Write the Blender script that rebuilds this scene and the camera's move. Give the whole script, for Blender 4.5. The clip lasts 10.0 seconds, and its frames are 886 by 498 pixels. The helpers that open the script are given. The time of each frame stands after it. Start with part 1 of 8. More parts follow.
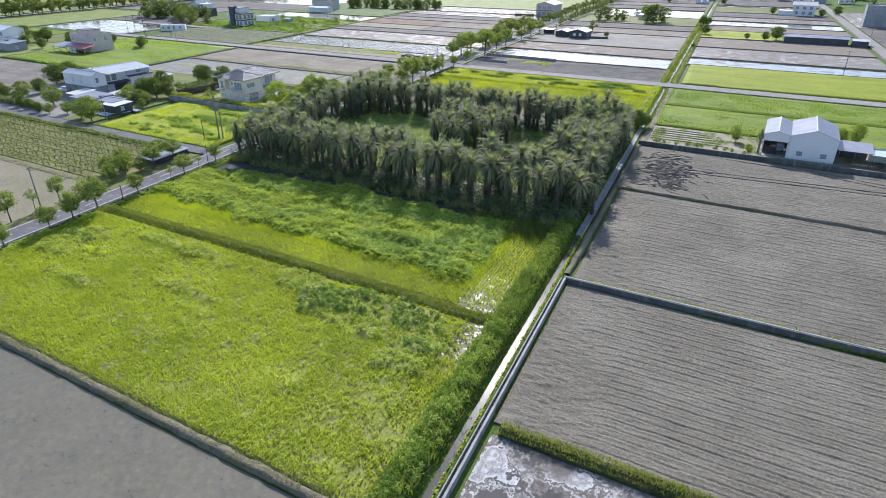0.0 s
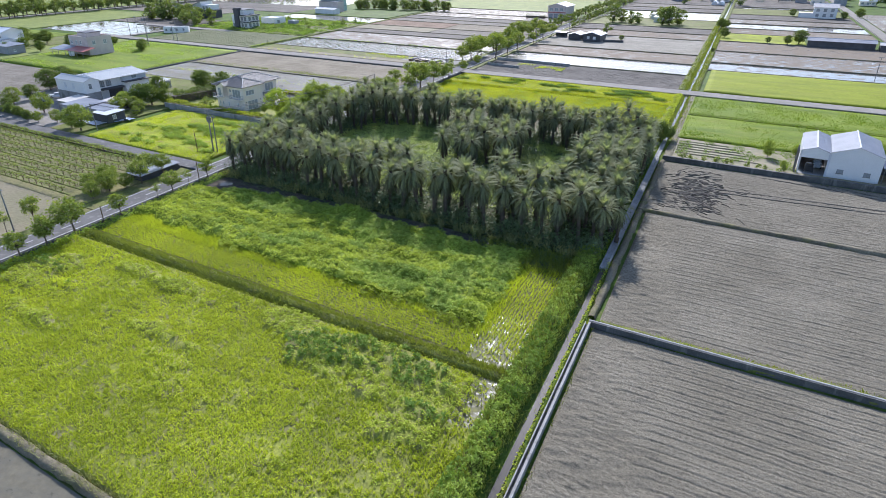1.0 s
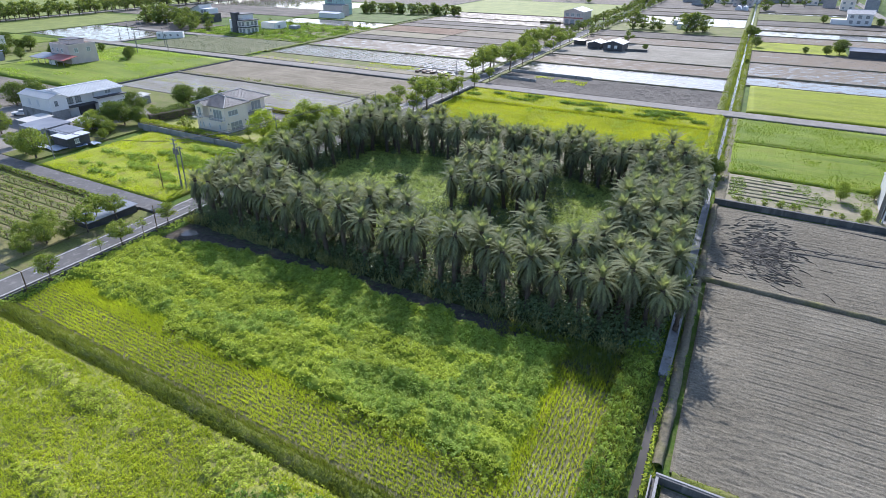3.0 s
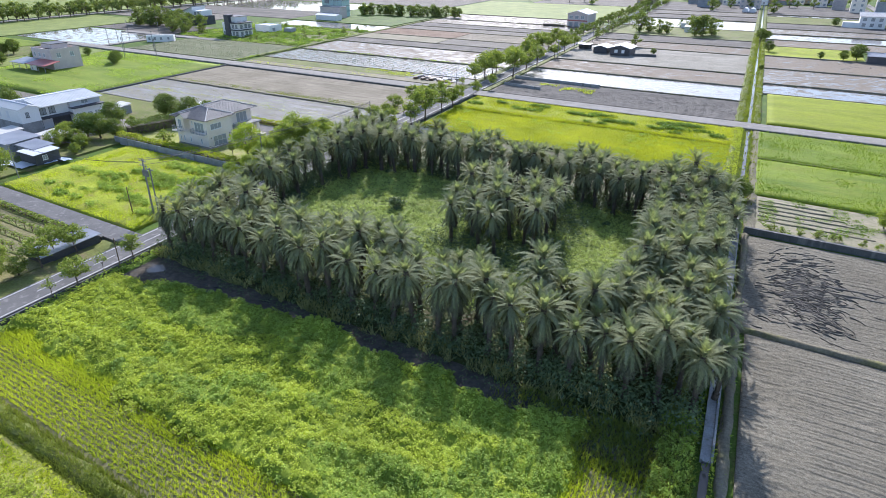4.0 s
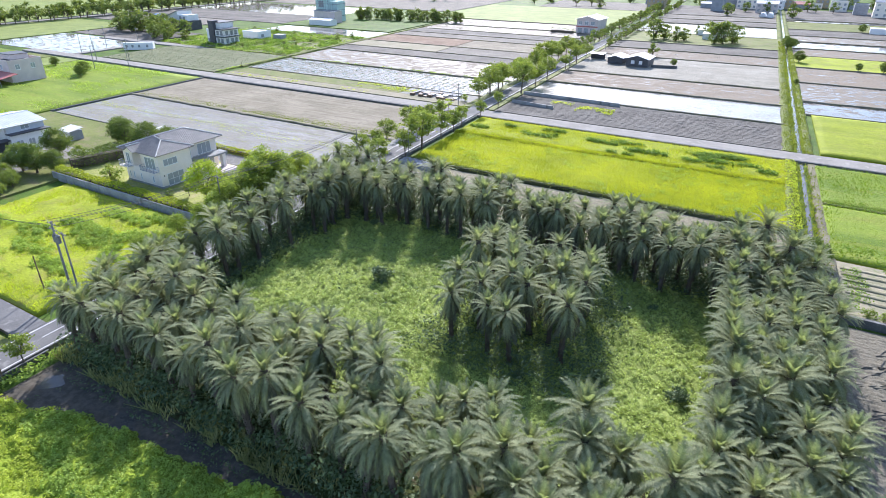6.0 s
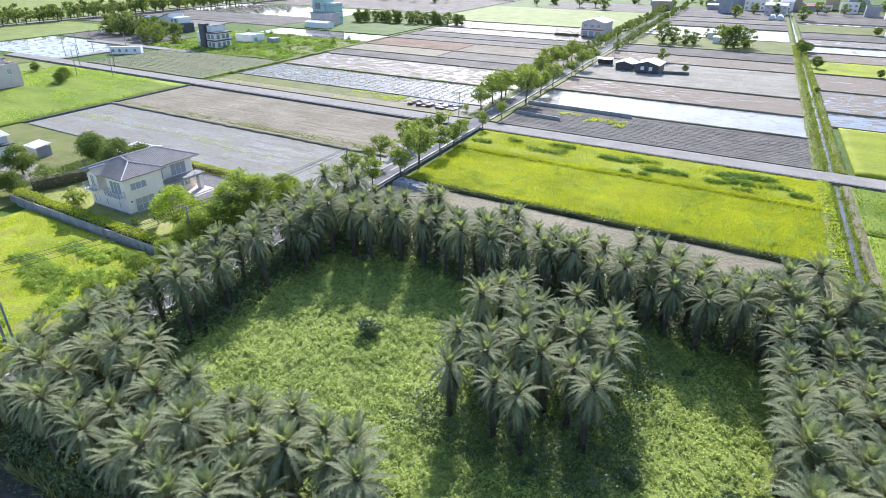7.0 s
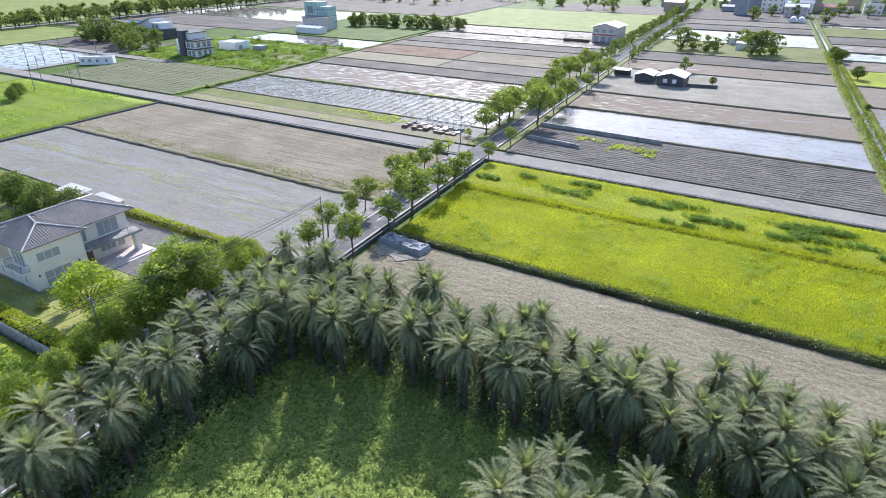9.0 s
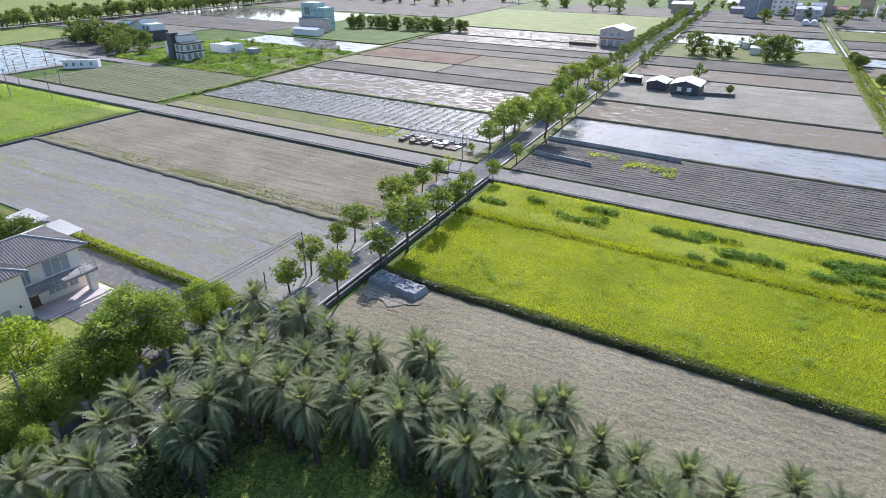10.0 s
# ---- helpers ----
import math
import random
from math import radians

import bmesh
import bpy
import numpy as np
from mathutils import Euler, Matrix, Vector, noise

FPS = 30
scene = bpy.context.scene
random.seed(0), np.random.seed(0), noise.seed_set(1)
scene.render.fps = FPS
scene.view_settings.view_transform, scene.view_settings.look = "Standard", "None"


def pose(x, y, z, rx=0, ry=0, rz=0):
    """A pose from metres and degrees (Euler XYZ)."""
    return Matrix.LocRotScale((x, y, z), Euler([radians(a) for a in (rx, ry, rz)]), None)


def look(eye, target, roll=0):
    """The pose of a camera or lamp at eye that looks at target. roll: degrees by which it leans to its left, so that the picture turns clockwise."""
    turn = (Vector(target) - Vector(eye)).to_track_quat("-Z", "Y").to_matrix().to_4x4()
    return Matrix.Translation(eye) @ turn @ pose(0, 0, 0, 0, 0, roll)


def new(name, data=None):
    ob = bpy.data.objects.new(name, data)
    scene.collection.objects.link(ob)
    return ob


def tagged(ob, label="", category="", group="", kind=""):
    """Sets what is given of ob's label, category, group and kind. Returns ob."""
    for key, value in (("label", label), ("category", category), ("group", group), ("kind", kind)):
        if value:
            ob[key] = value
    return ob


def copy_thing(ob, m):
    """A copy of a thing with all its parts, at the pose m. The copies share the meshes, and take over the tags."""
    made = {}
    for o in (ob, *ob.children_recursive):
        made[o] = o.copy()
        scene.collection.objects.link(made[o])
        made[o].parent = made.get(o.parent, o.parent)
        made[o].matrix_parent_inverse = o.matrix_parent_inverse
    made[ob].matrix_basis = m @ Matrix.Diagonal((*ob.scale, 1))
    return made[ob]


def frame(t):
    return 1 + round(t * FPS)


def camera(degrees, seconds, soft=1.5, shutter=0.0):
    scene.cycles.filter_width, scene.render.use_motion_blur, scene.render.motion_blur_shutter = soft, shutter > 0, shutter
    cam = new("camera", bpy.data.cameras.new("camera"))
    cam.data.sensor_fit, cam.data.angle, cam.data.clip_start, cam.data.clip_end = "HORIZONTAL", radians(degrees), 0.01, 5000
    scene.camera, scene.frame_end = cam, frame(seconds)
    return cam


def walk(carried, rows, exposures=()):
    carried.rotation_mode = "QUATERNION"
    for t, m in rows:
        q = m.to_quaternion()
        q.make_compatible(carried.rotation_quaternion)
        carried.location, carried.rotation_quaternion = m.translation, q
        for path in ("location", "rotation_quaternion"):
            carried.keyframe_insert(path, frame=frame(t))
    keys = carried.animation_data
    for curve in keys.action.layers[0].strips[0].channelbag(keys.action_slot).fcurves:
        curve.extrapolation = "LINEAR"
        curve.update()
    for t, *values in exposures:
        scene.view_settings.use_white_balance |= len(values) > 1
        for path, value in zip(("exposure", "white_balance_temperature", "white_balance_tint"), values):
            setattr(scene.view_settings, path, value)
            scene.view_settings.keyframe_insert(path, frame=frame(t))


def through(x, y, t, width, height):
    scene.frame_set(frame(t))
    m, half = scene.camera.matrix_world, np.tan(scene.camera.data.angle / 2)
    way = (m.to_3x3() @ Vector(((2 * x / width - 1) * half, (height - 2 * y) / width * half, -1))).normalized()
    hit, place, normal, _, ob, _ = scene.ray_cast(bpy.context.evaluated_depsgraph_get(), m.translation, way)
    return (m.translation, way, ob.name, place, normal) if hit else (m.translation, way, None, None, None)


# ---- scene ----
cam = camera(73.7, 10.0, 0.8)
PATH = [
    (0, (0.143, -0.068, 39.928), (-0.661, 1.524, 39.023), -0.2),
    (0.5, (-2.189, 4.448, 39.902), (-3.005, 6.033, 38.997), -0.2),
    (1, (-4.628, 9.092, 39.882), (-5.455, 10.673, 38.978), -0.2),
    (1.5, (-7.202, 13.9, 39.878), (-8.038, 15.477, 38.975), -0.1),
    (2, (-9.867, 18.854, 39.896), (-10.71, 20.427, 38.993), -0.1),
    (2.5, (-12.532, 23.899, 39.911), (-13.38, 25.47, 39.01), -0.1),
    (4, (-20.644, 39.589, 39.928), (-21.495, 41.16, 39.029), 0.0),
    (4.5, (-23.426, 44.93, 39.938), (-24.278, 46.501, 39.04), 0.0),
    (5, (-26.297, 50.366, 39.949), (-27.149, 51.937, 39.051), 0.1),
    (5.5, (-29.196, 55.879, 39.958), (-30.049, 57.45, 39.061), 0.1),
    (7, (-37.747, 72.684, 40.073), (-38.604, 74.254, 39.177), 0.1),
    (7.5, (-40.622, 78.31, 40.109), (-41.479, 79.878, 39.212), 0.1),
    (8, (-43.532, 83.947, 40.151), (-44.391, 85.515, 39.255), 0.1),
    (8.5, (-46.457, 89.56, 40.188), (-47.317, 91.127, 39.292), 0.0),
    (9, (-49.372, 95.114, 40.216), (-50.234, 96.68, 39.319), -0.1),
    (9.5, (-52.285, 100.671, 40.232), (-53.148, 102.236, 39.334), 0.0),
    (10, (-55.192, 106.236, 40.236), (-56.056, 107.8, 39.338), 0.1),
]
walk(cam, [(t, look(eye, target, roll)) for t, eye, target, roll in PATH], [(0, 0.61, 5860, 17), (2.5, 0.64, 5860, 17), (4, 0.78, 5860, 17), (5, 1.14, 5860, 17), (7.5, 1.03, 5880, 17), (9, 0.87, 5900, 17), (10, 0.64, 5920, 17)])

# ---- light: a clear, hazy afternoon with the sun ahead of the camera ----
SUN_EL, SUN_AZ = 33.0, 22.5  # degrees up; degrees to the left of the y axis
sky_world = bpy.data.worlds.new("sky")
scene.world = sky_world
sky_world.use_nodes = True
sky = sky_world.node_tree.nodes.new("ShaderNodeTexSky")
sky.sky_type, sky.sun_disc = "NISHITA", False
sky.sun_elevation, sky.sun_rotation = radians(SUN_EL), radians(-SUN_AZ)
sky.air_density, sky.dust_density, sky.ozone_density = 1.0, 0.8, 1.5
sky_world.node_tree.links.new(sky.outputs[0], sky_world.node_tree.nodes["Background"].inputs[0])
sky_world.node_tree.nodes["Background"].inputs[1].default_value = 0.14
sun = new("sun", bpy.data.lights.new("sun", "SUN"))
sun.data.energy, sun.data.angle, sun.data.color = 4.15, radians(0.53), (1.0, 0.965, 0.9)
sun_way = Vector((-math.sin(radians(SUN_AZ)) * math.cos(radians(SUN_EL)), math.cos(radians(SUN_AZ)) * math.cos(radians(SUN_EL)), math.sin(radians(SUN_EL))))
sun.matrix_world = look(sun_way * 300, (0, 0, 0))


# ---- plan: u runs across the fields, v away along the road; the grid is slightly skewed ----
def P(u, v, z=0.0):
    y = v - 0.037 * (u + 20)
    return Vector((u - 0.036 * (v - 60), y, z))


def PA(u, v, z):
    """The same for arrays."""
    u, v = np.asarray(u, float), np.asarray(v, float)
    return np.stack([u - 0.036 * (v - 60), v - 0.037 * (u + 20), np.broadcast_to(np.asarray(z, float), u.shape)], -1)


def at(u, v, z=0.0, turn=0.0):
    return Matrix.Translation(P(u, v, z)) @ pose(0, 0, 0, 0, 0, turn - 2.1)


rng = np.random.default_rng(7)


def grid_noise(x, y, cell, seed):
    """Smooth value noise from 0 to 1 with features of about `cell` metres."""
    r = np.random.default_rng(seed).random((257, 257))
    x, y = np.asarray(x, float) / cell + 4096, np.asarray(y, float) / cell + 4096
    i, j = np.floor(x).astype(int), np.floor(y).astype(int)
    fx, fy = x - i, y - j
    fx, fy = fx * fx * (3 - 2 * fx), fy * fy * (3 - 2 * fy)
    a, b, c, d = r[i % 256, j % 256], r[(i + 1) % 256, j % 256], r[i % 256, (j + 1) % 256], r[(i + 1) % 256, (j + 1) % 256]
    return (a * (1 - fx) + b * fx) * (1 - fy) + (c * (1 - fx) + d * fx) * fy


# ---- mesh helpers ----
def mesh_of(name, verts, faces, material, smooth=False):
    """smooth: True, or the number of first faces to shade smoothly. A mesh from an array of points and an array of faces with the same number of corners, or a list of faces."""
    me = bpy.data.meshes.new(name)
    verts = np.asarray(verts, np.float32).reshape(-1, 3)
    if isinstance(faces, np.ndarray):
        n, k = faces.shape
        me.vertices.add(len(verts))
        me.vertices.foreach_set("co", verts.ravel())
        me.loops.add(n * k)
        me.loops.foreach_set("vertex_index", faces.astype(np.int32).ravel())
        me.polygons.add(n)
        me.polygons.foreach_set("loop_start", np.arange(0, n * k, k, dtype=np.int32))
        me.update(calc_edges=True)
    else:
        me.from_pydata([tuple(map(float, p)) for p in verts], [], faces)
        me.update()
    shade = np.zeros(len(me.polygons), dtype=bool)
    shade[:len(shade) if smooth is True else int(smooth)] = True
    me.polygons.foreach_set("use_smooth", shade)
    me.materials.append(material)
    return me


class Geo:
    """Collects simple solids for one mesh."""

    def __init__(self):
        self.v, self.f = [], []

    def add(self, pts, faces):
        n = len(self.v)
        self.v += [tuple(p) for p in pts]
        self.f += [tuple(i + n for i in f) for f in faces]
        return self

    def box(self, x0, x1, y0, y1, z0, z1, bevel=0.0):
        if bevel:
            b = bevel
            ring = [(x0 + b, y0), (x1 - b, y0), (x1, y0 + b), (x1, y1 - b), (x1 - b, y1), (x0 + b, y1), (x0, y1 - b), (x0, y0 + b)]
            return self.prism(ring, z0, z1)
        pts = [(x, y, z) for z in (z0, z1) for x, y in ((x0, y0), (x1, y0), (x1, y1), (x0, y1))]
        return self.add(pts, [(3, 2, 1, 0), (4, 5, 6, 7), (0, 1, 5, 4), (1, 2, 6, 5), (2, 3, 7, 6), (3, 0, 4, 7)])

    def prism(self, ring, z0, z1):
        n = len(ring)
        pts = [(x, y, z0) for x, y in ring] + [(x, y, z1) for x, y in ring]
        return self.add(pts, [tuple(range(n))[::-1], tuple(range(n, 2 * n))] + [(i, (i + 1) % n, n + (i + 1) % n, n + i) for i in range(n)])

    def tube(self, a, b, r0, r1=None, n=8, caps=True):
        a, b, r1 = Vector(a), Vector(b), r0 if r1 is None else r1
        q = (b - a).to_track_quat("Z", "Y").to_matrix()
        pts = [c + q @ Vector((r * math.cos(2 * math.pi * i / n), r * math.sin(2 * math.pi * i / n), 0)) for c, r in ((a, r0), (b, r1)) for i in range(n)]
        faces = [(i, (i + 1) % n, n + (i + 1) % n, n + i) for i in range(n)]
        if caps:
            faces += [tuple(range(n))[::-1], tuple(range(n, 2 * n))]
        return self.add(pts, faces)

    def mesh(self, name, material):
        return mesh_of(name, self.v, self.f, material)


def part(name, geo, material, parent=None, label="", m=None):
    """Links a Geo or a ready mesh as one object, under a thing or a part if one is given."""
    ob = new(name, geo.mesh(name, material) if isinstance(geo, Geo) else geo)
    if parent is not None:
        ob.parent = parent
    if m is not None:
        ob.matrix_basis = m
    return tagged(ob, label)


def thing(name, m, label, category, group="", kind=""):
    ob = new(name)
    ob.empty_display_size = 0.3
    ob.matrix_basis = m
    return tagged(ob, label, category, group, kind)


# ---- materials ----
def nodes_of(name):
    m = bpy.data.materials.new(name)
    m.use_nodes = True
    nt = m.node_tree
    return m, nt.nodes, nt.links, nt.nodes["Principled BSDF"]


def tex_noise(N, L, scale, detail=4.0, stretch=None, rough=0.55):
    """Noise in world metres; `scale` is features per metre."""
    geo = N.new("ShaderNodeNewGeometry")
    mp = N.new("ShaderNodeMapping")
    mp.inputs["Scale"].default_value = stretch or (1, 1, 1)
    mp.inputs["Rotation"].default_value = (0, 0, radians(2.1))
    n = N.new("ShaderNodeTexNoise")
    n.inputs["Scale"].default_value, n.inputs["Detail"].default_value, n.inputs["Roughness"].default_value = scale, detail, rough
    L.new(geo.outputs["Position"], mp.inputs["Vector"])
    L.new(mp.outputs[0], n.inputs["Vector"])
    return n.outputs["Fac"]


def ramp(N, L, fac, stops):
    r = N.new("ShaderNodeValToRGB")
    e = r.color_ramp.elements
    e[0].position, e[0].color = stops[0][0], (*stops[0][1], 1)
    e[1].position, e[1].color = stops[-1][0], (*stops[-1][1], 1)
    for p, c in stops[1:-1]:
        x = e.new(p)
        x.color = (*c, 1)
    L.new(fac, r.inputs[0])
    return r.outputs[0]


def mixed(N, L, fac, a, b, kind="MIX"):
    mx = N.new("ShaderNodeMix")
    mx.data_type, mx.blend_type = "RGBA", kind
    for sock, val in ((mx.inputs[0], fac), (mx.inputs[6], a), (mx.inputs[7], b)):
        if isinstance(val, (int, float)):
            sock.default_value = val
        elif isinstance(val, tuple):
            sock.default_value = (*val, 1)
        else:
            L.new(val, sock)
    return mx.outputs[2]


def bumped(N, L, bsdf, height, strength, dist):
    b = N.new("ShaderNodeBump")
    b.inputs["Strength"].default_value, b.inputs["Distance"].default_value = strength, dist
    L.new(height, b.inputs["Height"])
    L.new(b.outputs[0], bsdf.inputs["Normal"])


def surface(name, c1, c2, coarse=0.3, fine=6.0, rough=0.8, bump=0.3, dist=0.02, metal=0.0, spec=0.5, stretch=None, wear=None, speckle=0.8):
    """A solid surface: two colours mixed by coarse stains and fine grain, with a fine relief."""
    m, N, L, b = nodes_of(name)
    big = ramp(N, L, tex_noise(N, L, coarse, 5.0), [(0.35, c1), (0.65, c2)])
    grain = tex_noise(N, L, fine, 3.0, stretch)
    g = ramp(N, L, grain, [(0.3, (0.72, 0.72, 0.72)), (0.7, (1.15, 1.15, 1.15))])
    col = mixed(N, L, speckle, big, g, "MULTIPLY")
    if wear:
        w = ramp(N, L, tex_noise(N, L, 0.9, 6.0, (1, 1, 0.25)), [(0.56, (0, 0, 0)), (0.68, (1, 1, 1))])
        col = mixed(N, L, w, col, wear)
    L.new(col, b.inputs["Base Color"])
    b.inputs["Roughness"].default_value, b.inputs["Metallic"].default_value = rough, metal
    b.inputs["Specular IOR Level"].default_value = spec
    if bump:
        bumped(N, L, b, grain, bump, dist)
    return m


def tilled(name, dark, light, damp=0.9, lined=True):
    """Ploughed soil: streaks along the rows, clods and patches that dried unevenly."""
    m, N, L, b = nodes_of(name)
    patch = ramp(N, L, tex_noise(N, L, 0.09, 4.0), [(0.35, dark), (0.65, light)])
    streak = tex_noise(N, L, 1.0, 6.0, (0.045, 2.4, 1.0), 0.68)
    s = ramp(N, L, streak, [(0.36, (0.55, 0.55, 0.55)), (0.62, (1.2, 1.2, 1.2))])
    clod = tex_noise(N, L, 4.5, 8.0, (0.7, 1, 1), 0.85)
    c = ramp(N, L, clod, [(0.36, (0.38, 0.38, 0.38)), (0.62, (1.34, 1.34, 1.34))])
    line = ramp(N, L, tex_noise(N, L, 1.0, 4.0, (0.025, 0.8, 1.0), 0.55), [(0.465, (1.0, 1.0, 1.0)), (0.49, (0.5, 0.48, 0.46)), (0.515, (1.0, 1.0, 1.0))])
    if lined:
        patch = mixed(N, L, 0.8, patch, line, "MULTIPLY")
    col = mixed(N, L, 0.9, mixed(N, L, 0.35 if lined else 0.16, patch, s, "MULTIPLY"), c, "MULTIPLY")
    L.new(col, b.inputs["Base Color"])
    b.inputs["Roughness"].default_value = damp
    b.inputs["Specular IOR Level"].default_value = 0.12
    h = mixed(N, L, 0.5, streak, clod)
    bumped(N, L, b, h, 1.0, 0.2)
    return m


def wet_field(name, mud1, mud2, cover=0.5, edge=0.08, scale=0.35, stretch=(0.25, 1.2, 1), foam=None, plants=None, depth=(0.075, 0.068, 0.058), still=0.05):
    """A flooded paddy: still water with mud banks breaking through along the rows."""
    m, N, L, b = nodes_of(name)
    n = tex_noise(N, L, scale, 9.0, stretch, 0.72)
    mask = ramp(N, L, n, [(cover - edge, (0, 0, 0)), (cover + edge, (1, 1, 1))])
    mud = ramp(N, L, tex_noise(N, L, 1.8, 5.0), [(0.35, mud1), (0.65, mud2)])
    water = ramp(N, L, tex_noise(N, L, 0.12, 3.0), [(0.3, depth), (0.7, tuple(1.5 * d for d in depth))])
    col = mixed(N, L, mask, water, mud)
    if foam:
        f = ramp(N, L, tex_noise(N, L, 0.3, 8.0, (1, 0.8, 1), 0.66), [(0.44, (0, 0, 0)), (0.465, (0.8, 0.8, 0.8)), (0.485, (0, 0, 0)), (0.52, (0, 0, 0)), (0.54, (1, 1, 1)), (0.6, (0.25, 0.25, 0.25)), (0.66, (0.9, 0.9, 0.9)), (0.7, (0.0, 0.0, 0.0))])
        drift = ramp(N, L, tex_noise(N, L, 0.11, 4.0), [(0.47, (0, 0, 0)), (0.56, (1, 1, 1))])
        col = mixed(N, L, mixed(N, L, 1.0, f, drift, "MULTIPLY"), col, foam)
    if plants:
        g = ramp(N, L, tex_noise(N, L, 0.8, 6.0, (0.12, 1.0, 1), 0.7), [(0.57, (0, 0, 0)), (0.66, (1, 1, 1))])
        col = mixed(N, L, g, col, plants)
    L.new(col, b.inputs["Base Color"])
    r = ramp(N, L, mask, [(0.0, (still, still, still)), (1.0, (0.95, 0.95, 0.95))])
    L.new(r, b.inputs["Roughness"])
    L.new(ramp(N, L, mask, [(0.0, (0.5, 0.5, 0.5)), (1.0, (0.08, 0.08, 0.08))]), b.inputs["Specular IOR Level"])
    b.inputs["IOR"].default_value = 1.333
    fine = tex_noise(N, L, 3.0, 4.0)
    hb = mixed(N, L, mask, mixed(N, L, 0.94, fine, (0.5, 0.5, 0.5)), fine)
    bumped(N, L, b, hb, 0.35, 0.05)
    return m


def foliage(name, dark, light, glow=0.35, rough=0.5, patch=0.12, spec=0.4, through=(1.25, 1.2, 0.45)):
    """Leaves that let the sun through: colour differs from leaf to leaf and from patch to patch."""
    m, N, L, b = nodes_of(name)
    geo = N.new("ShaderNodeNewGeometry")
    leaf = ramp(N, L, geo.outputs["Random Per Island"], [(0.0, dark), (1.0, light)])
    patches = ramp(N, L, tex_noise(N, L, patch, 4.0), [(0.3, (0.7, 0.74, 0.7)), (0.7, (1.2, 1.15, 1.05))])
    col = mixed(N, L, 0.9, leaf, patches, "MULTIPLY")
    L.new(col, b.inputs["Base Color"])
    b.inputs["Roughness"].default_value, b.inputs["Specular IOR Level"].default_value = rough, spec
    tr = N.new("ShaderNodeBsdfTranslucent")
    L.new(mixed(N, L, 1.0, col, through, "MULTIPLY"), tr.inputs["Color"])
    mx = N.new("ShaderNodeMixShader")
    mx.inputs[0].default_value = glow
    L.new(b.outputs[0], mx.inputs[1])
    L.new(tr.outputs[0], mx.inputs[2])
    L.new(mx.outputs[0], N["Material Output"].inputs["Surface"])
    return m


def turf(name, dark, light, other, streak=(1, 1, 1)):
    """Ground under grass: soil and low green, patchy at two scales."""
    m, N, L, b = nodes_of(name)
    a = ramp(N, L, tex_noise(N, L, 0.11, 5.0, streak), [(0.32, dark), (0.6, light)])
    p = ramp(N, L, tex_noise(N, L, 0.35, 6.0, streak, 0.65), [(0.5, (0, 0, 0)), (0.68, (1, 1, 1))])
    fine = tex_noise(N, L, 3.2, 6.0, streak, 0.7)
    f = ramp(N, L, fine, [(0.3, (0.5, 0.52, 0.5)), (0.7, (1.25, 1.2, 1.15))])
    col = mixed(N, L, 0.9, mixed(N, L, p, a, other), f, "MULTIPLY")
    L.new(col, b.inputs["Base Color"])
    b.inputs["Roughness"].default_value = 0.75
    b.inputs["Specular IOR Level"].default_value = 0.06
    bumped(N, L, b, fine, 0.8, 0.12)
    return m


SOIL = tilled("tilled_soil", (0.2, 0.178, 0.142), (0.27, 0.242, 0.195))
SOIL_NEAR = tilled("ploughed_soil", (0.193, 0.172, 0.126), (0.252, 0.226, 0.168), lined=False)
SOIL_PALE = tilled("pale_dry_soil", (0.255, 0.222, 0.145), (0.315, 0.276, 0.184), lined=False)
SOIL_DARK = tilled("damp_tilled_soil", (0.125, 0.112, 0.093), (0.2, 0.18, 0.15), damp=0.85)
SOIL_DARK_NEAR = tilled("damp_ploughed_soil", (0.15, 0.135, 0.112), (0.215, 0.194, 0.162), damp=0.85, lined=False)
SOIL_BROWN = tilled("brown_tilled_soil", (0.245, 0.21, 0.146), (0.325, 0.284, 0.205))
SOIL_ASHEN = tilled("ashen_dry_soil", (0.3, 0.275, 0.215), (0.39, 0.36, 0.29))
SOIL_RED = tilled("rusty_soil", (0.23, 0.15, 0.10), (0.30, 0.22, 0.15))
SOIL_WET = surface("wet_dark_clods", (0.118, 0.106, 0.086), (0.175, 0.158, 0.128), 0.8, 5.0, 0.8, 0.8, 0.08, spec=0.1)
STUBBLE = surface("dry_stubble", (0.27, 0.232, 0.155), (0.215, 0.198, 0.115), 0.12, 3.0, 0.85, 0.6, 0.08, spec=0.15, stretch=(0.3, 1.5, 1))
SAND = surface("sandy_soil", (0.32, 0.27, 0.18), (0.2, 0.19, 0.1), 0.35, 3.0, 0.9, 0.5, 0.05, wear=(0.16, 0.19, 0.06))
PADDY_DEEP = wet_field("deep_paddy", (0.18, 0.15, 0.115), (0.25, 0.212, 0.165), 0.56, 0.05, 0.6, (0.4, 1.0, 1))
PADDY_MID = wet_field("half_flooded_paddy", (0.2, 0.168, 0.128), (0.275, 0.235, 0.182), 0.46, 0.05, 0.7, (0.35, 1.0, 1))
PADDY_MUD = wet_field("muddy_paddy", (0.205, 0.168, 0.125), (0.285, 0.24, 0.182), 0.42, 0.05, 0.7, (0.25, 1.0, 1))
PADDY_SPECK = wet_field("speckled_paddy", (0.18, 0.155, 0.12), (0.25, 0.215, 0.17), 0.58, 0.05, 0.8, (0.4, 1.0, 1), depth=(0.19, 0.178, 0.155), still=0.14)
PADDY_CLEAR = wet_field("still_paddy", (0.17, 0.148, 0.118), (0.23, 0.2, 0.162), 0.52, 0.06, 0.7, (0.5, 1.0, 1), depth=(0.11, 0.105, 0.09))
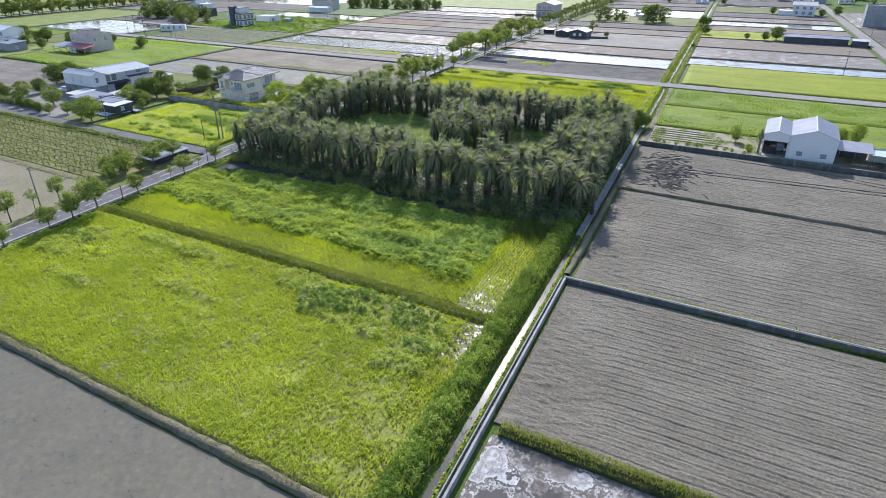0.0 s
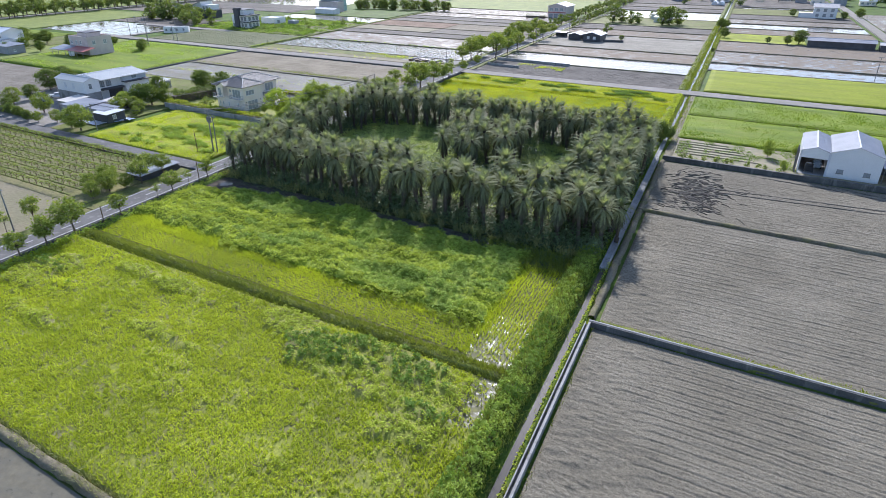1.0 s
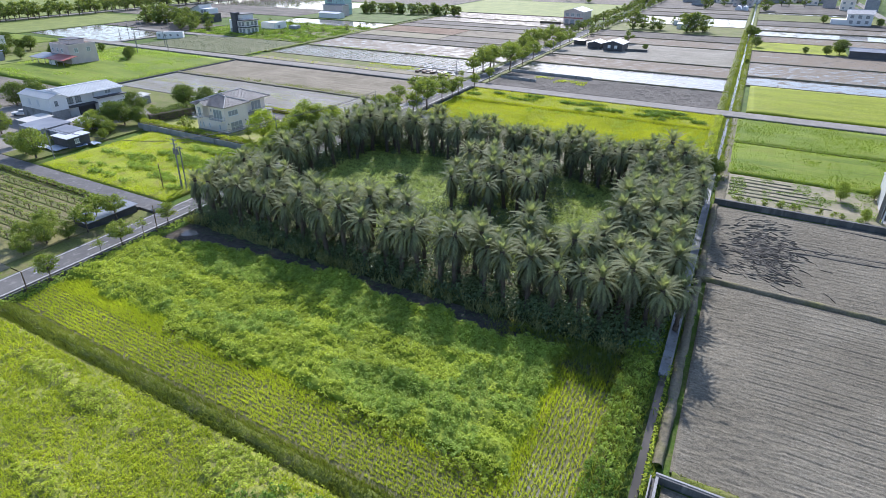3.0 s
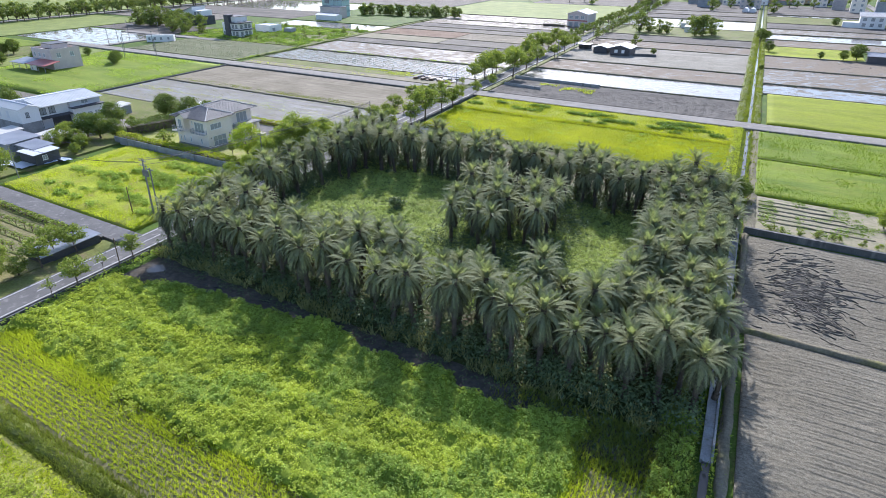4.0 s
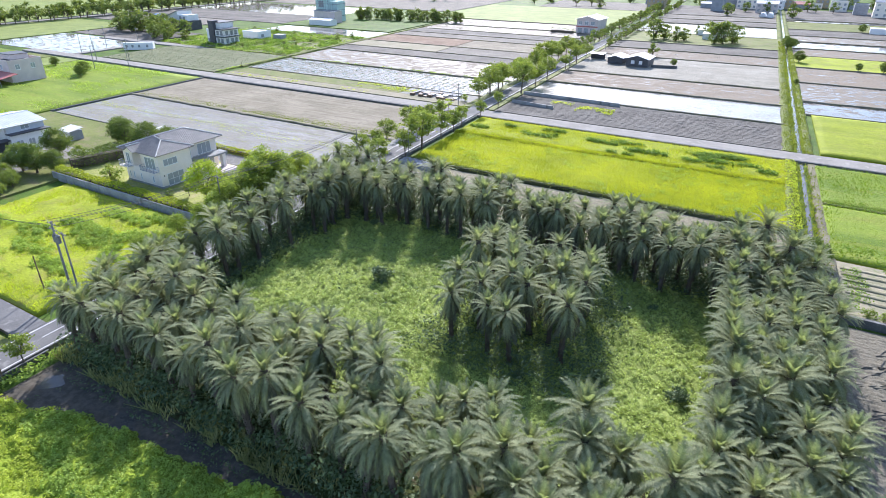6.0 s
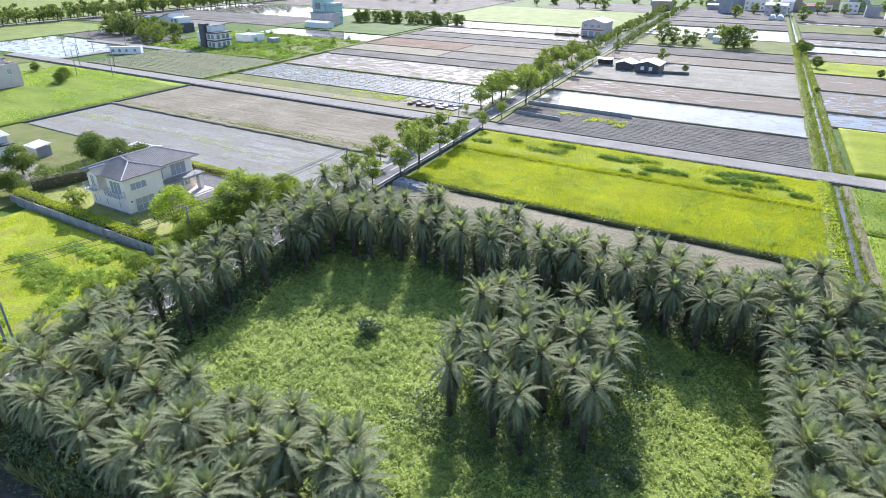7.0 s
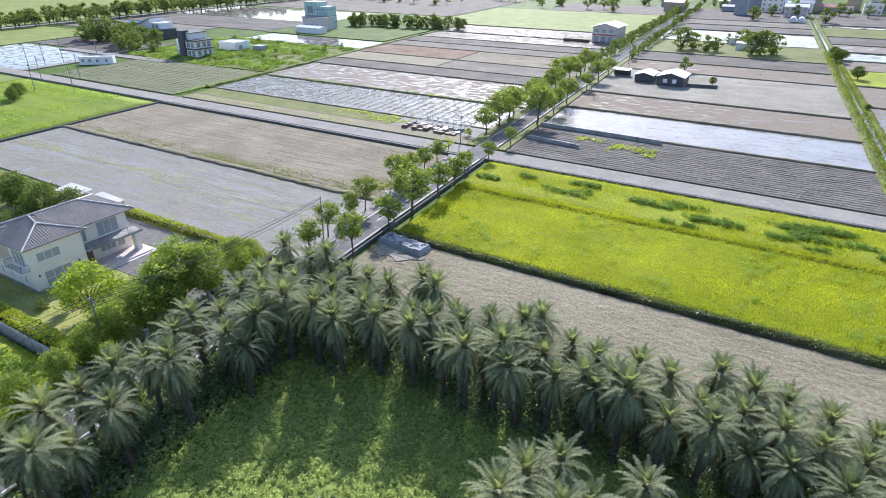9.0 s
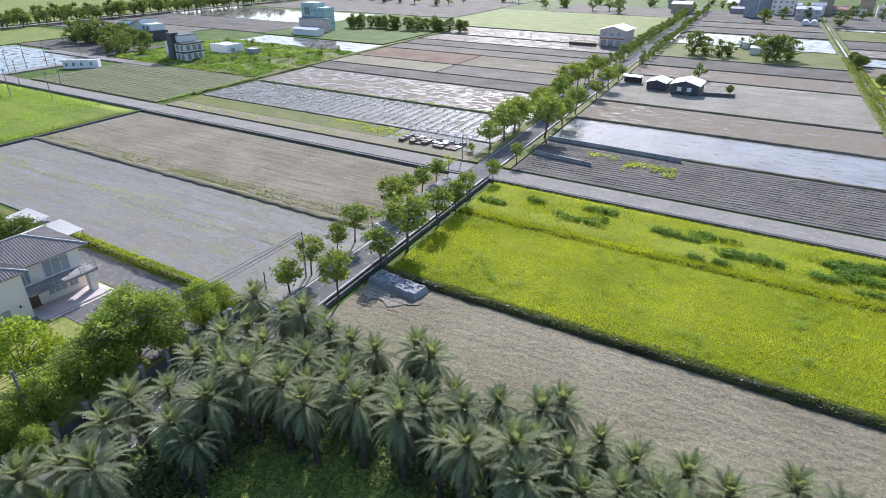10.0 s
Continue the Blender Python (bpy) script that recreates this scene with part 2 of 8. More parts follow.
PADDY_FOAM = wet_field("frothy_paddy", (0.12, 0.105, 0.09), (0.18, 0.16, 0.13), 0.52, 0.05, 0.35, (1, 0.9, 1), foam=(0.55, 0.54, 0.5))
PADDY_SEEDLING = wet_field("streaked_paddy", (0.215, 0.2, 0.17), (0.275, 0.256, 0.22), 0.45, 0.05, 1.3, (0.1, 1.3, 1), plants=(0.23, 0.26, 0.11), depth=(0.17, 0.162, 0.15), still=0.2)
PADDY_RICE = wet_field("young_rice_mud", (0.15, 0.14, 0.075), (0.21, 0.195, 0.1), 0.36, 0.06, 0.9, (0.5, 1, 1))
PADDY_WET_RICE = wet_field("drowned_rice_mud", (0.18, 0.175, 0.08), (0.25, 0.24, 0.11), 0.47, 0.14, 1.1, (0.8, 1, 1), still=0.18)
POND_GREY = wet_field("grey_pond", (0.15, 0.135, 0.095), (0.2, 0.182, 0.13), 0.49, 0.16, 1.4, (0.5, 1, 1), depth=(0.1, 0.092, 0.066), still=0.16)
DITCH_WATER = wet_field("ditch_water", (0.12, 0.11, 0.085), (0.17, 0.15, 0.115), 0.68, 0.06, 0.8, (1, 0.6, 1), still=0.16)
MUD_DARK = wet_field("dark_mud", (0.08, 0.07, 0.055), (0.13, 0.113, 0.09), 0.42, 0.08, 0.5, (0.5, 1, 1), depth=(0.035, 0.034, 0.032), still=0.1)
TURF_LIME = turf("lime_turf", (0.22, 0.27, 0.03), (0.36, 0.41, 0.04), (0.29, 0.27, 0.07))
TURF_FRESH = turf("fresh_green_turf", (0.13, 0.195, 0.028), (0.225, 0.295, 0.042), (0.235, 0.262, 0.05), (0.3, 1.4, 1))
ORCHARD_FLOOR = turf("orchard_turf", (0.23, 0.225, 0.095), (0.31, 0.285, 0.14), (0.33, 0.28, 0.175))
# far green with distance haze mixed into its colour
TURF_HAZE = turf("haze_pale_turf", (0.19, 0.235, 0.07), (0.27, 0.315, 0.095), (0.22, 0.25, 0.09))
TURF_RICE = turf("rice_turf", (0.2, 0.24, 0.02), (0.29, 0.34, 0.028), (0.25, 0.27, 0.04), (0.35, 1.6, 1))
TURF_GREEN = turf("green_turf", (0.06, 0.11, 0.02), (0.11, 0.18, 0.03), (0.13, 0.14, 0.05))
TURF_DRY = turf("dry_turf", (0.14, 0.17, 0.05), (0.2, 0.22, 0.07), (0.24, 0.2, 0.12))
# leaf-littered floor whose dark tone paints in the shade of the grove
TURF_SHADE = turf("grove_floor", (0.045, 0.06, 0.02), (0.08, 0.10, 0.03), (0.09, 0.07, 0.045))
BUND = turf("grassy_bund", (0.1, 0.13, 0.03), (0.18, 0.21, 0.05), (0.17, 0.155, 0.085))
BUND_DARK = turf("dark_weedy_bund", (0.045, 0.05, 0.025), (0.10, 0.105, 0.045), (0.12, 0.105, 0.06))
BUND_MUD = turf("muddy_bund", (0.15, 0.135, 0.095), (0.24, 0.215, 0.155), (0.19, 0.185, 0.085))
LAWN = turf("lawn", (0.25, 0.28, 0.08), (0.34, 0.36, 0.11), (0.4, 0.36, 0.18))
ASPHALT = surface("asphalt", (0.135, 0.131, 0.125), (0.178, 0.172, 0.163), 0.25, 9.0, 0.9, 0.25, 0.01, spec=0.12, wear=(0.24, 0.23, 0.215))
ASPHALT_OLD = surface("worn_asphalt", (0.25, 0.232, 0.202), (0.31, 0.288, 0.252), 0.2, 8.0, 0.9, 0.25, 0.01, spec=0.08, wear=(0.36, 0.33, 0.285))
PAINT_WHITE = surface("road_paint", (0.75, 0.75, 0.72), (0.6, 0.6, 0.58), 0.8, 7.0, 0.6, 0.1, 0.003)
CONCRETE = surface("concrete", (0.36, 0.355, 0.34), (0.27, 0.265, 0.25), 0.5, 7.0, 0.8, 0.25, 0.01, wear=(0.17, 0.165, 0.15))
CONCRETE_DARK = surface("stained_concrete", (0.13, 0.13, 0.125), (0.08, 0.08, 0.076), 0.6, 6.0, 0.85, 0.3, 0.015, wear=(0.19, 0.185, 0.17))
CREAM = surface("cream_plaster", (0.86, 0.77, 0.67), (0.8, 0.71, 0.61), 0.4, 9.0, 0.75, 0.08, 0.004, spec=0.3, speckle=0.2)
WHITE_WALL = surface("white_wall", (0.78, 0.77, 0.75), (0.74, 0.73, 0.71), 0.3, 5.0, 0.6, 0.05, 0.003, speckle=0.2)
ROOF_GREY = surface("grey_roof_sheet", (0.42, 0.43, 0.45), (0.36, 0.37, 0.39), 0.3, 4.0, 0.6, 0.05, 0.003, spec=0.25, speckle=0.2)
ROOF_SHEET = surface("pale_roof_sheet", (0.5, 0.52, 0.51), (0.43, 0.45, 0.45), 0.3, 4.0, 0.6, 0.05, 0.003, spec=0.25, speckle=0.2)
GREY_WALL = surface("grey_wall", (0.33, 0.34, 0.36), (0.25, 0.26, 0.28), 0.4, 6.0, 0.7, 0.1, 0.005, speckle=0.2)
DARK_WALL = surface("dark_cladding", (0.085, 0.085, 0.095), (0.055, 0.055, 0.062), 0.5, 6.0, 0.6, 0.1, 0.005)
PINK_WALL = surface("pinkish_wall", (0.62, 0.53, 0.49), (0.54, 0.46, 0.43), 0.4, 6.0, 0.75, 0.1, 0.005, speckle=0.2)
TAN_WALL = surface("tan_wall", (0.42, 0.33, 0.2), (0.34, 0.26, 0.155), 0.4, 6.0, 0.75, 0.1, 0.005, speckle=0.2)
TILE = surface("roof_tile", (0.26, 0.232, 0.205), (0.195, 0.176, 0.157), 0.5, 4.0, 0.55, 0.3, 0.01, spec=0.45)
RIDGE = surface("ridge_tile", (0.55, 0.53, 0.5), (0.42, 0.40, 0.38), 0.8, 5.0, 0.6, 0.1, 0.005)
SHEET = surface("metal_sheet", (0.66, 0.67, 0.69), (0.56, 0.57, 0.6), 0.25, 4.0, 0.42, 0.05, 0.003, metal=0.1, speckle=0.2)
SHEET_WARM = surface("cream_sheet", (0.6, 0.57, 0.5), (0.5, 0.48, 0.43), 0.25, 4.0, 0.45, 0.05, 0.003, speckle=0.2)
SHEET_GREY = surface("grey_sheet", (0.26, 0.27, 0.29), (0.19, 0.2, 0.22), 0.3, 4.0, 0.45, 0.08, 0.004, metal=0.2, speckle=0.2)
SHEET_GREEN = surface("green_sheet", (0.32, 0.45, 0.36), (0.42, 0.5, 0.42), 0.3, 4.0, 0.5, 0.05, 0.003, speckle=0.2)
SHEET_BLUE = surface("blue_sheet", (0.05, 0.14, 0.4), (0.08, 0.2, 0.46), 0.4, 4.0, 0.5, 0.05, 0.003, speckle=0.2)
SHEET_RED = surface("red_sheet", (0.42, 0.14, 0.11), (0.36, 0.1, 0.085), 0.4, 4.0, 0.5, 0.05, 0.003, speckle=0.2)
NETTING = surface("green_netting", (0.42, 0.57, 0.53), (0.5, 0.62, 0.58), 0.3, 5.0, 0.7, 0.1, 0.01)
METAL = surface("grey_metal", (0.28, 0.28, 0.28), (0.2, 0.2, 0.2), 0.8, 9.0, 0.5, 0.05, 0.002, metal=0.5)
POLE = surface("pole_concrete", (0.27, 0.26, 0.245), (0.2, 0.19, 0.18), 0.6, 8.0, 0.8, 0.1, 0.004)
CABLE = surface("cable_black", (0.03, 0.03, 0.03), (0.045, 0.045, 0.045), 1.0, 9.0, 0.6, 0.0)
WOOD = surface("weathered_wood", (0.2, 0.13, 0.08), (0.14, 0.09, 0.055), 0.9, 8.0, 0.75, 0.2, 0.005)
BARK = surface("bark", (0.17, 0.13, 0.095), (0.10, 0.078, 0.058), 1.2, 7.0, 0.9, 0.5, 0.02)
PALM_BARK = surface("palm_bark", (0.13, 0.10, 0.075), (0.075, 0.06, 0.045), 1.5, 8.0, 0.9, 0.7, 0.03)
RUBBLE = surface("rubble", (0.36, 0.355, 0.345), (0.22, 0.22, 0.215), 0.9, 4.0, 0.85, 0.6, 0.05)
TARP = surface("tarpaulin", (0.5, 0.56, 0.64), (0.34, 0.42, 0.54), 0.5, 3.0, 0.4, 0.4, 0.04)
TARP_DUSTY = surface("dusty_tarpaulin", (0.34, 0.34, 0.335), (0.24, 0.26, 0.285), 0.8, 4.0, 0.8, 0.3, 0.03, spec=0.2, wear=(0.44, 0.43, 0.4))
DUST = surface("cement_dust", (0.33, 0.318, 0.29), (0.26, 0.245, 0.212), 0.5, 5.0, 0.9, 0.5, 0.05, spec=0.15, wear=(0.24, 0.22, 0.18))
CAR_WHITE = surface("car_paint_white", (0.78, 0.78, 0.78), (0.72, 0.72, 0.73), 0.5, 3.0, 0.25, 0.0, speckle=0.2)
CAR_DARK = surface("car_paint_dark", (0.035, 0.037, 0.042), (0.05, 0.05, 0.056), 0.5, 3.0, 0.25, 0.0)
RUBBER = surface("rubber", (0.03, 0.03, 0.03), (0.045, 0.045, 0.045), 2.0, 9.0, 0.8, 0.1, 0.003)

GLASS, gN, gL, gB = nodes_of("window_glass")
gB.inputs["Base Color"].default_value = (0.33, 0.35, 0.36, 1)
gB.inputs["Roughness"].default_value = 0.06
gB.inputs["Specular IOR Level"].default_value = 0.7

FROND = foliage("palm_frond", (0.208, 0.235, 0.148), (0.345, 0.372, 0.235), 0.42, 0.7, 0.2, 0.05, (1.18, 1.16, 0.68))
FROND_YOUNG = foliage("young_palm_frond", (0.215, 0.252, 0.138), (0.35, 0.39, 0.22), 0.42, 0.7, 0.2, 0.05, (1.12, 1.16, 0.64))
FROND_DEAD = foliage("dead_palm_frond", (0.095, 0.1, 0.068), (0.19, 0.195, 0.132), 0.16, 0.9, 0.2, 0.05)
LEAF = foliage("tree_leaf", (0.16, 0.22, 0.055), (0.31, 0.385, 0.11), 0.42, 0.55, 0.3, 0.12)
LEAF_LIGHT = foliage("light_tree_leaf", (0.24, 0.33, 0.04), (0.42, 0.52, 0.08), 0.45, 0.55, 0.3, 0.15)
LEAF_DARK = foliage("dark_tree_leaf", (0.10, 0.15, 0.04), (0.2, 0.27, 0.07), 0.34, 0.55, 0.3, 0.15)
LEAF_HEDGE = foliage("hedge_leaf", (0.24, 0.31, 0.03), (0.46, 0.52, 0.05), 0.4, 0.55, 0.3, 0.2)
LEAF_GARDEN = foliage("garden_tree_leaf", (0.19, 0.265, 0.06), (0.38, 0.47, 0.115), 0.46, 0.55, 0.3, 0.15)
# duller leaf colour that carries the haze in front of distant trees
LEAF_HAZE = foliage("hazy_tree_leaf", (0.13, 0.185, 0.055), (0.26, 0.32, 0.11), 0.36, 0.6, 0.3, 0.1)
WEED = foliage("weed_leaf", (0.42, 0.495, 0.07), (0.565, 0.63, 0.115), 0.5, 0.6, 0.18, 0.1, (1.2, 1.2, 0.55))
WEED_GREEN = foliage("dense_weed_leaf", (0.28, 0.385, 0.08), (0.425, 0.53, 0.125), 0.48, 0.6, 0.16, 0.1, (1.15, 1.2, 0.62))
# dark green of undergrowth, with the palms' shade put into the leaf colour
WEED_DARK = foliage("shade_toned_weed_leaf", (0.082, 0.125, 0.062), (0.165, 0.225, 0.105), 0.2, 0.5, 0.3, 0.22, (1.1, 1.15, 0.7))
WEED_PALE = foliage("pale_weed_leaf", (0.375, 0.475, 0.145), (0.535, 0.625, 0.228), 0.46, 0.6, 0.2, 0.1, (1.18, 1.12, 0.7))
WEED_MID = foliage("rank_weed_leaf", (0.15, 0.26, 0.045), (0.25, 0.37, 0.075), 0.42, 0.6, 0.2, 0.1)
BLADE = foliage("grass_blade", (0.335, 0.42, 0.038), (0.5, 0.58, 0.075), 0.5, 0.5, 0.1, 0.15)
BLADE_BANK = foliage("bank_grass_blade", (0.16, 0.21, 0.04), (0.28, 0.33, 0.075), 0.4, 0.5, 0.1, 0.25)
BLADE_RICE = foliage("rice_blade", (0.34, 0.39, 0.032), (0.465, 0.52, 0.065), 0.48, 0.5, 0.1, 0.15)
WEED_LIME = foliage("fine_lime_weed_leaf", (0.415, 0.475, 0.04), (0.55, 0.61, 0.075), 0.5, 0.6, 0.1, 0.08)
BLADE_DRY = foliage("dry_grass_blade", (0.26, 0.28, 0.12), (0.42, 0.42, 0.2), 0.3, 0.6, 0.2, 0.2)
FROTH_TURF = turf("weedy_clearing", (0.17, 0.22, 0.05), (0.26, 0.32, 0.08), (0.2, 0.24, 0.06))
TURF_VEG = turf("vegetable_ground", (0.19, 0.2, 0.11), (0.26, 0.26, 0.155), (0.22, 0.22, 0.12), (0.3, 1.6, 1))
MUD_GRASS = turf("thin_grass_on_mud", (0.21, 0.23, 0.05), (0.31, 0.34, 0.07), (0.22, 0.205, 0.1))
CANOPY = turf("weed_canopy", (0.17, 0.23, 0.03), (0.26, 0.34, 0.035), (0.22, 0.28, 0.04))


# ---- ground and fields ----
GROUND_Z = -0.36


def slab(name, label, u0, u1, v0, v1, material, z=0.0, relief=None, du=6.0, dv=6.0, category="field", kind="structure", rim_width=0.9):
    """A piece of land as a solid slab; relief(u, v) lifts its top."""
    nu, nv = max(2, int((u1 - u0) / du) + 1), max(2, int((v1 - v0) / dv) + 1)
    uu, vv = np.meshgrid(np.linspace(u0, u1, nu), np.linspace(v0, v1, nv), indexing="ij")
    fade = np.clip(np.minimum.reduce([uu - u0, u1 - uu, vv - v0, v1 - vv]) / max(rim_width, 1e-6) + (rim_width == 0), 0.0, 1)
    zz = np.full_like(uu, z) if relief is None else z + relief(uu, vv) * fade
    top = PA(uu, vv, zz).reshape(-1, 3)
    idx = np.arange(nu * nv).reshape(nu, nv)
    quads = np.stack([idx[:-1, :-1], idx[1:, :-1], idx[1:, 1:], idx[:-1, 1:]], -1).reshape(-1, 4)
    rim = np.concatenate([idx[:, 0], idx[-1, 1:], idx[-2::-1, -1], idx[0, -2:0:-1]])
    low = top[rim].copy()
    low[:, 2] = GROUND_Z - 0.02
    n, k = len(top), len(rim)
    a = np.arange(k)
    b = (a + 1) % k
    sides = np.stack([rim[a], n + a, n + b, rim[b]], -1)
    ob = new(name, mesh_of(name, np.concatenate([top, low]), np.concatenate([quads, sides]), material, smooth=len(quads) if relief is not None else False))
    return tagged(ob, label, category, "", kind)


def ridge_arrays(u0, v0, u1, v1, width, height, z=0.0, seed=1):
    """Points and faces of a ridge of earth along a line on the plan, with uneven sides."""
    length = math.hypot(u1 - u0, v1 - v0)
    n = max(2, int(length / 0.8))
    t = np.linspace(0, 1, n)
    cu, cv = u0 + (u1 - u0) * t, v0 + (v1 - v0) * t
    nu, nv = -(v1 - v0) / length, (u1 - u0) / length
    prof = [(-0.62, -0.5), (-0.5, 0.1), (-0.3, 0.85), (0.0, 1.0), (0.3, 0.85), (0.5, 0.1), (0.62, -0.5)]
    rows = []
    for i, (o, h) in enumerate(prof):
        wob = (grid_noise(cu * 1.0 + i * 7, cv, 1.3, seed + i) - 0.5) * 0.45 * width
        hz = h * height * (0.75 + 0.5 * grid_noise(cu, cv + i * 5, 1.7, seed + 20 + i)) if h > 0 else h
        rows.append(PA(cu + nu * (o * width + wob), cv + nv * (o * width + wob), z + hz))
    v = np.stack(rows, 1)
    idx = np.arange(n * 7).reshape(n, 7)
    q = np.stack([idx[:-1, :-1], idx[1:, :-1], idx[1:, 1:], idx[:-1, 1:]], -1).reshape(-1, 4)
    return v.reshape(-1, 3), q


def bund(u0, v0, u1, v1, width, height, material, label, name="bund", category="bund", z=0.0, seed=1):
    ob = new(name, mesh_of(name, *ridge_arrays(u0, v0, u1, v1, width, height, z, seed), material, smooth=True))
    return tagged(ob, label, category, "", "structure")


def wall_line(name, label, u0, v0, u1, v1, thick, z0, z1, material, category="wall"):
    """A straight wall of even thickness on the plan."""
    d = Vector((u1 - u0, v1 - v0)).normalized() * thick / 2
    ring = [P(u0 - d.y, v0 + d.x), P(u0 + d.y, v0 - d.x), P(u1 + d.y, v1 - d.x), P(u1 - d.y, v1 + d.x)]
    ob = new(name, Geo().prism([(p.x, p.y) for p in ring][::1], z0, z1).mesh(name, material))
    return tagged(ob, label, category, "", "structure")


def furrows(pitch, depth, seed):
    """Long uneven plough lines across v, with clods."""
    def f(u, v):
        bend = 0.5 * (grid_noise(u, v, 25, seed) - 0.5)
        rows = grid_noise(u * 0.1, v + bend, pitch * 0.34, seed + 1) - 0.5 + 0.6 * (grid_noise(u * 0.05, v + bend, pitch * 0.8, seed + 4) - 0.5)
        return depth * 1.7 * rows + 0.06 * (grid_noise(u, v, 0.6, seed + 2) - 0.5) + 0.12 * (grid_noise(u, v, 9, seed + 3) - 0.5)
    return f


def plough_lines(pitch, depth, seed, head=-9.5):
    """Regular narrow furrows along u between low ridges of clods; they fade in the headland by the ditch."""
    def f(u, v):
        bend = 0.9 * (grid_noise(u, v, 30, seed) - 0.5) + 0.16 * (grid_noise(u, v, 3, seed + 6) - 0.5)
        near = np.clip((head + 5 * grid_noise(v, v * 0, 4, seed + 7) - u) / 4, 0, 1)
        w = (v + bend + 1.3 * near * near) / pitch
        off = np.abs(w - np.floor(w) - 0.5) * pitch
        strong = (0.6 + 0.6 * grid_noise(u * 0.12, np.floor(w) * 3.1, 1.0, seed + 4)) * (1 - 0.75 * near)
        groove = -depth * np.clip(1 - off / 0.12, 0, 1) * strong
        lip = 0.35 * depth * np.clip(1 - np.abs(off - 0.26) / 0.14, 0, 1) * strong
        clods = 0.10 * (grid_noise(u, v, 0.3, seed + 2) - 0.5) + 0.07 * (grid_noise(u, v, 0.8, seed + 3) - 0.5)
        return groove + lip + clods * (1 + 0.8 * near)
    return f


def rough_ground(amount, cell, seed):
    return lambda u, v: amount * grid_noise(u, v, cell, seed) + 0.35 * amount * grid_noise(u, v, cell / 3.1, seed + 5)


def clumps(cell, lo, seed, soft=0.12):
    """A mask of patches: 1 inside, 0 outside, soft edges."""
    return lambda u, v: np.clip((0.6 * grid_noise(u, v, cell, seed) + 0.4 * grid_noise(u, v, cell / 2.7, seed + 1) - lo) / soft, 0, 1)


def stands(places, seed):
    """A mask of ragged oval stands: each place is u, v, half-widths along u and v."""
    def f(u, v):
        wob = 0.9 * (grid_noise(u, v, 2.6, seed) - 0.5) + 0.5 * (grid_noise(u, v, 0.9, seed + 1) - 0.5)
        m = 0 * u
        for cu, cv, ru, rv in places:
            m = np.maximum(m, np.clip((1.0 - np.hypot((u - cu) / ru, (v - cv) / rv) + wob) / 0.3, 0, 1))
        return m
    return f


# bushy lime stands in the first field, and the darker growth inside them
lime_stands = stands(((-39, 49.5, 8, 4.2), (-29, 48.2, 8, 4.8), (-27.5, 43.5, 5.0, 2.0), (-33, 52.2, 12, 2.0), (-48, 51.8, 6, 2.2), (-88, 45.0, 7, 4.5), (-70, 51.2, 12, 1.8), (-62, 43, 7, 1.4), (-78, 38, 6, 1.3)), 201)
rank_stands = stands(((-42.5, 49.6, 4.5, 2.6), (-38, 52.4, 6.0, 1.8), (-31.5, 51.6, 5.0, 2.4), (-36, 49.6, 3.0, 1.6), (-26.5, 46.5, 2.6, 0.9), (-88, 46.5, 4.0, 1.4), (-82.5, 44, 2.4, 1.0)), 203)


def weeds_one(u, v):
    """Where weeds overrun the first field."""
    return np.maximum(lime_stands(u, v), 0.25 * clumps(4.0, 0.58, 205)(u, v * 1.5)) * np.clip((v - 29) / 6, 0.0, 1) * np.clip((-23.0 - u) / 2, 0, 1)


def weeds_two(u, v):
    """The dense stand of weeds in front of the palms, with a ragged near edge."""
    ragged = 61.9 - 2.6 * np.clip((u + 37) / 8, 0, 1) + 1.6 * np.clip((-68 - u) / 12, 0, 1) + 2.0 * (grid_noise(u, v * 0, 5, 231) - 0.5) + 1.6 * (grid_noise(u, v * 0, 1.7, 232) - 0.5)
    east = -26.8 + 2.2 * (grid_noise(u * 0, v, 3.5, 233) - 0.5)
    far = 79.6 + 3.0 * np.clip((u + 86) / 16, -0.9, 1.0) + 2.6 * (grid_noise(u, v * 0, 4, 235) - 0.5) + 1.4 * (grid_noise(u, v * 0, 1.3, 236) - 0.5)
    return np.clip((v - ragged) / 1.8, 0, 1) * np.clip((east - u) / 1.8, 0, 1) * np.clip((far - v) / 0.8, 0, 1)


def mounds(u, v, seed, cell=2.6):
    """Rounded hummocks drawn out across the field."""
    a = grid_noise(u * 0.6, v, cell, seed)
    b = grid_noise(u * 0.7, v, cell / 2.3, seed + 1)
    return np.sqrt(np.clip(a, 0, 1)) * 0.75 + 0.35 * b


def bed_one(u, v):
    return 0.12 * grid_noise(u, v, 3, 41) + weeds_one(u, v) * (0.1 + 0.3 * mounds(u, v, 43, 1.7) ** 1.5 + 0.16 * grid_noise(u, v, 0.7, 45)) + 0.25 * rank_stands(u, v)


def bed_two(u, v):
    return weeds_two(u, v) * (0.1 + 0.9 * mounds(u * 0.7, v, 47, 2.1) ** 2.2 + 0.25 * grid_noise(u, v, 0.75, 48))


def bed_clearing(u, v):
    return 0.35 * grid_noise(u, v, 5.0, 65) + 0.45 * mounds(u, v, 67, 1.5) ** 2 + 0.15 * grid_noise(u, v, 0.6, 66)


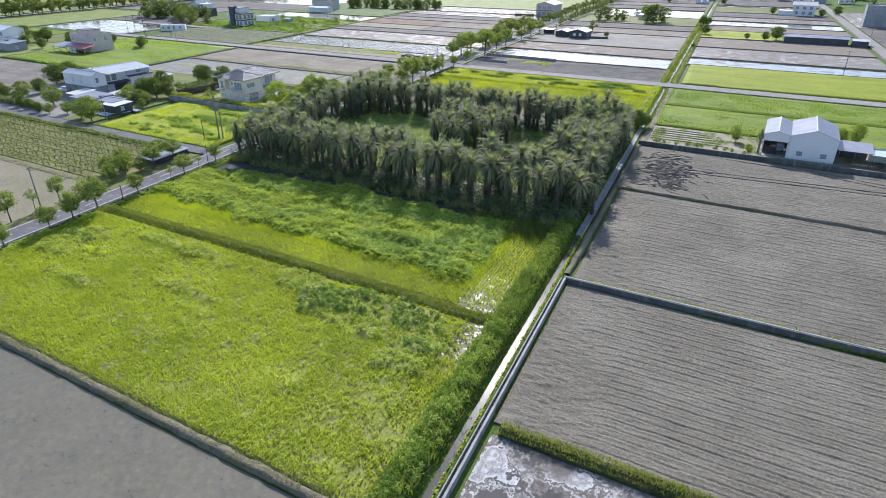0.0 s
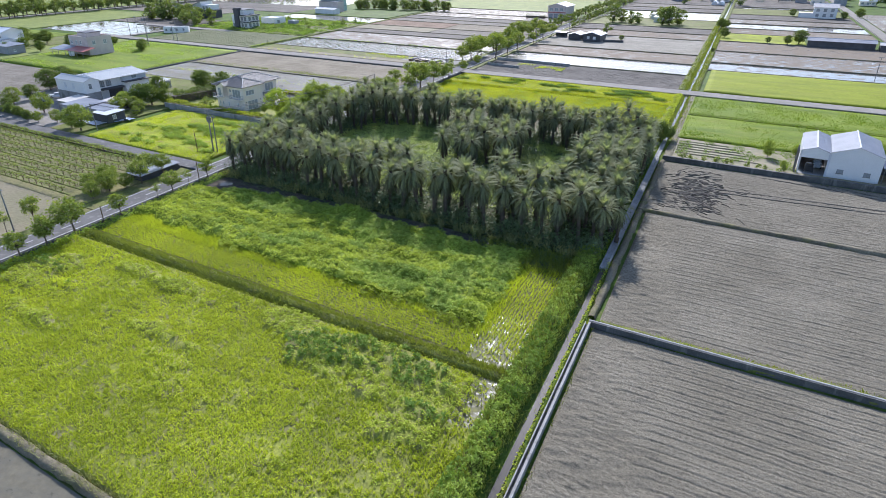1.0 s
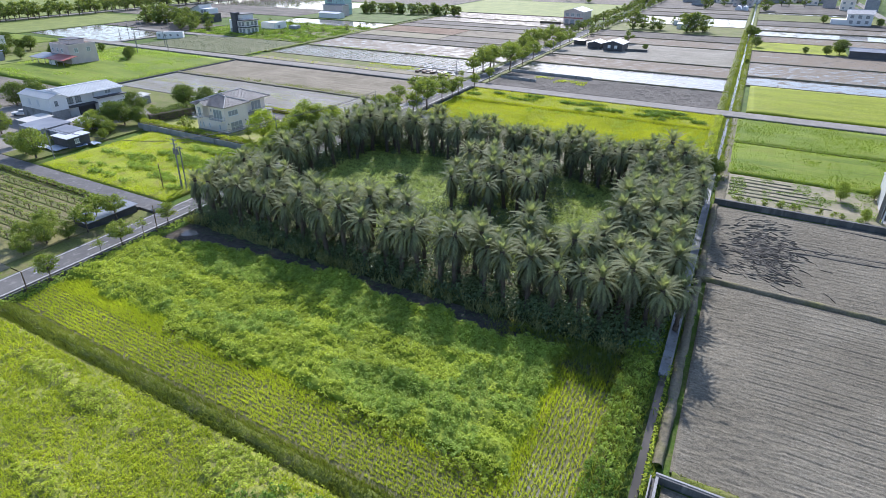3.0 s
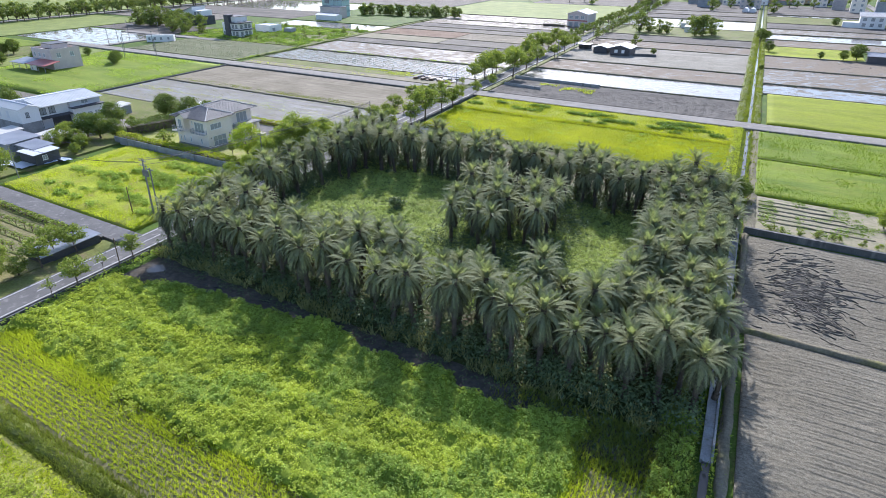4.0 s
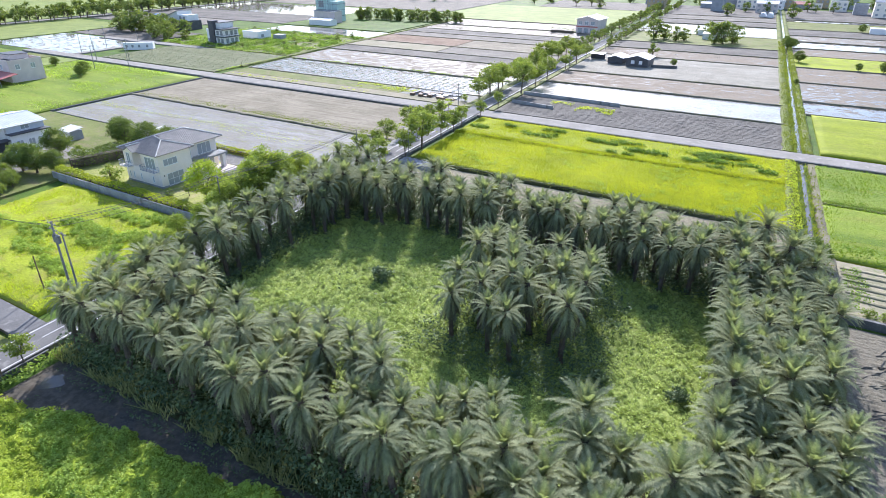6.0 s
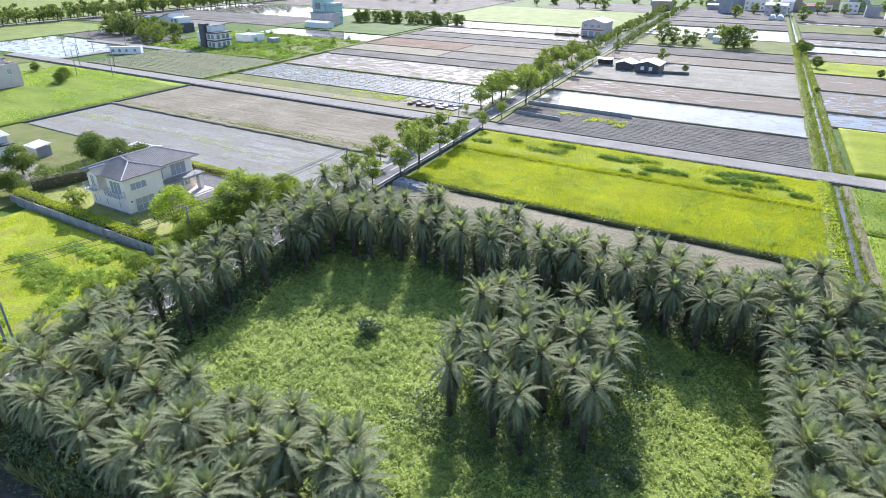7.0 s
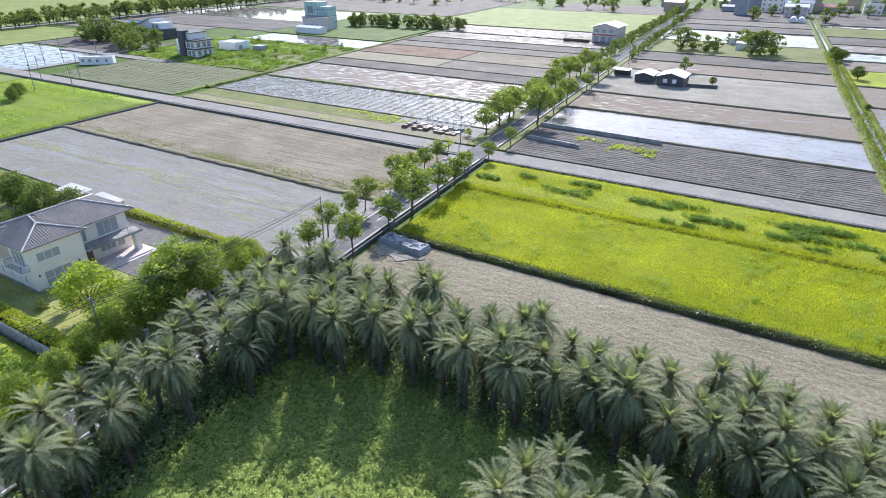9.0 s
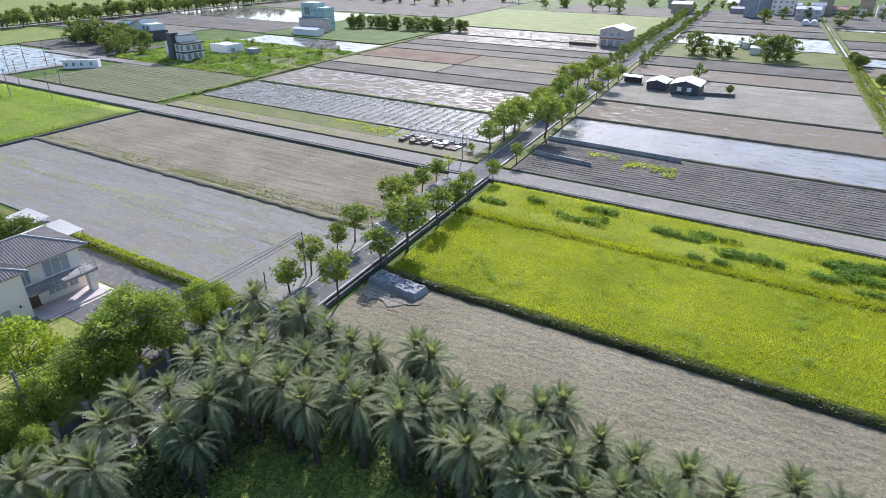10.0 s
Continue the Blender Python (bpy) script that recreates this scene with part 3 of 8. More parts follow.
def ruts(u, v):
    """The churned corner where a tractor turned."""
    churn = np.clip(1.3 - np.hypot((u + 8) / 8, (v - 124) / 14), 0, 1)
    arcs = np.hypot(u + 22, v - 112) / 1.3 + 2.2 * grid_noise(u, v, 3.0, 34)
    rut = np.clip(1 - np.abs(arcs - np.floor(arcs) - 0.5) / 0.2, 0, 1) * (grid_noise(u, v, 2.2, 35) > 0.42)
    h = plough_lines(0.95, 0.08, 31, -12)(u, v) + churn * (0.16 * (grid_noise(u, v * 0.25, 0.6, 33) - 0.5) - 0.12 * rut)
    for a, b, c in ((124.0, 0.10, 0.0), (137.6, -0.17, 0.004)):
        line = a + b * (u + 5) + c * (u + 5) ** 2
        for off in (-0.85, 0.85):
            h = h - 0.16 * np.clip(1 - np.abs(v - line - off) / 0.3, 0, 1) * np.clip((u + 9) / 4, 0, 1) * np.clip((32 - u) / 3, 0, 1)
    return h


gs = 3000.0
ground = new("ground", mesh_of("ground", [(-gs, -gs, GROUND_Z), (gs, -gs, GROUND_Z), (gs, gs, GROUND_Z), (-gs, gs, GROUND_Z)], [(0, 1, 2, 3)], TURF_GREEN))
tagged(ground, "flat green farmland reaching the horizon", "ground", "", "structure")

T, W, G = "tilled_field", "flooded_paddy", "rice_field"
LAND = [
    # name, label, u0, u1, v0, v1, material, z
    (W, "flooded paddy with grey water and white froth", -15.2, 95, -40, 38.9, PADDY_FOAM, -0.25),
    (W, "wide flooded paddy with still grey water", -95, -19.5, -40, 24.6, POND_GREY, -0.3),
    (W, "strip of dark wet mud before the palm grove", -93.5, -21, 78.0, 85.4, MUD_DARK, -0.3),
    ("grove_floor", "leaf-littered earth under the palms, coloured dark for shade", -95, -18.9, 85.4, 143.8, TURF_SHADE, 0.0),
    (W, "bright flooded paddy mirroring the sky", -94, -19.2, 239, 261.2, PADDY_SPECK, -0.25),
    (W, "half-flooded muddy paddy", -94, -19.2, 263, 285.5, PADDY_MUD, -0.2),
    (T, "pale field with fine dry rows", -94, -19.2, 287.5, 333.6, SOIL_ASHEN, -0.15),
    (W, "drying muddy paddy", -94, -19.2, 335.4, 358, PADDY_MUD, -0.2),
    (T, "brown tilled field", -94, -19.2, 359.6, 383, SOIL_DARK, -0.15),
    ("meadow", "patch of dry grass by the far trees", -94, -19.2, 385, 428, TURF_DRY, 0.0),
    (W, "long flooded paddy shining white", -94, -19.2, 430, 484, PADDY_DEEP, -0.25),
    (T, "brown tilled field", -94, -19.2, 486, 515, SOIL_DARK, -0.15),
    (T, "striped brown field", -94, -19.2, 517, 547, SOIL, -0.15),
    (T, "grey field at the edge of the village", -94, -19.2, 549, 640, SOIL_DARK, -0.15),
    ("plot", "sandy ground round the shed", -14.8, 95, 139.4, 155.8, SAND, 0.05),
    (W, "flooded paddy mirroring the sky", -15, 54.5, 254.5, 271.2, PADDY_DEEP, -0.25),
    (W, "half-flooded paddy", -15, 54.5, 273, 304, PADDY_MID, -0.2),
    (W, "grey muddy paddy", -15, 54.5, 305.6, 338, PADDY_MUD, -0.2),
    ("meadow", "green grass beside a long low barn", -15, 22, 340, 371, TURF_LIME, 0.05),
    (W, "grey muddy paddy", -15, 54.5, 373, 397, PADDY_MUD, -0.2),
    (W, "flooded paddy shining white", -15, 54.5, 399, 424, PADDY_DEEP, -0.25),
    (W, "half-flooded paddy", -15, 54.5, 426, 451, PADDY_MID, -0.2),
    (T, "dark tilled field", -15, 54.5, 453, 484, SOIL_DARK, -0.15),
    ("meadow", "vegetable ground by a far house", -15, 54.5, 486, 530, TURF_DRY, 0.0),
    (W, "flooded paddy shining white", -15, 54.5, 532, 546, PADDY_DEEP, -0.25),
    (T, "dark tilled field", -15, 54.5, 548, 640, SOIL_DARK, -0.15),
    (T, "dark field beyond the far lane", 63, 260, 250, 420, SOIL_DARK, -0.15),
    (W, "flooded paddy beyond the far lane", 63, 260, 422, 520, PADDY_MID, -0.2),
    # west of the road
    ("meadow", "dry stubble field beside the orchard", -200, -104, -20, 61.5, STUBBLE, 0.0),
    ("orchard_floor", "dry grass between the orchard rows", -200, -105.5, 61.5, 83.6, ORCHARD_FLOOR, 0.05),
    ("yard", "worn concrete ground of the farmyard", -205, -160, 88.4, 131, ASPHALT_OLD, 0.05),
    ("meadow", "rough grass among the farm trees", -160, -149.2, 88.4, 131, TURF_DRY, 0.05),
    ("meadow", "rough grass behind the workshop", -205, -149.2, 131, 147.4, TURF_DRY, 0.05),
    ("lawn", "patchy sunlit lawn round the house", -149, -104.2, 118, 147.4, LAWN, 0.12),
    ("verge", "dusty verge between road and paddy", -104.2, -101.4, 147.6, 204.2, DUST, 0.06),
    ("verge", "dry grassy verge beside the road", -104.2, -101.4, 213, 420, TURF_DRY, 0.06),
    ("verge", "dry grassy verge beside the road", -96.1, -94.2, 213, 420, TURF_DRY, 0.06),
    (W, "flooded paddy with pale streaks of seedlings", -204.6, -104.4, 148.6, 173.2, PADDY_SEEDLING, -0.2),
    (T, "dry brown tilled field", -204.6, -104.4, 175, 203.2, SOIL_BROWN, -0.1),
    (T, "brown field by the farm road", -300, -206.5, 60, 136, SOIL, -0.1),
    ("verge", "dry grassy verge beside the road", -103.8, -101.3, -20, 61.3, TURF_DRY, 0.03),
    ("verge", "dry grassy verge beside the road", -105.3, -101.3, 61.5, 83.9, TURF_DRY, 0.03),
    ("verge", "bare dusty shoulder of the farm road", -206, -104.4, 213, 218.4, STUBBLE, 0.0),
    ("verge", "dry verge with yellow weeds beside the farm road", -206, -130, 218.6, 226.6, TURF_DRY, 0.0),
    ("verge", "dusty storage ground beside the junction", -129.8, -104.4, 218.6, 226.6, DUST, 0.0),
    (W, "flooded paddy planted with rows of seedlings", -208, -104.4, 228.4, 252.6, PADDY_CLEAR, -0.2),
    (W, "half-flooded paddy with mud showing", -209, -104.4, 254.4, 283, PADDY_MID, -0.2),
    (T, "dark tilled strip", -210, -104.4, 285, 298, SOIL_DARK, -0.1),
    ("meadow", "grey-green fallow strip", -211, -160, 299.4, 317, STUBBLE, -0.1),
    (T, "grey fallow strip", -159.4, -104.4, 299.4, 317, SOIL, -0.1),
    (T, "rusty brown stubble", -212, -160, 318.6, 343, SOIL_RED, -0.1),
    (T, "rusty grey stubble", -159.4, -104.4, 318.6, 343, SOIL_BROWN, -0.1),
    (T, "brown strip", -213, -104.4, 344.6, 359, SOIL, -0.1),
    (T, "brown strip", -214, -104.4, 361, 377, SOIL_DARK, -0.1),
    (W, "half-flooded muddy paddy", -215, -104.4, 379, 402, PADDY_MID, -0.2),
    (W, "half-flooded muddy paddy", -216, -125, 404, 438, PADDY_MID, -0.2),
    (G, "broad light green rice field far off", -240, -104.4, 441, 560, TURF_HAZE, 0.05),
    (T, "brown strip in the distance", -200, -104.4, 562, 640, SOIL, 0.0),
    ("vegetable_field", "vegetable field in fine green rows", -281, -211, 213.4, 255.4, TURF_VEG, 0.0),
    ("meadow", "rough grass beside the far houses", -300, -212, 257, 321, TURF_DRY, 0.05),
    (W, "pond mirroring the sky", -292, -213.5, 324, 346.6, PADDY_DEEP, -0.2),
    ("meadow", "rough green grass behind the pond", -300, -217, 349, 440, TURF_GREEN, 0.05),
    (W, "pale flooded paddy", -376, -301, 211.5, 254, PADDY_DEEP, -0.2),
    (G, "green field beside the white farmhouse", -376, -330, 137, 203.5, TURF_FRESH, 0.0),
    ("meadow", "rough grassy yard round the white farmhouse", -329, -301, 145, 203.5, TURF_DRY, 0.0),
    (G, "yellowing field beside the red-roofed house", -300, -281, 137.5, 203.2, TURF_HAZE, 0.0),
    (T, "brown field by the farm road", -376, -301, 60, 136, SOIL_BROWN, -0.1),
    (T, "dark tilled field", -376, -304, 257, 290, SOIL_DARK, -0.1),
    (G, "light green field", -446, -378, 205, 300, TURF_HAZE, 0.0),
    (T, "brown field far off", -446, -340, 310, 350, SOIL, -0.1),
    (T, "brown field far off", -446, -302, 352, 400, SOIL_DARK, -0.1),
    (W, "pale flooded paddy far off", -446, -302, 402, 470, PADDY_DEEP, -0.2),
    (G, "light green field beyond the tree-lined road", -800, -462, 200, 480, TURF_HAZE, 0.0),
    (T, "brown field far off", -440, -245, 480, 640, SOIL, -0.1),
]
for name, label, u0, u1, v0, v1, material, z in LAND:
    slab(name, label, u0, u1, v0, v1, material, z)

slab(T, "large dry grey field ploughed in long rows", -15.6, 95, 40.4, 69.0, SOIL_NEAR, -0.22, plough_lines(1.14, 0.09, 11), 0.4, 0.1)
slab(T, "large dry grey field ploughed in long rows", -15.2, 95, 70.9, 107.3, SOIL_NEAR, -0.15, plough_lines(1.14, 0.085, 21), 0.5, 0.11)
slab(T, "grey ploughed field churned by tractor wheels in one corner", -16.6, 95, 108.5, 137.0, SOIL_NEAR, -0.15, ruts, 0.4, 0.14)

slab(T, "dark damp freshly tilled field", -94, -19.2, 213.2, 237.4, SOIL_DARK_NEAR, -0.15, plough_lines(1.3, 0.2, 81, -200), 0.8, 0.13)
slab(T, "narrow strip of dry grey-brown soil behind the palms", -94.5, -18.8, 143.9, 162.6, SOIL_PALE, -0.15, lambda u, v: 0.12 * (grid_noise(u, v, 0.4, 71) - 0.5) + 0.05 * (grid_noise(u * 0.15, v, 0.7, 72) - 0.5), 0.25, 0.2)
slab("weedy_field", "bright lime-green weedy grass field", -95, -24.6, 25.8, 54.3, MUD_GRASS, 0.0, bed_one, 0.5, 0.5)
slab("weedy_field", "thin yellow grass on mud beside the ditch bank", -24.6, -20.4, 25.8, 46.8, MUD_GRASS, 0.0)
slab("weedy_field", "wet corner of the weedy field with thin grass", -24.6, -20.4, 46.8, 54.3, PADDY_WET_RICE, -0.02)
slab("weedy_field", "strip of thin yellow rice on wet mud", -93.5, -27.5, 56.4, 63.2, PADDY_RICE, 0.0)
slab("weedy_field", "wet end of the field with thin rice in water", -27.5, -20.4, 56.4, 66.0, PADDY_WET_RICE, -0.02)
slab("weedy_field", "thin yellow rice rows at the ditch end of the field", -27.5, -20.4, 66.0, 78.0, PADDY_RICE, -0.02)
slab("weedy_field", "field overgrown with dense green weeds", -93.5, -27.5, 63.2, 84.6, CANOPY, 0.0, lambda u, v: bed_two(u, v) - 0.42 * (1 - weeds_two(u, v)) * np.clip((v - 75) / 2, 0, 1), 0.4, 0.4, rim_width=0)
slab("clearing_floor", "weedy ground of the clearing in the grove", -88.0, -28.0, 99.5, 136.5, FROTH_TURF, 0.05, bed_clearing, 0.6, 0.6, category="clearing")
slab(G, "ripening yellow-green rice field", -93.8, -19.6, 164.6, 186.9, TURF_RICE, 0.1, furrows(0.9, 0.05, 51), 1.5, 0.3)
slab(G, "yellow-green rice field with dark weedy patches", -93.8, -19.6, 188.6, 203.6, TURF_RICE, 0.1, rough_ground(0.25, 3, 53), 1.0, 0.8)
slab(G, "green rice field beyond the ditch", -15.2, 95, 156.4, 179.4, TURF_FRESH, 0.1, rough_ground(0.3, 5, 55), 1.5, 1.5)
slab(G, "green rice field beside the farm road", -15.2, 95, 180.4, 203.4, TURF_FRESH, 0.1, rough_ground(0.3, 5, 57), 1.5, 1.5)
slab(G, "bright yellow rice field beyond the farm road", -13.5, 54.5, 213, 253, TURF_RICE, 0.05, rough_ground(0.25, 5, 59), 2.0, 2.0)
slab("weedy_field", "yellow-green field with rows of dark weeds", -145, -104.4, 88.2, 116.8, TURF_LIME, 0.05, rough_ground(0.35, 3, 61), 0.9, 0.9)
slab(G, "light green field behind the factory", -280, -206.8, 137.5, 203.2, TURF_FRESH, 0.0, rough_ground(0.2, 8, 63), 4, 4)

# roads
slab("road", "narrow grey asphalt road with white edge lines", -101.2, -96.3, -30, 700, ASPHALT, 0.22, category="road")
slab("road", "worn grey asphalt farm road crossing the fields", -330, -101.4, 205.4, 211.2, ASPHALT_OLD, 0.2, category="road")
slab("road", "worn grey asphalt farm road crossing the fields", -96.1, 130, 205.4, 211.2, ASPHALT_OLD, 0.2, category="road")
slab("road", "narrow grey lane past the orchard", -240, -101.4, 84.5, 88.0, ASPHALT, 0.15, category="road")
slab("road", "pale lane on the far side of the paddies", 56.5, 61.5, 225, 700, ASPHALT_OLD, 0.2, category="road")
slab("road", "distant tree-lined road", -457, -449, 100, 700, ASPHALT_OLD, 0.2, category="road")
slab("road", "grey lane to the far houses", -300.5, -296.5, 212, 250, ASPHALT_OLD, 0.1, category="road")
slab("road", "pale lane beside the far houses", -340, -262, 250.5, 255.8, ASPHALT_OLD, 0.12, category="road")
for u in (-100.85, -96.6):
    slab("edge_line", "white painted road edge line", u - 0.06, u + 0.06, -20, 204, PAINT_WHITE, 0.226, category="road marking")
    slab("edge_line", "white painted road edge line", u - 0.06, u + 0.06, 213, 640, PAINT_WHITE, 0.226, category="road marking")

for v in np.arange(30.0, 203.0, 8.0):
    slab("lane_dash", "short white dash on the road's middle", -98.78, -98.67, v, v + 3.4, PAINT_WHITE, 0.226, category="road marking")

# earth banks
GB, MB = "grass-grown earth bund between the fields", "bare muddy bund beside the water"
bund(-95, 25.3, -19.6, 25.3, 0.9, 0.14, BUND_MUD, MB, seed=3)
bund(-14.6, 39.7, 95, 41.5, 1.3, 0.32, BUND_DARK, GB, seed=5)
bund(-94.5, 55.6, -20, 55.2, 1.5, 0.35, BUND, "grassy footpath bank between two weedy fields", "footpath_bank", seed=7)
bund(-15, 70.2, 95, 70.9, 1.2, 0.2, BUND, GB, seed=9)
bund(-16.6, 107.9, 95, 107.9, 0.8, 0.3, BUND_MUD, MB, seed=11)
bund(-94.4, 163.5, -18.8, 163.5, 1.5, 0.45, BUND_DARK, "dark overgrown bund edging the rice", seed=13)
bund(-94, 187.7, -19.6, 187.7, 1.3, 0.3, BUND_DARK, GB, seed=15)
bund(-15, 179.9, 95, 179.9, 0.8, 0.35, BUND, GB, seed=17)
for k, v in enumerate((238.2, 262.1, 286.5, 334.5, 358.8, 384, 429, 485, 516, 548)):
    bund(-94.2, v, -19.2, v, 1.1, 0.2, BUND_MUD, MB, seed=30 + k)
for k, v in enumerate((253.8, 272.1, 304.8, 339, 372, 398, 425, 452, 485, 531, 547)):
    bund(-15, v, 54.6, v, 0.9, 0.18, BUND_MUD, MB, seed=50 + k)
for k, v in enumerate((227.5, 253.5, 284, 298.7, 317.8, 343.8, 360, 378, 403, 439.5)):
    bund(-206, v, -104.2, v, 1.0, 0.18, BUND_MUD, MB, seed=70 + k)
bund(-204.8, 174.1, -104.2, 174.1, 1.5, 0.14, BUND_MUD, "dark earth bund with mowed grass", seed=90)
bund(-210, 227, -214, 440, 2.0, 0.4, BUND, GB, seed=92)
bund(-21, 26, -20.2, 205, 1.6, 0.4, BUND, "overgrown bank of the irrigation ditch", "ditch_bank", seed=94)
bund(-16.2, 71, -16.2, 137, 0.9, 0.2, BUND_MUD, "bare earthen strip beside the ditch", "ditch_bank", seed=96)
bund(-20.0, 212, -19.6, 640, 2.0, 0.2, BUND, "overgrown bank of the irrigation ditch", "ditch_bank", seed=98)
bund(-15.8, 212, -15.8, 640, 1.6, 0.16, BUND, "overgrown bank of the irrigation ditch", "ditch_bank", seed=99)
bund(-15.5, 139, -15.5, 204, 1.6, 0.12, BUND_MUD, "bare bank of the irrigation ditch", "ditch_bank", seed=100)

# long curved gouges in the churned field
vs, qs, n = [], [], 0
r2 = np.random.default_rng(1100)
for k in range(460):
    cu, cv = -9.4 + r2.normal(0, 2.5), 121.5 + r2.normal(0, 5.4)
    ang, turn = 0.035 * (cv - 118) - 0.05 * (cu + 9) + r2.normal(0, 0.3), r2.normal(-0.1, 0.16)
    wide, high = r2.uniform(0.05, 0.17), r2.uniform(0.025, 0.075)
    for j in range(int(r2.integers(2, 6))):
        eu, ev = cu + 0.5 * math.cos(ang), cv + 0.5 * math.sin(ang)
        if cu > -15.3 and 109.5 < cv < 136 and ev < 136.3:
            a, q = ridge_arrays(cu, cv, eu, ev, wide, high, -0.12, 1200 + 7 * k + j)
            vs.append(a)
            qs.append(q + n)
            n += len(a)
        cu, cv, ang = eu, ev, ang + turn
tagged(new("soil_clods", mesh_of("soil_clods", np.concatenate(vs), np.concatenate(qs), SOIL_WET)), "dark wet clods thrown up by tractor wheels", "soil", "", "stuff")
for line in (((-5.6, 124.0), (4, 124.7), (14, 126), (29, 127.2), (60, 128.4)), ((2.3, 136.4), (13.4, 135.9), (29.7, 132), (45, 130.5))):
    for off in (-0.85, 0.85):
        for (a0, b0), (a1, b1) in zip(line, line[1:]):
            bund(a0, b0 + off, a1, b1 + off, 0.3, 0.05, SOIL_WET, "dark wheel track across the ploughed soil", "wheel_track", "wheel track", -0.12, int(1300 + a0))

# ditch and concrete
slab("ditch_water", "narrow irrigation ditch with shining water", -17.9, -17.2, -20, 84, DITCH_WATER, -0.2, category="ditch")
slab("channel_floor", "pale silted bottom of the concrete channel", -17.9, -17.2, 84, 152, CONCRETE, -0.06, category="channel")
slab("ditch_water", "narrow irrigation ditch with shining water", -17.9, -17.2, 152, 204.8, DITCH_WATER, -0.2, category="ditch")
slab("ditch_water", "narrow irrigation ditch with shining water", -18.0, -17.1, 211.8, 640, DITCH_WATER, -0.28, category="ditch")
wall_line("concrete_wall", "low concrete field wall along the ditch", -16.05, 20, -16.05, 69.3, 0.24, -0.6, 0.45, CONCRETE)
wall_line("concrete_wall", "thin outer wall of the concrete channel", -16.55, 20, -16.55, 69.3, 0.12, -0.6, 0.3, CONCRETE)
slab("channel_floor", "dark bottom of the concrete channel", -16.48, -16.18, 20, 69.3, CONCRETE_DARK, 0.0, category="channel")
wall_line("concrete_wall", "low concrete field wall with a pale top", -16.2, 69.4, 95, 71.2, 0.35, -0.6, 0.45, CONCRETE_DARK)
wall_line("wall_cap", "pale concrete top of the field wall", -16.2, 69.55, 95, 71.35, 0.2, 0.45, 0.5, CONCRETE)
wall_line("concrete_wall", "dark retaining wall below the shed", -16.4, 138.2, 95, 138.2, 0.5, -0.6, 0.75, CONCRETE_DARK)
wall_line("concrete_wall", "pale concrete channel wall beside the palms", -17.1, 84, -17.1, 137.6, 0.2, -0.6, 0.1, CONCRETE)
wall_line("concrete_wall", "pale concrete channel wall beside the palms", -18.0, 84, -18.0, 152, 0.2, -0.6, 0.1, CONCRETE)
wall_line("concrete_wall", "dark retaining wall of the farm road", -96, 204.9, 130, 204.9, 0.4, -0.6, 0.22, CONCRETE_DARK)
wall_line("concrete_wall", "dark retaining wall of the farm road", -206, 204.6, -102, 204.6, 0.6, -0.6, 0.24, CONCRETE_DARK)
wall_line("concrete_wall", "concrete edge between two fields", -205.8, 148, -205.8, 204, 0.5, -0.6, 0.12, CONCRETE_DARK)
wall_line("concrete_wall", "new grey concrete field wall", -94, 237.9, -63.1, 236.2, 0.35, -0.6, 0.8, CONCRETE)
wall_line("concrete_wall", "short new grey concrete wall", -93.2, 225.4, -79.7, 223.6, 0.35, -0.6, 0.7, CONCRETE)
wall_line("concrete_wall", "grey garden wall beside the green field", -151, 117.4, -104.6, 117.4, 0.3, -0.5, 1.3, CONCRETE)
wall_line("concrete_wall", "low kerb wall of the road beside the fields", -95.6, 26, -95.6, 85, 0.25, -0.6, 0.35, CONCRETE_DARK)
wall_line("concrete_wall", "dark retaining wall of the lane", -200, 84.2, -106, 84.2, 0.3, -0.3, 0.3, CONCRETE_DARK)
wall_line("concrete_wall", "low kerb wall of the road beside the fields", -95.6, 152, -95.6, 204, 0.25, -0.6, 0.32, CONCRETE_DARK)


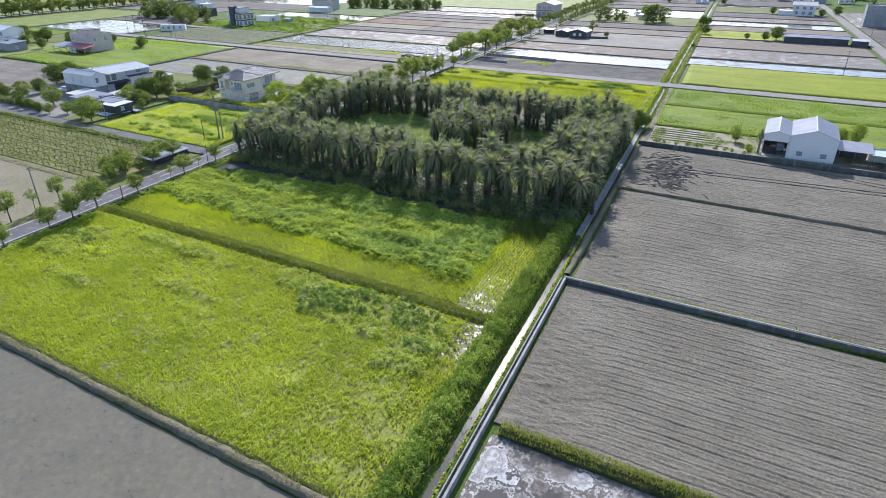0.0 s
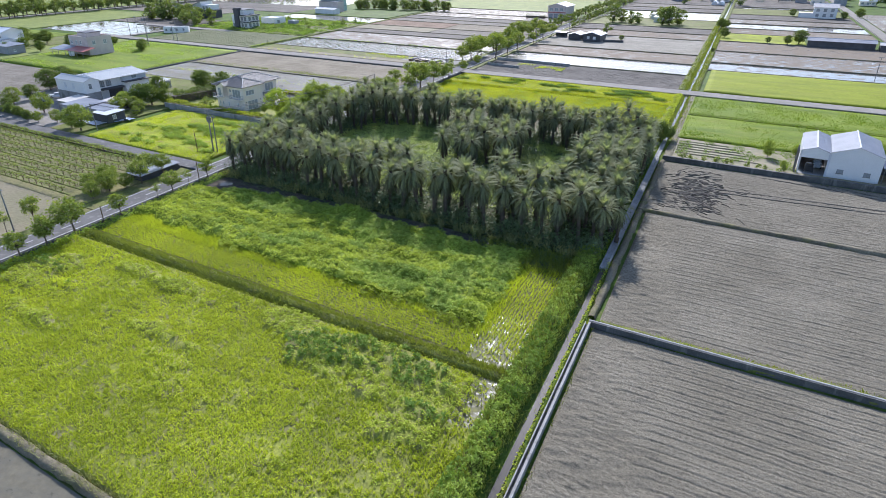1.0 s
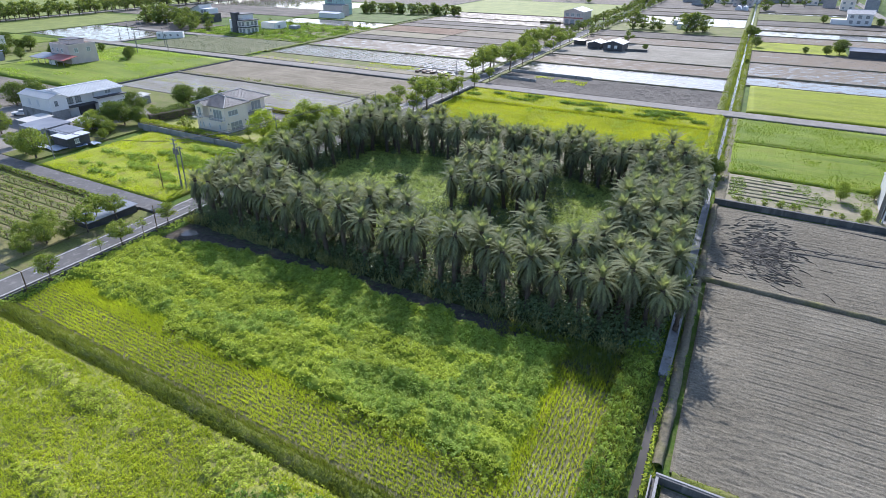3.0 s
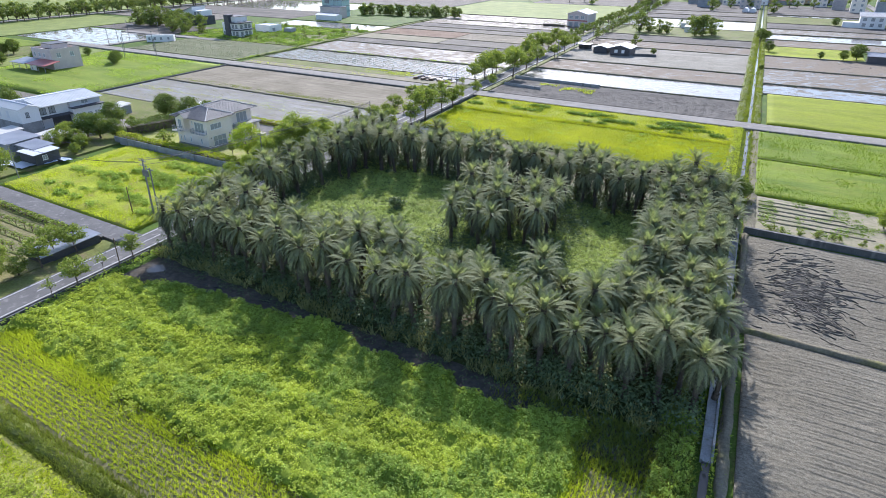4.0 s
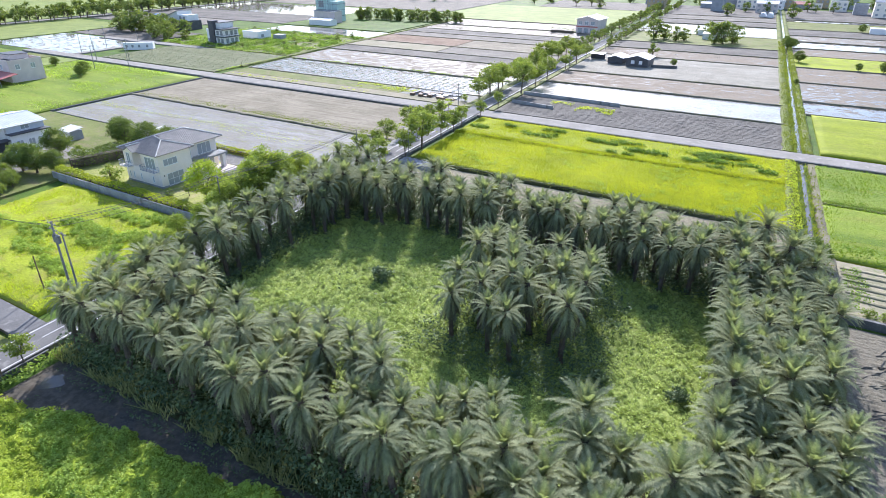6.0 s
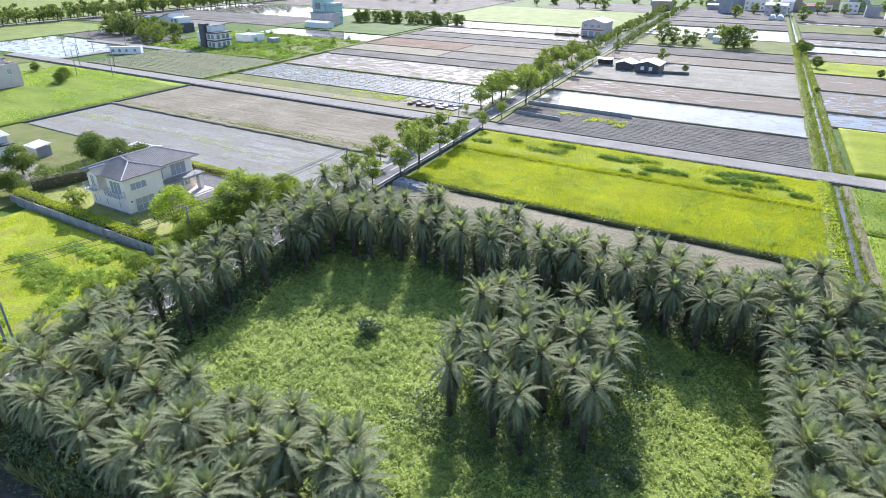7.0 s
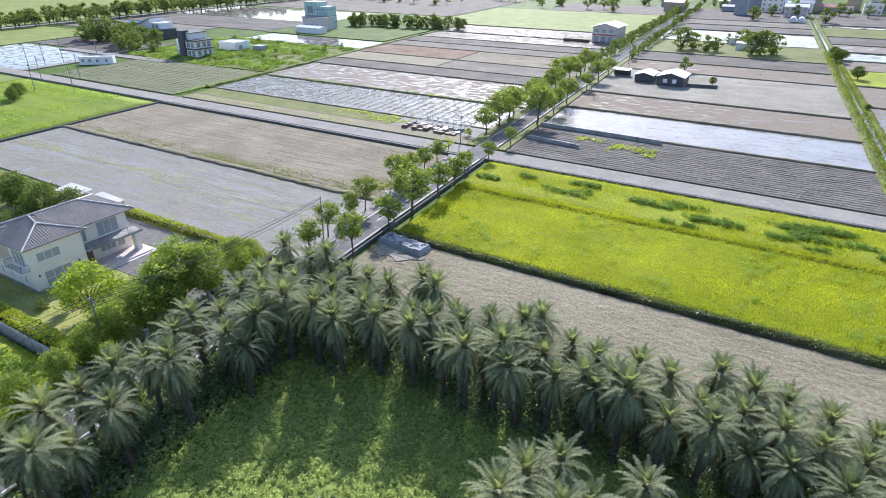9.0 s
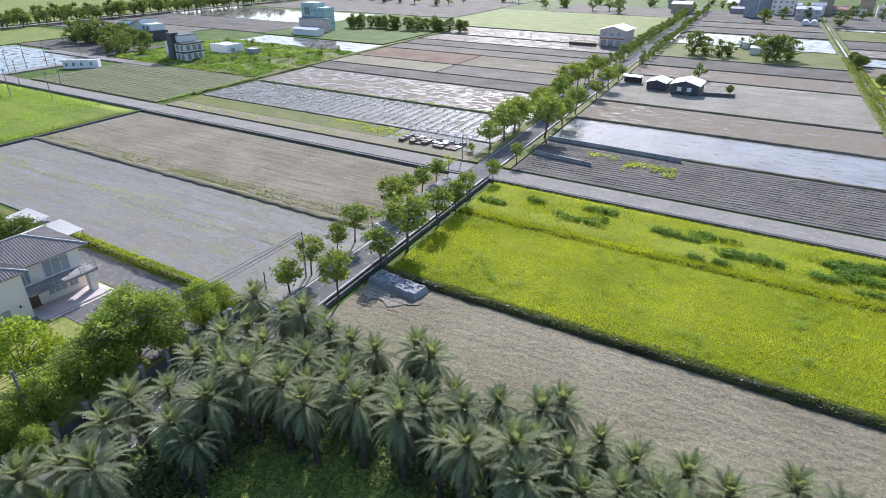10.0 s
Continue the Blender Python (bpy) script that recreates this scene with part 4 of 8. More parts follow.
# ---- palms ----
def frond_arrays(length, rise, droop, count, seed, width=0.16, leaf=0.62, fold=0.55):
    """One pinnate frond that starts at the origin and grows along x: rachis strip and leaflets as triangles."""
    r = np.random.default_rng(seed)
    s = np.linspace(0, 1, 14)
    e = np.radians(rise - droop * s ** 1.25)
    step = length / 13
    x = np.concatenate([[0], np.cumsum(np.cos(e[:-1]) * step)])
    z = np.concatenate([[0], np.cumsum(np.sin(e[:-1]) * step)])
    verts, tris = [], []
    w = 0.05 * (1 - 0.8 * s)
    for side in (-1, 1):
        verts += [(x[i], side * w[i], z[i]) for i in range(14)]
    for i in range(13):
        tris += [(i, i + 1, 15 + i), (i, 15 + i, 14 + i)]
    t = np.repeat(np.linspace(0.13, 0.99, count), 2)
    sd = np.tile([-1.0, 1.0], count)
    t = np.clip(t + r.normal(0, 0.006, len(t)), 0, 1)
    bx, bz, be = np.interp(t, s, x), np.interp(t, s, z), np.interp(t, s, e)
    ln = leaf * (0.45 + 0.75 * np.sin(np.pi * np.clip(t * 0.86 + 0.12, 0, 1))) * r.uniform(0.8, 1.12, len(t))
    fw = 0.45 + 0.75 * t ** 2
    tx, tz = np.cos(be), np.sin(be)
    nx, nz = -np.sin(be), np.cos(be)
    lift = fold * r.uniform(0.5, 1.3, len(t))
    dx, dy, dz = tx * fw + nx * lift, sd * 1.0, tz * fw + nz * lift - 0.22
    q = np.sqrt(dx * dx + dy * dy + dz * dz)
    base = np.stack([bx, sd * 0.02, bz], -1)
    tip = base + np.stack([dx / q, dy / q, dz / q - 0.18], -1) * ln[:, None]
    h = width * (0.5 + 0.6 * np.sin(np.pi * t))
    a = base - np.stack([tx * h / 2, 0 * h, tz * h / 2], -1)
    b = base + np.stack([tx * h / 2, 0 * h, tz * h / 2], -1)
    n = len(verts)
    k = len(t)
    verts = np.concatenate([np.array(verts), np.stack([a, b, tip], 1).reshape(-1, 3)])
    tris = np.concatenate([np.array(tris), n + np.arange(3 * k).reshape(k, 3)])
    return verts, tris


# rise, droop, length of the fronds from the young spear at the heart to the old ones that hang
FROND_FORMS = [(78, 30, 2.15), (64, 44, 2.75), (46, 60, 3.2), (28, 76, 3.4), (5, 82, 3.4), (-24, 62, 3.3), (-54, 30, 3.3)]
FROND_DATA = [frond_arrays(ln, ri, dr, 24, 100 + i, leaf=0.4, width=0.122) for i, (ri, dr, ln) in enumerate(FROND_FORMS)]
FROND_MESH = [mesh_of("frond", v, t, FROND_YOUNG if i == 0 else FROND) for i, (v, t) in enumerate(FROND_DATA)]
DEAD_DATA = frond_arrays(3.0, -50, 38, 14, 190, width=0.2, leaf=0.5, fold=-0.1)


def crown_plan(seed, n=54):
    """Form, azimuth, tilt and size of each frond of a crown."""
    r = np.random.default_rng(seed)
    plan = []
    for i in range(n):
        form = min(6, int(7 * (i / n) ** 0.85))
        plan.append((form, math.degrees(i * 2.39996) + r.uniform(-14, 14), r.uniform(-9, 9), r.uniform(0.69, 0.92), 0.3 - 0.9 * i / n))
    return plan


def frond_pose(form, az, tilt, size, dz, top):
    return Matrix.Translation((0, 0, top + dz)) @ pose(0, 0, 0, 0, 0, az) @ pose(0.12, 0, 0, 0, tilt, 0) @ Matrix.Scale(size, 4)


def joined(items):
    vs, ts, n = [], [], 0
    for v, t, m in items:
        a = np.array(m)
        vs.append(v @ a[:3, :3].T + a[:3, 3])
        ts.append(t + n)
        n += len(v)
    return np.concatenate(vs), np.concatenate(ts)


def palm_trunk(top, seed):
    """A ringed, slightly bent trunk with the stubs of cut leaf bases."""
    r = np.random.default_rng(seed)
    g = Geo()
    rings = np.linspace(-0.1, top + 0.25, 9)
    bend = r.uniform(-0.12, 0.12, 2)
    pts = [Vector((bend[0] * (z / top) * (1 - z / top) * 4, bend[1] * (z / top) * (1 - z / top) * 4, z)) for z in rings]
    for i in range(8):
        rad = 0.27 if i > 0 else 0.36
        g.tube(pts[i], pts[i + 1], rad * (1.0 if i else 1.15), rad * 1.16, 8, False)
    for i in range(40):
        z = r.uniform(0.8, top)
        a = i * 2.39996
        c = Vector((0.3 * math.cos(a), 0.3 * math.sin(a), z))
        g.tube(c, c + Vector((0.16 * math.cos(a), 0.16 * math.sin(a), 0.2)), 0.07, 0.03, 4, False)
    return g


PALM_TOPS = (7.4, 7.8, 7.0, 8.1)
PALM_KINDS = []
for i, top in enumerate(PALM_TOPS):
    plan = crown_plan(300 + i)
    full = crown_plan(320 + i, 70)
    green = joined([(*FROND_DATA[f], frond_pose(f, az, ti, sz, dz, top)) for f, az, ti, sz, dz in full if f > 0])
    young = joined([(*FROND_DATA[0], frond_pose(f, az, ti, sz, dz, top)) for f, az, ti, sz, dz in full if f == 0])
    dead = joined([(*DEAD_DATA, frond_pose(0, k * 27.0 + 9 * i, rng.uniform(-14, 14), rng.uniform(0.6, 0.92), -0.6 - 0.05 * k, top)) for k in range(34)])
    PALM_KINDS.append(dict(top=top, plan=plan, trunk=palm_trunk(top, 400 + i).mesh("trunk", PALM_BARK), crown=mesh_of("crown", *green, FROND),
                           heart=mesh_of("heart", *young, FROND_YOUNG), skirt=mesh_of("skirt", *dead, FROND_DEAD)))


def make_palm(kind, split):
    k = PALM_KINDS[kind]
    ob = thing("palm_tree", Matrix(), "feathery grey-green palm with drooping fronds and a shaggy trunk", "palm tree", "palms of the grove")
    part("trunk", k["trunk"], None, ob)
    if split:
        for f, az, ti, sz, dz in k["plan"]:
            part("frond", FROND_MESH[f], None, ob, "bright young frond" if f == 0 else "", frond_pose(f, az, ti, sz, dz, k["top"]))
    else:
        part("crown", k["crown"], None, ob)
        part("heart", k["heart"], None, ob, "bright young fronds")
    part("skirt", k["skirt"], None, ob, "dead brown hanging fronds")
    return ob


# the planting: bands of rows round a clearing, and a block standing in it
spots = []
for row, v in enumerate((87.6, 90.7, 93.8, 96.6)):
    for u in np.arange(-92.6, -18.6, 3.05):
        east = 1.6 * np.clip((u + 36) / 10, 0, 1)
        if row == 3 and (u > -34 or rng.random() < 0.35):
            continue
        spots.append((u + (1.5 if row % 2 else 0), v + east + rng.normal(0, 0.35), row < 1))
for u in (-28.0, -25.2, -22.4, -19.6):
    for v in np.arange(98.0, 142, 3.1):
        spots.append((u, v + rng.normal(0, 0.3), False))
for row, v in enumerate((133.9, 137.0, 140.2)):
    for u in np.arange(-94.4, -29.5, 3.05):
        spots.append((u + (1.5 if row % 2 else 0), v + rng.normal(0, 0.35), False))
for u in (-93.0, -89.0):
    for v in np.arange(99.6, 132, 3.1):
        if not (u > -90 and rng.random() < 0.25):
            spots.append((u, v, False))
# extra palms added to close a corner gap that let sun streak in
spots += [(-86.4, 131.2, False), (-83.2, 131.6, False), (-86.6, 128.0, False), (-79.8, 131.4, False), (-85.8, 124.6, False)]
# the clump in the clearing
for u, v in ((-58.8, 116.1), (-54.7, 115.1), (-58.7, 121.8), (-57.6, 126.6), (-55.0, 129.2), (-53.7, 121.4), (-52.6, 126.4), (-49.1, 130.0), (-46.0, 128.4), (-43.9, 125.2), (-44.0, 120.9),
             (-47.7, 122.0), (-52.0, 117.6), (-48.5, 117.6), (-52.2, 112.2), (-49.2, 111.2), (-44.3, 113.9), (-57.2, 111.4), (-50.6, 123.2), (-55.2, 124.6), (-48.4, 126.0), (-55.6, 118.6), (-46.2, 124.0), (-45.8, 117.4)):
    spots.append((-37.3 + 0.941 * (u + 37.3), 72.0 + 0.941 * (v - 72.0), True))

SOURCE = {}
for u, v, split in spots:
    du, dv = rng.normal(0, 0.38, 2)
    kind, turn, size, lean = int(rng.integers(4)), rng.uniform(0, 360), rng.uniform(0.88, 1.12), rng.normal(0, 2.6, 2)
    m = Matrix.Translation(P(u + du, v + dv)) @ pose(0, 0, 0, lean[0], lean[1], turn) @ Matrix.Scale(size, 4)
    if (kind, split) in SOURCE:
        copy_thing(SOURCE[kind, split], m)
    else:
        SOURCE[kind, split] = make_palm(kind, split)
        SOURCE[kind, split].matrix_basis = m


# ---- grass, weeds and leaves as loose geometry ----
def leaf_quads(c, size, seed, flat=0.5, tall=1.0):
    """Pointed leaves (two triangles) with random turns about the points c."""
    r = np.random.default_rng(seed)
    n = len(c)
    a = r.uniform(0, 2 * np.pi, n)
    up = r.normal(0, 1, (n, 3))
    up[:, 2] = np.abs(up[:, 2]) + flat
    up /= np.linalg.norm(up, axis=1)[:, None]
    d = np.stack([np.cos(a), np.sin(a), r.uniform(-0.5, 0.3, n)], -1)
    d -= up * np.sum(d * up, 1)[:, None]
    d /= np.linalg.norm(d, axis=1)[:, None]
    s = np.cross(up, d)
    sz = (size * r.uniform(0.6, 1.35, n))[:, None]
    v = np.stack([c - d * sz * 0.5 * tall, c + s * sz * 0.3, c + d * sz * 0.6 * tall, c - s * sz * 0.3], 1)
    return v.reshape(-1, 3), np.arange(4 * n).reshape(n, 4)


def blades(c, height, width, seed, lean=0.35):
    """Upright grass blades, one tapering triangle each."""
    r = np.random.default_rng(seed)
    n = len(c)
    a = r.uniform(0, 2 * np.pi, n)
    w = (width * r.uniform(0.6, 1.3, n))[:, None]
    h = height * r.uniform(0.6, 1.3, n)
    s = np.stack([np.cos(a), np.sin(a), 0 * a], -1)
    tip = np.stack([r.normal(0, lean, n) * h, r.normal(0, lean, n) * h, h], -1)
    v = np.stack([c - s * w / 2, c + s * w / 2, c + tip], 1)
    return v.reshape(-1, 3), np.arange(3 * n).reshape(n, 3)


def scatter(u0, u1, v0, v1, per_m2, seed, keep=None):
    """Random places in a stretch of the plan; keep(u, v) gives the share that stays."""
    r = np.random.default_rng(seed)
    n = int((u1 - u0) * (v1 - v0) * per_m2)
    u, v = r.uniform(u0, u1, n), r.uniform(v0, v1, n)
    if keep is not None:
        k = r.random(n) < keep(u, v)
        u, v = u[k], v[k]
    return u, v


def stuff(name, label, category, arrays, material):
    return tagged(new(name, mesh_of(name, *arrays, material)), label, category, "", "stuff")


def tufts(u, v, z, leaves, spread, height, seed):
    """Points of the leaves of small dome-shaped plants standing at u, v, z."""
    r = np.random.default_rng(seed)
    n = len(u)
    size = np.repeat(r.uniform(0.6, 1.35, n), leaves)
    a, q = r.uniform(0, 2 * np.pi, n * leaves), r.uniform(0.05, 1, n * leaves)
    rad = spread * size * np.sqrt(1 - q * q * 0.9) * r.uniform(0.55, 1.0, n * leaves)
    return PA(np.repeat(u, leaves) + rad * np.cos(a), np.repeat(v, leaves) + rad * np.sin(a), np.repeat(z, leaves) + height * size * q)


def row_places(u0, u1, v0, v1, pitch, step, across, seed, keep=None):
    """Places of plants set out in rows; across: rows run along u, else along v."""
    r = np.random.default_rng(seed)
    if across:
        v, u = np.meshgrid(np.arange(v0, v1, pitch), np.arange(u0, u1, step), indexing="ij")
    else:
        u, v = np.meshgrid(np.arange(u0, u1, pitch), np.arange(v0, v1, step), indexing="ij")
    u, v = u.ravel() + r.normal(0, 0.045, u.size), v.ravel() + r.normal(0, 0.045, v.size)
    k = r.random(u.size) < (0.9 if keep is None else keep(u, v))
    return u[k], v[k]


# weedy field nearest the first view
thin = lambda u, v: np.where((u > -24) & (v > 46.8), 0.35, 1) * np.clip(0.5 + 1.4 * np.maximum.reduce([(-30 - u) / 9, (v - 39) / 6, grid_noise(u * 0.4, v, 1.6, 207) - 0.4]), 0.14, 1)
u, v = row_places(-94.8, -20.8, 26.2, 54.0, 0.36, 0.2, False, 211, lambda u, v: (1 - 0.9 * weeds_one(u, v)) * thin(u, v) * np.clip(0.35 + grid_noise(u, v, 1.1, 206), 0, 1))
stuff("grass", "bright yellow-green grass covering the field", "grass", blades(np.repeat(PA(u, v, bed_one(u, v) - 0.05), 5, axis=0) + rng.normal(0, 0.05, (5 * len(u), 3)) * (1, 1, 0), 0.38, 0.1, 212, 0.5), BLADE)
u, v = scatter(-95, -20.6, 26, 54.2, 3.2, 205, lambda u, v: (1 - 0.8 * weeds_one(u, v)) * thin(u, v) * np.clip(1.6 * grid_noise(u, v, 3.2, 206) - 0.2, 0, 1))
stuff("weeds", "fine lime-green weeds among the grass", "weeds", leaf_quads(tufts(u, v, bed_one(u, v), 12, 0.28, 0.3, 208), 0.18, 209, 1.2), WEED_LIME)
u, v = scatter(-95, -20.6, 26.5, 54.2, 5.5, 213, lambda u, v: weeds_one(u, v))
k = np.random.default_rng(214).random(len(u)) < 0.9 * rank_stands(u, v)
stuff("weeds", "mounds of bushy lime-green weeds in the grass", "weeds", leaf_quads(tufts(u[~k], v[~k], bed_one(u[~k], v[~k]), 15, 0.3, 0.3, 215), 0.19, 216, 1.3), WEED)
stuff("weeds", "darker broad-leaved weeds among the lime ones", "weeds", leaf_quads(tufts(u[k], v[k], bed_one(u[k], v[k]), 17, 0.3, 0.38, 217), 0.22, 218, 1.2), WEED_MID)
u, v = scatter(-95, -19.8, 25.0, 27.4, 45, 219, lambda u, v: clumps(1.5, 0.3, 217)(u, v) * np.clip((27.4 - v) / 1.6, 0, 1))
stuff("grass", "ragged dry grass at the water's edge", "grass", blades(PA(u, v, -0.02), 0.38, 0.1, 220, 0.6), BLADE_DRY)

# thin rice on the wet near strip and at the ditch end
u, v = row_places(-93.2, -27, 57.1, 64.6, 0.46, 0.17, True, 221)
stuff("rice_plants", "thin rows of yellow rice on wet mud", "rice", blades(np.repeat(PA(u, v, 0.0), 5, axis=0) + rng.normal(0, 0.05, (5 * len(u), 3)) * (1, 1, 0), 0.42, 0.09, 222, 0.45), BLADE)
u, v = row_places(-29.5, -20.8, 57.1, 79.5, 0.42, 0.17, False, 223, lambda u, v: 0.9 * np.clip(0.2 + 1.0 * grid_noise(u, v, 2.4, 224) + np.clip((v - 61) / 7, -0.2, 0.6), 0.12, 1))
stuff("rice_plants", "thin rows of yellow-green rice standing in water", "rice", blades(np.repeat(PA(u, v, -0.02), 4, axis=0) + rng.normal(0, 0.05, (4 * len(u), 3)) * (1, 1, 0), 0.45, 0.08, 225, 0.4), BLADE)
# the stand of weeds in front of the palms
u, v = scatter(-93.4, -24.8, 58.0, 83.6, 7.0, 226, lambda u, v: weeds_two(u, v) * np.clip(0.55 + grid_noise(u, v, 1.4, 227), 0, 1))
# green patches at random; the v term paints the palms' shadow with greener leaves
k = 0.65 * grid_noise(u * 0.5, v, 4.5, 229) + 0.35 * grid_noise(u * 0.6, v, 1.5, 230) + 0.34 * np.clip((v - 74.5) / 3, 0, 1) > 0.65
z = bed_two(u, v) - 0.3 * (1 - weeds_two(u, v)) * (v > 76)
stuff("weeds", "dense waist-high green weeds, also painting the palm shadow band", "weeds", leaf_quads(tufts(u[k], v[k], z[k], 16, 0.32, 0.34, 228), 0.2, 229, 1.3), WEED_GREEN)
stuff("weeds", "dense waist-high yellow-green weeds in the field", "weeds", leaf_quads(tufts(u[~k], v[~k], z[~k], 16, 0.32, 0.32, 230), 0.2, 231, 1.3), WEED)

u, v = scatter(-93.4, -26.5, 61.5, 78.0, 45, 350, lambda u, v: np.clip(1 - 1.3 * weeds_two(u, v), 0, 1))
stuff("grass", "yellow-green grass round the stand of weeds", "grass", blades(PA(u, v, 0.0), 0.42, 0.1, 351, 0.4), BLADE)

# clearing inside the grove
edge_in = lambda u, v: np.clip(np.minimum.reduce([u + 91.5, -25.5 - u, v - 94, 136 - v]) / 3.5 + 0.4 * grid_noise(u, v, 2.5, 235) - 0.15, 0, 1)
u, v = scatter(-91.5, -25.5, 94, 136, 7.5, 231, lambda u, v: np.clip(0.4 + 0.8 * grid_noise(u, v, 1.2, 234), 0, 1) * edge_in(u, v))
stuff("weeds", "thick carpet of pale green weeds in the clearing", "weeds", leaf_quads(tufts(u, v, 0.05 + bed_clearing(u, v), 14, 0.28, 0.34, 232), 0.19, 233, 1.3), WEED_PALE)

puddle = [P(-90.6 + 0.7 * (1.5 + 0.5 * math.sin(2 * a + 1) + 0.25 * math.sin(5 * a)) * math.cos(a), 82.4 + 0.75 * (1.7 + 0.3 * math.cos(3 * a)) * math.sin(a)) for a in (2 * math.pi * i / 30 for i in range(30))]
tagged(new("puddle", Geo().prism([(q.x, q.y) for q in puddle], -0.6, -0.285).mesh("puddle", DITCH_WATER)), "shallow puddle mirroring the sky in dark mud", "puddle", "", "structure")

# growth under and round the palms
rim = lambda u, v: np.clip(np.maximum.reduce([(90.5 - v) / 3, (v - 141.5) / 3, (-91 - u) / 2, (u + 21) / 2]), 0, 1)
band = lambda u, v: np.clip(np.maximum.reduce([(97.5 - v) / 2, (v - 132.5) / 2, (-87.5 - u) / 2, (u + 28.5) / 2]), 0, 1)
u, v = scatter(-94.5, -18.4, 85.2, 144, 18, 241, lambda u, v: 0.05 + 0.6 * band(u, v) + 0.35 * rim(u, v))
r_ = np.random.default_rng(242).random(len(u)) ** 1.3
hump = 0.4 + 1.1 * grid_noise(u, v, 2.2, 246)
stuff("undergrowth", "dark leafy undergrowth beneath the palms with shade in its colour", "undergrowth", leaf_quads(PA(u, v, 0.05 + r_ * (1.0 + 0.9 * band(u, v) + 0.9 * rim(u, v)) * hump), 0.36, 243), WEED_DARK)
u, v = scatter(-94, -20, 83.2, 86.4, 14, 247, clumps(1.6, 0.3, 248))
stuff("weeds", "dark weeds on the mud before the grove", "weeds", leaf_quads(PA(u, v, -0.25 + 0.8 * np.random.default_rng(249).random(len(u))), 0.24, 250), WEED_DARK)
u, v = scatter(-94, -20.5, 78.0, 84.8, 3.2, 340, lambda u, v: np.maximum(0.3 * clumps(1.1, 0.62, 341)(u, v), np.clip((u + 38) / 7, 0, 1) * clumps(1.4, 0.3, 348)(u, v)))
stuff("weeds", "sparse weeds standing in the mud strip", "weeds", leaf_quads(tufts(u, v, np.full(len(u), -0.3), 9, 0.28, 0.4, 342), 0.17, 343, 0.9), WEED_DARK)
u, v = scatter(-40, -20.6, 78.2, 85.4, 60, 405, lambda u, v: np.clip((u + 39) / 8, 0, 1) * np.clip(0.3 + grid_noise(u, v, 1.8, 406), 0, 1))
stuff("grass", "rank grass on the mud at the ditch end", "grass", blades(PA(u, v, -0.3), 0.7, 0.13, 407, 0.45), BLADE_BANK)
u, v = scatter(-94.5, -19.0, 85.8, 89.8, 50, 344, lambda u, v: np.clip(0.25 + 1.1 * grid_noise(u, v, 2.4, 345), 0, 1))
stuff("undergrowth", "dense dark bushes along the foot of the grove with shade in their colour", "undergrowth", leaf_quads(PA(u, v, np.random.default_rng(346).random(len(u)) * (0.7 + 3.0 * grid_noise(u, v, 2.4, 345))), 0.3, 347, 0.4), WEED_DARK)
u, v = scatter(-94.5, -19, 84.7, 87.2, 42, 244, clumps(1.3, 0.45, 246))
stuff("reeds", "tall pale grass along the foot of the grove", "grass", blades(PA(u, v, -0.2), 1.35, 0.14, 245, 0.4), BLADE_DRY)

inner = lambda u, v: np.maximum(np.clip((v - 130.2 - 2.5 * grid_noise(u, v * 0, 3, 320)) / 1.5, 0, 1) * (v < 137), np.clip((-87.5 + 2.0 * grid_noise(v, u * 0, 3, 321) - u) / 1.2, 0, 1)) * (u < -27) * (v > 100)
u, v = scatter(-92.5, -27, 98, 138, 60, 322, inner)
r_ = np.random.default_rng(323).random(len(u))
stuff("undergrowth", "dark bushy undergrowth round the clearing with shade in its colour", "undergrowth", leaf_quads(PA(u, v, 0.1 + r_ * (0.7 + 2.2 * grid_noise(u, v, 2.0, 324))), 0.26, 325), WEED_DARK)

# added bushes that keep low sun from shining under the crowns
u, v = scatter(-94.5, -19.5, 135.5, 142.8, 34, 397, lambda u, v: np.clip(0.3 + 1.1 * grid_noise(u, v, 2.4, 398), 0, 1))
stuff("undergrowth", "dense dark bushes added between the palms and the dry soil to block low sun", "undergrowth", leaf_quads(PA(u, v, np.random.default_rng(399).random(len(u)) * (1.2 + 3.2 * grid_noise(u, v, 2.4, 398))), 0.34, 400, 0.4), WEED_DARK)
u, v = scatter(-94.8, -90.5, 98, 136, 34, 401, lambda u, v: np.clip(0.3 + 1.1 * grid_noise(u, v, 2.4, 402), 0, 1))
stuff("undergrowth", "dense dark bushes added between the palms and the road to block low sun", "undergrowth", leaf_quads(PA(u, v, np.random.default_rng(403).random(len(u)) * (1.0 + 2.8 * grid_noise(u, v, 2.4, 402))), 0.34, 404, 0.4), WEED_DARK)

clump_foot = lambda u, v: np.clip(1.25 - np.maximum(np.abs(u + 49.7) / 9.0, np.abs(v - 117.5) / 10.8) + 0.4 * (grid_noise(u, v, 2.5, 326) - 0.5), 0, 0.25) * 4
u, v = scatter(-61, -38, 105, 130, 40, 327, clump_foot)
stuff("undergrowth", "dark bushy undergrowth beneath the palm clump with shade in its colour", "undergrowth", leaf_quads(PA(u, v, 0.3 + np.random.default_rng(328).random(len(u)) * (0.5 + 2.6 * grid_noise(u, v, 2.0, 329))), 0.26, 330), WEED_DARK)

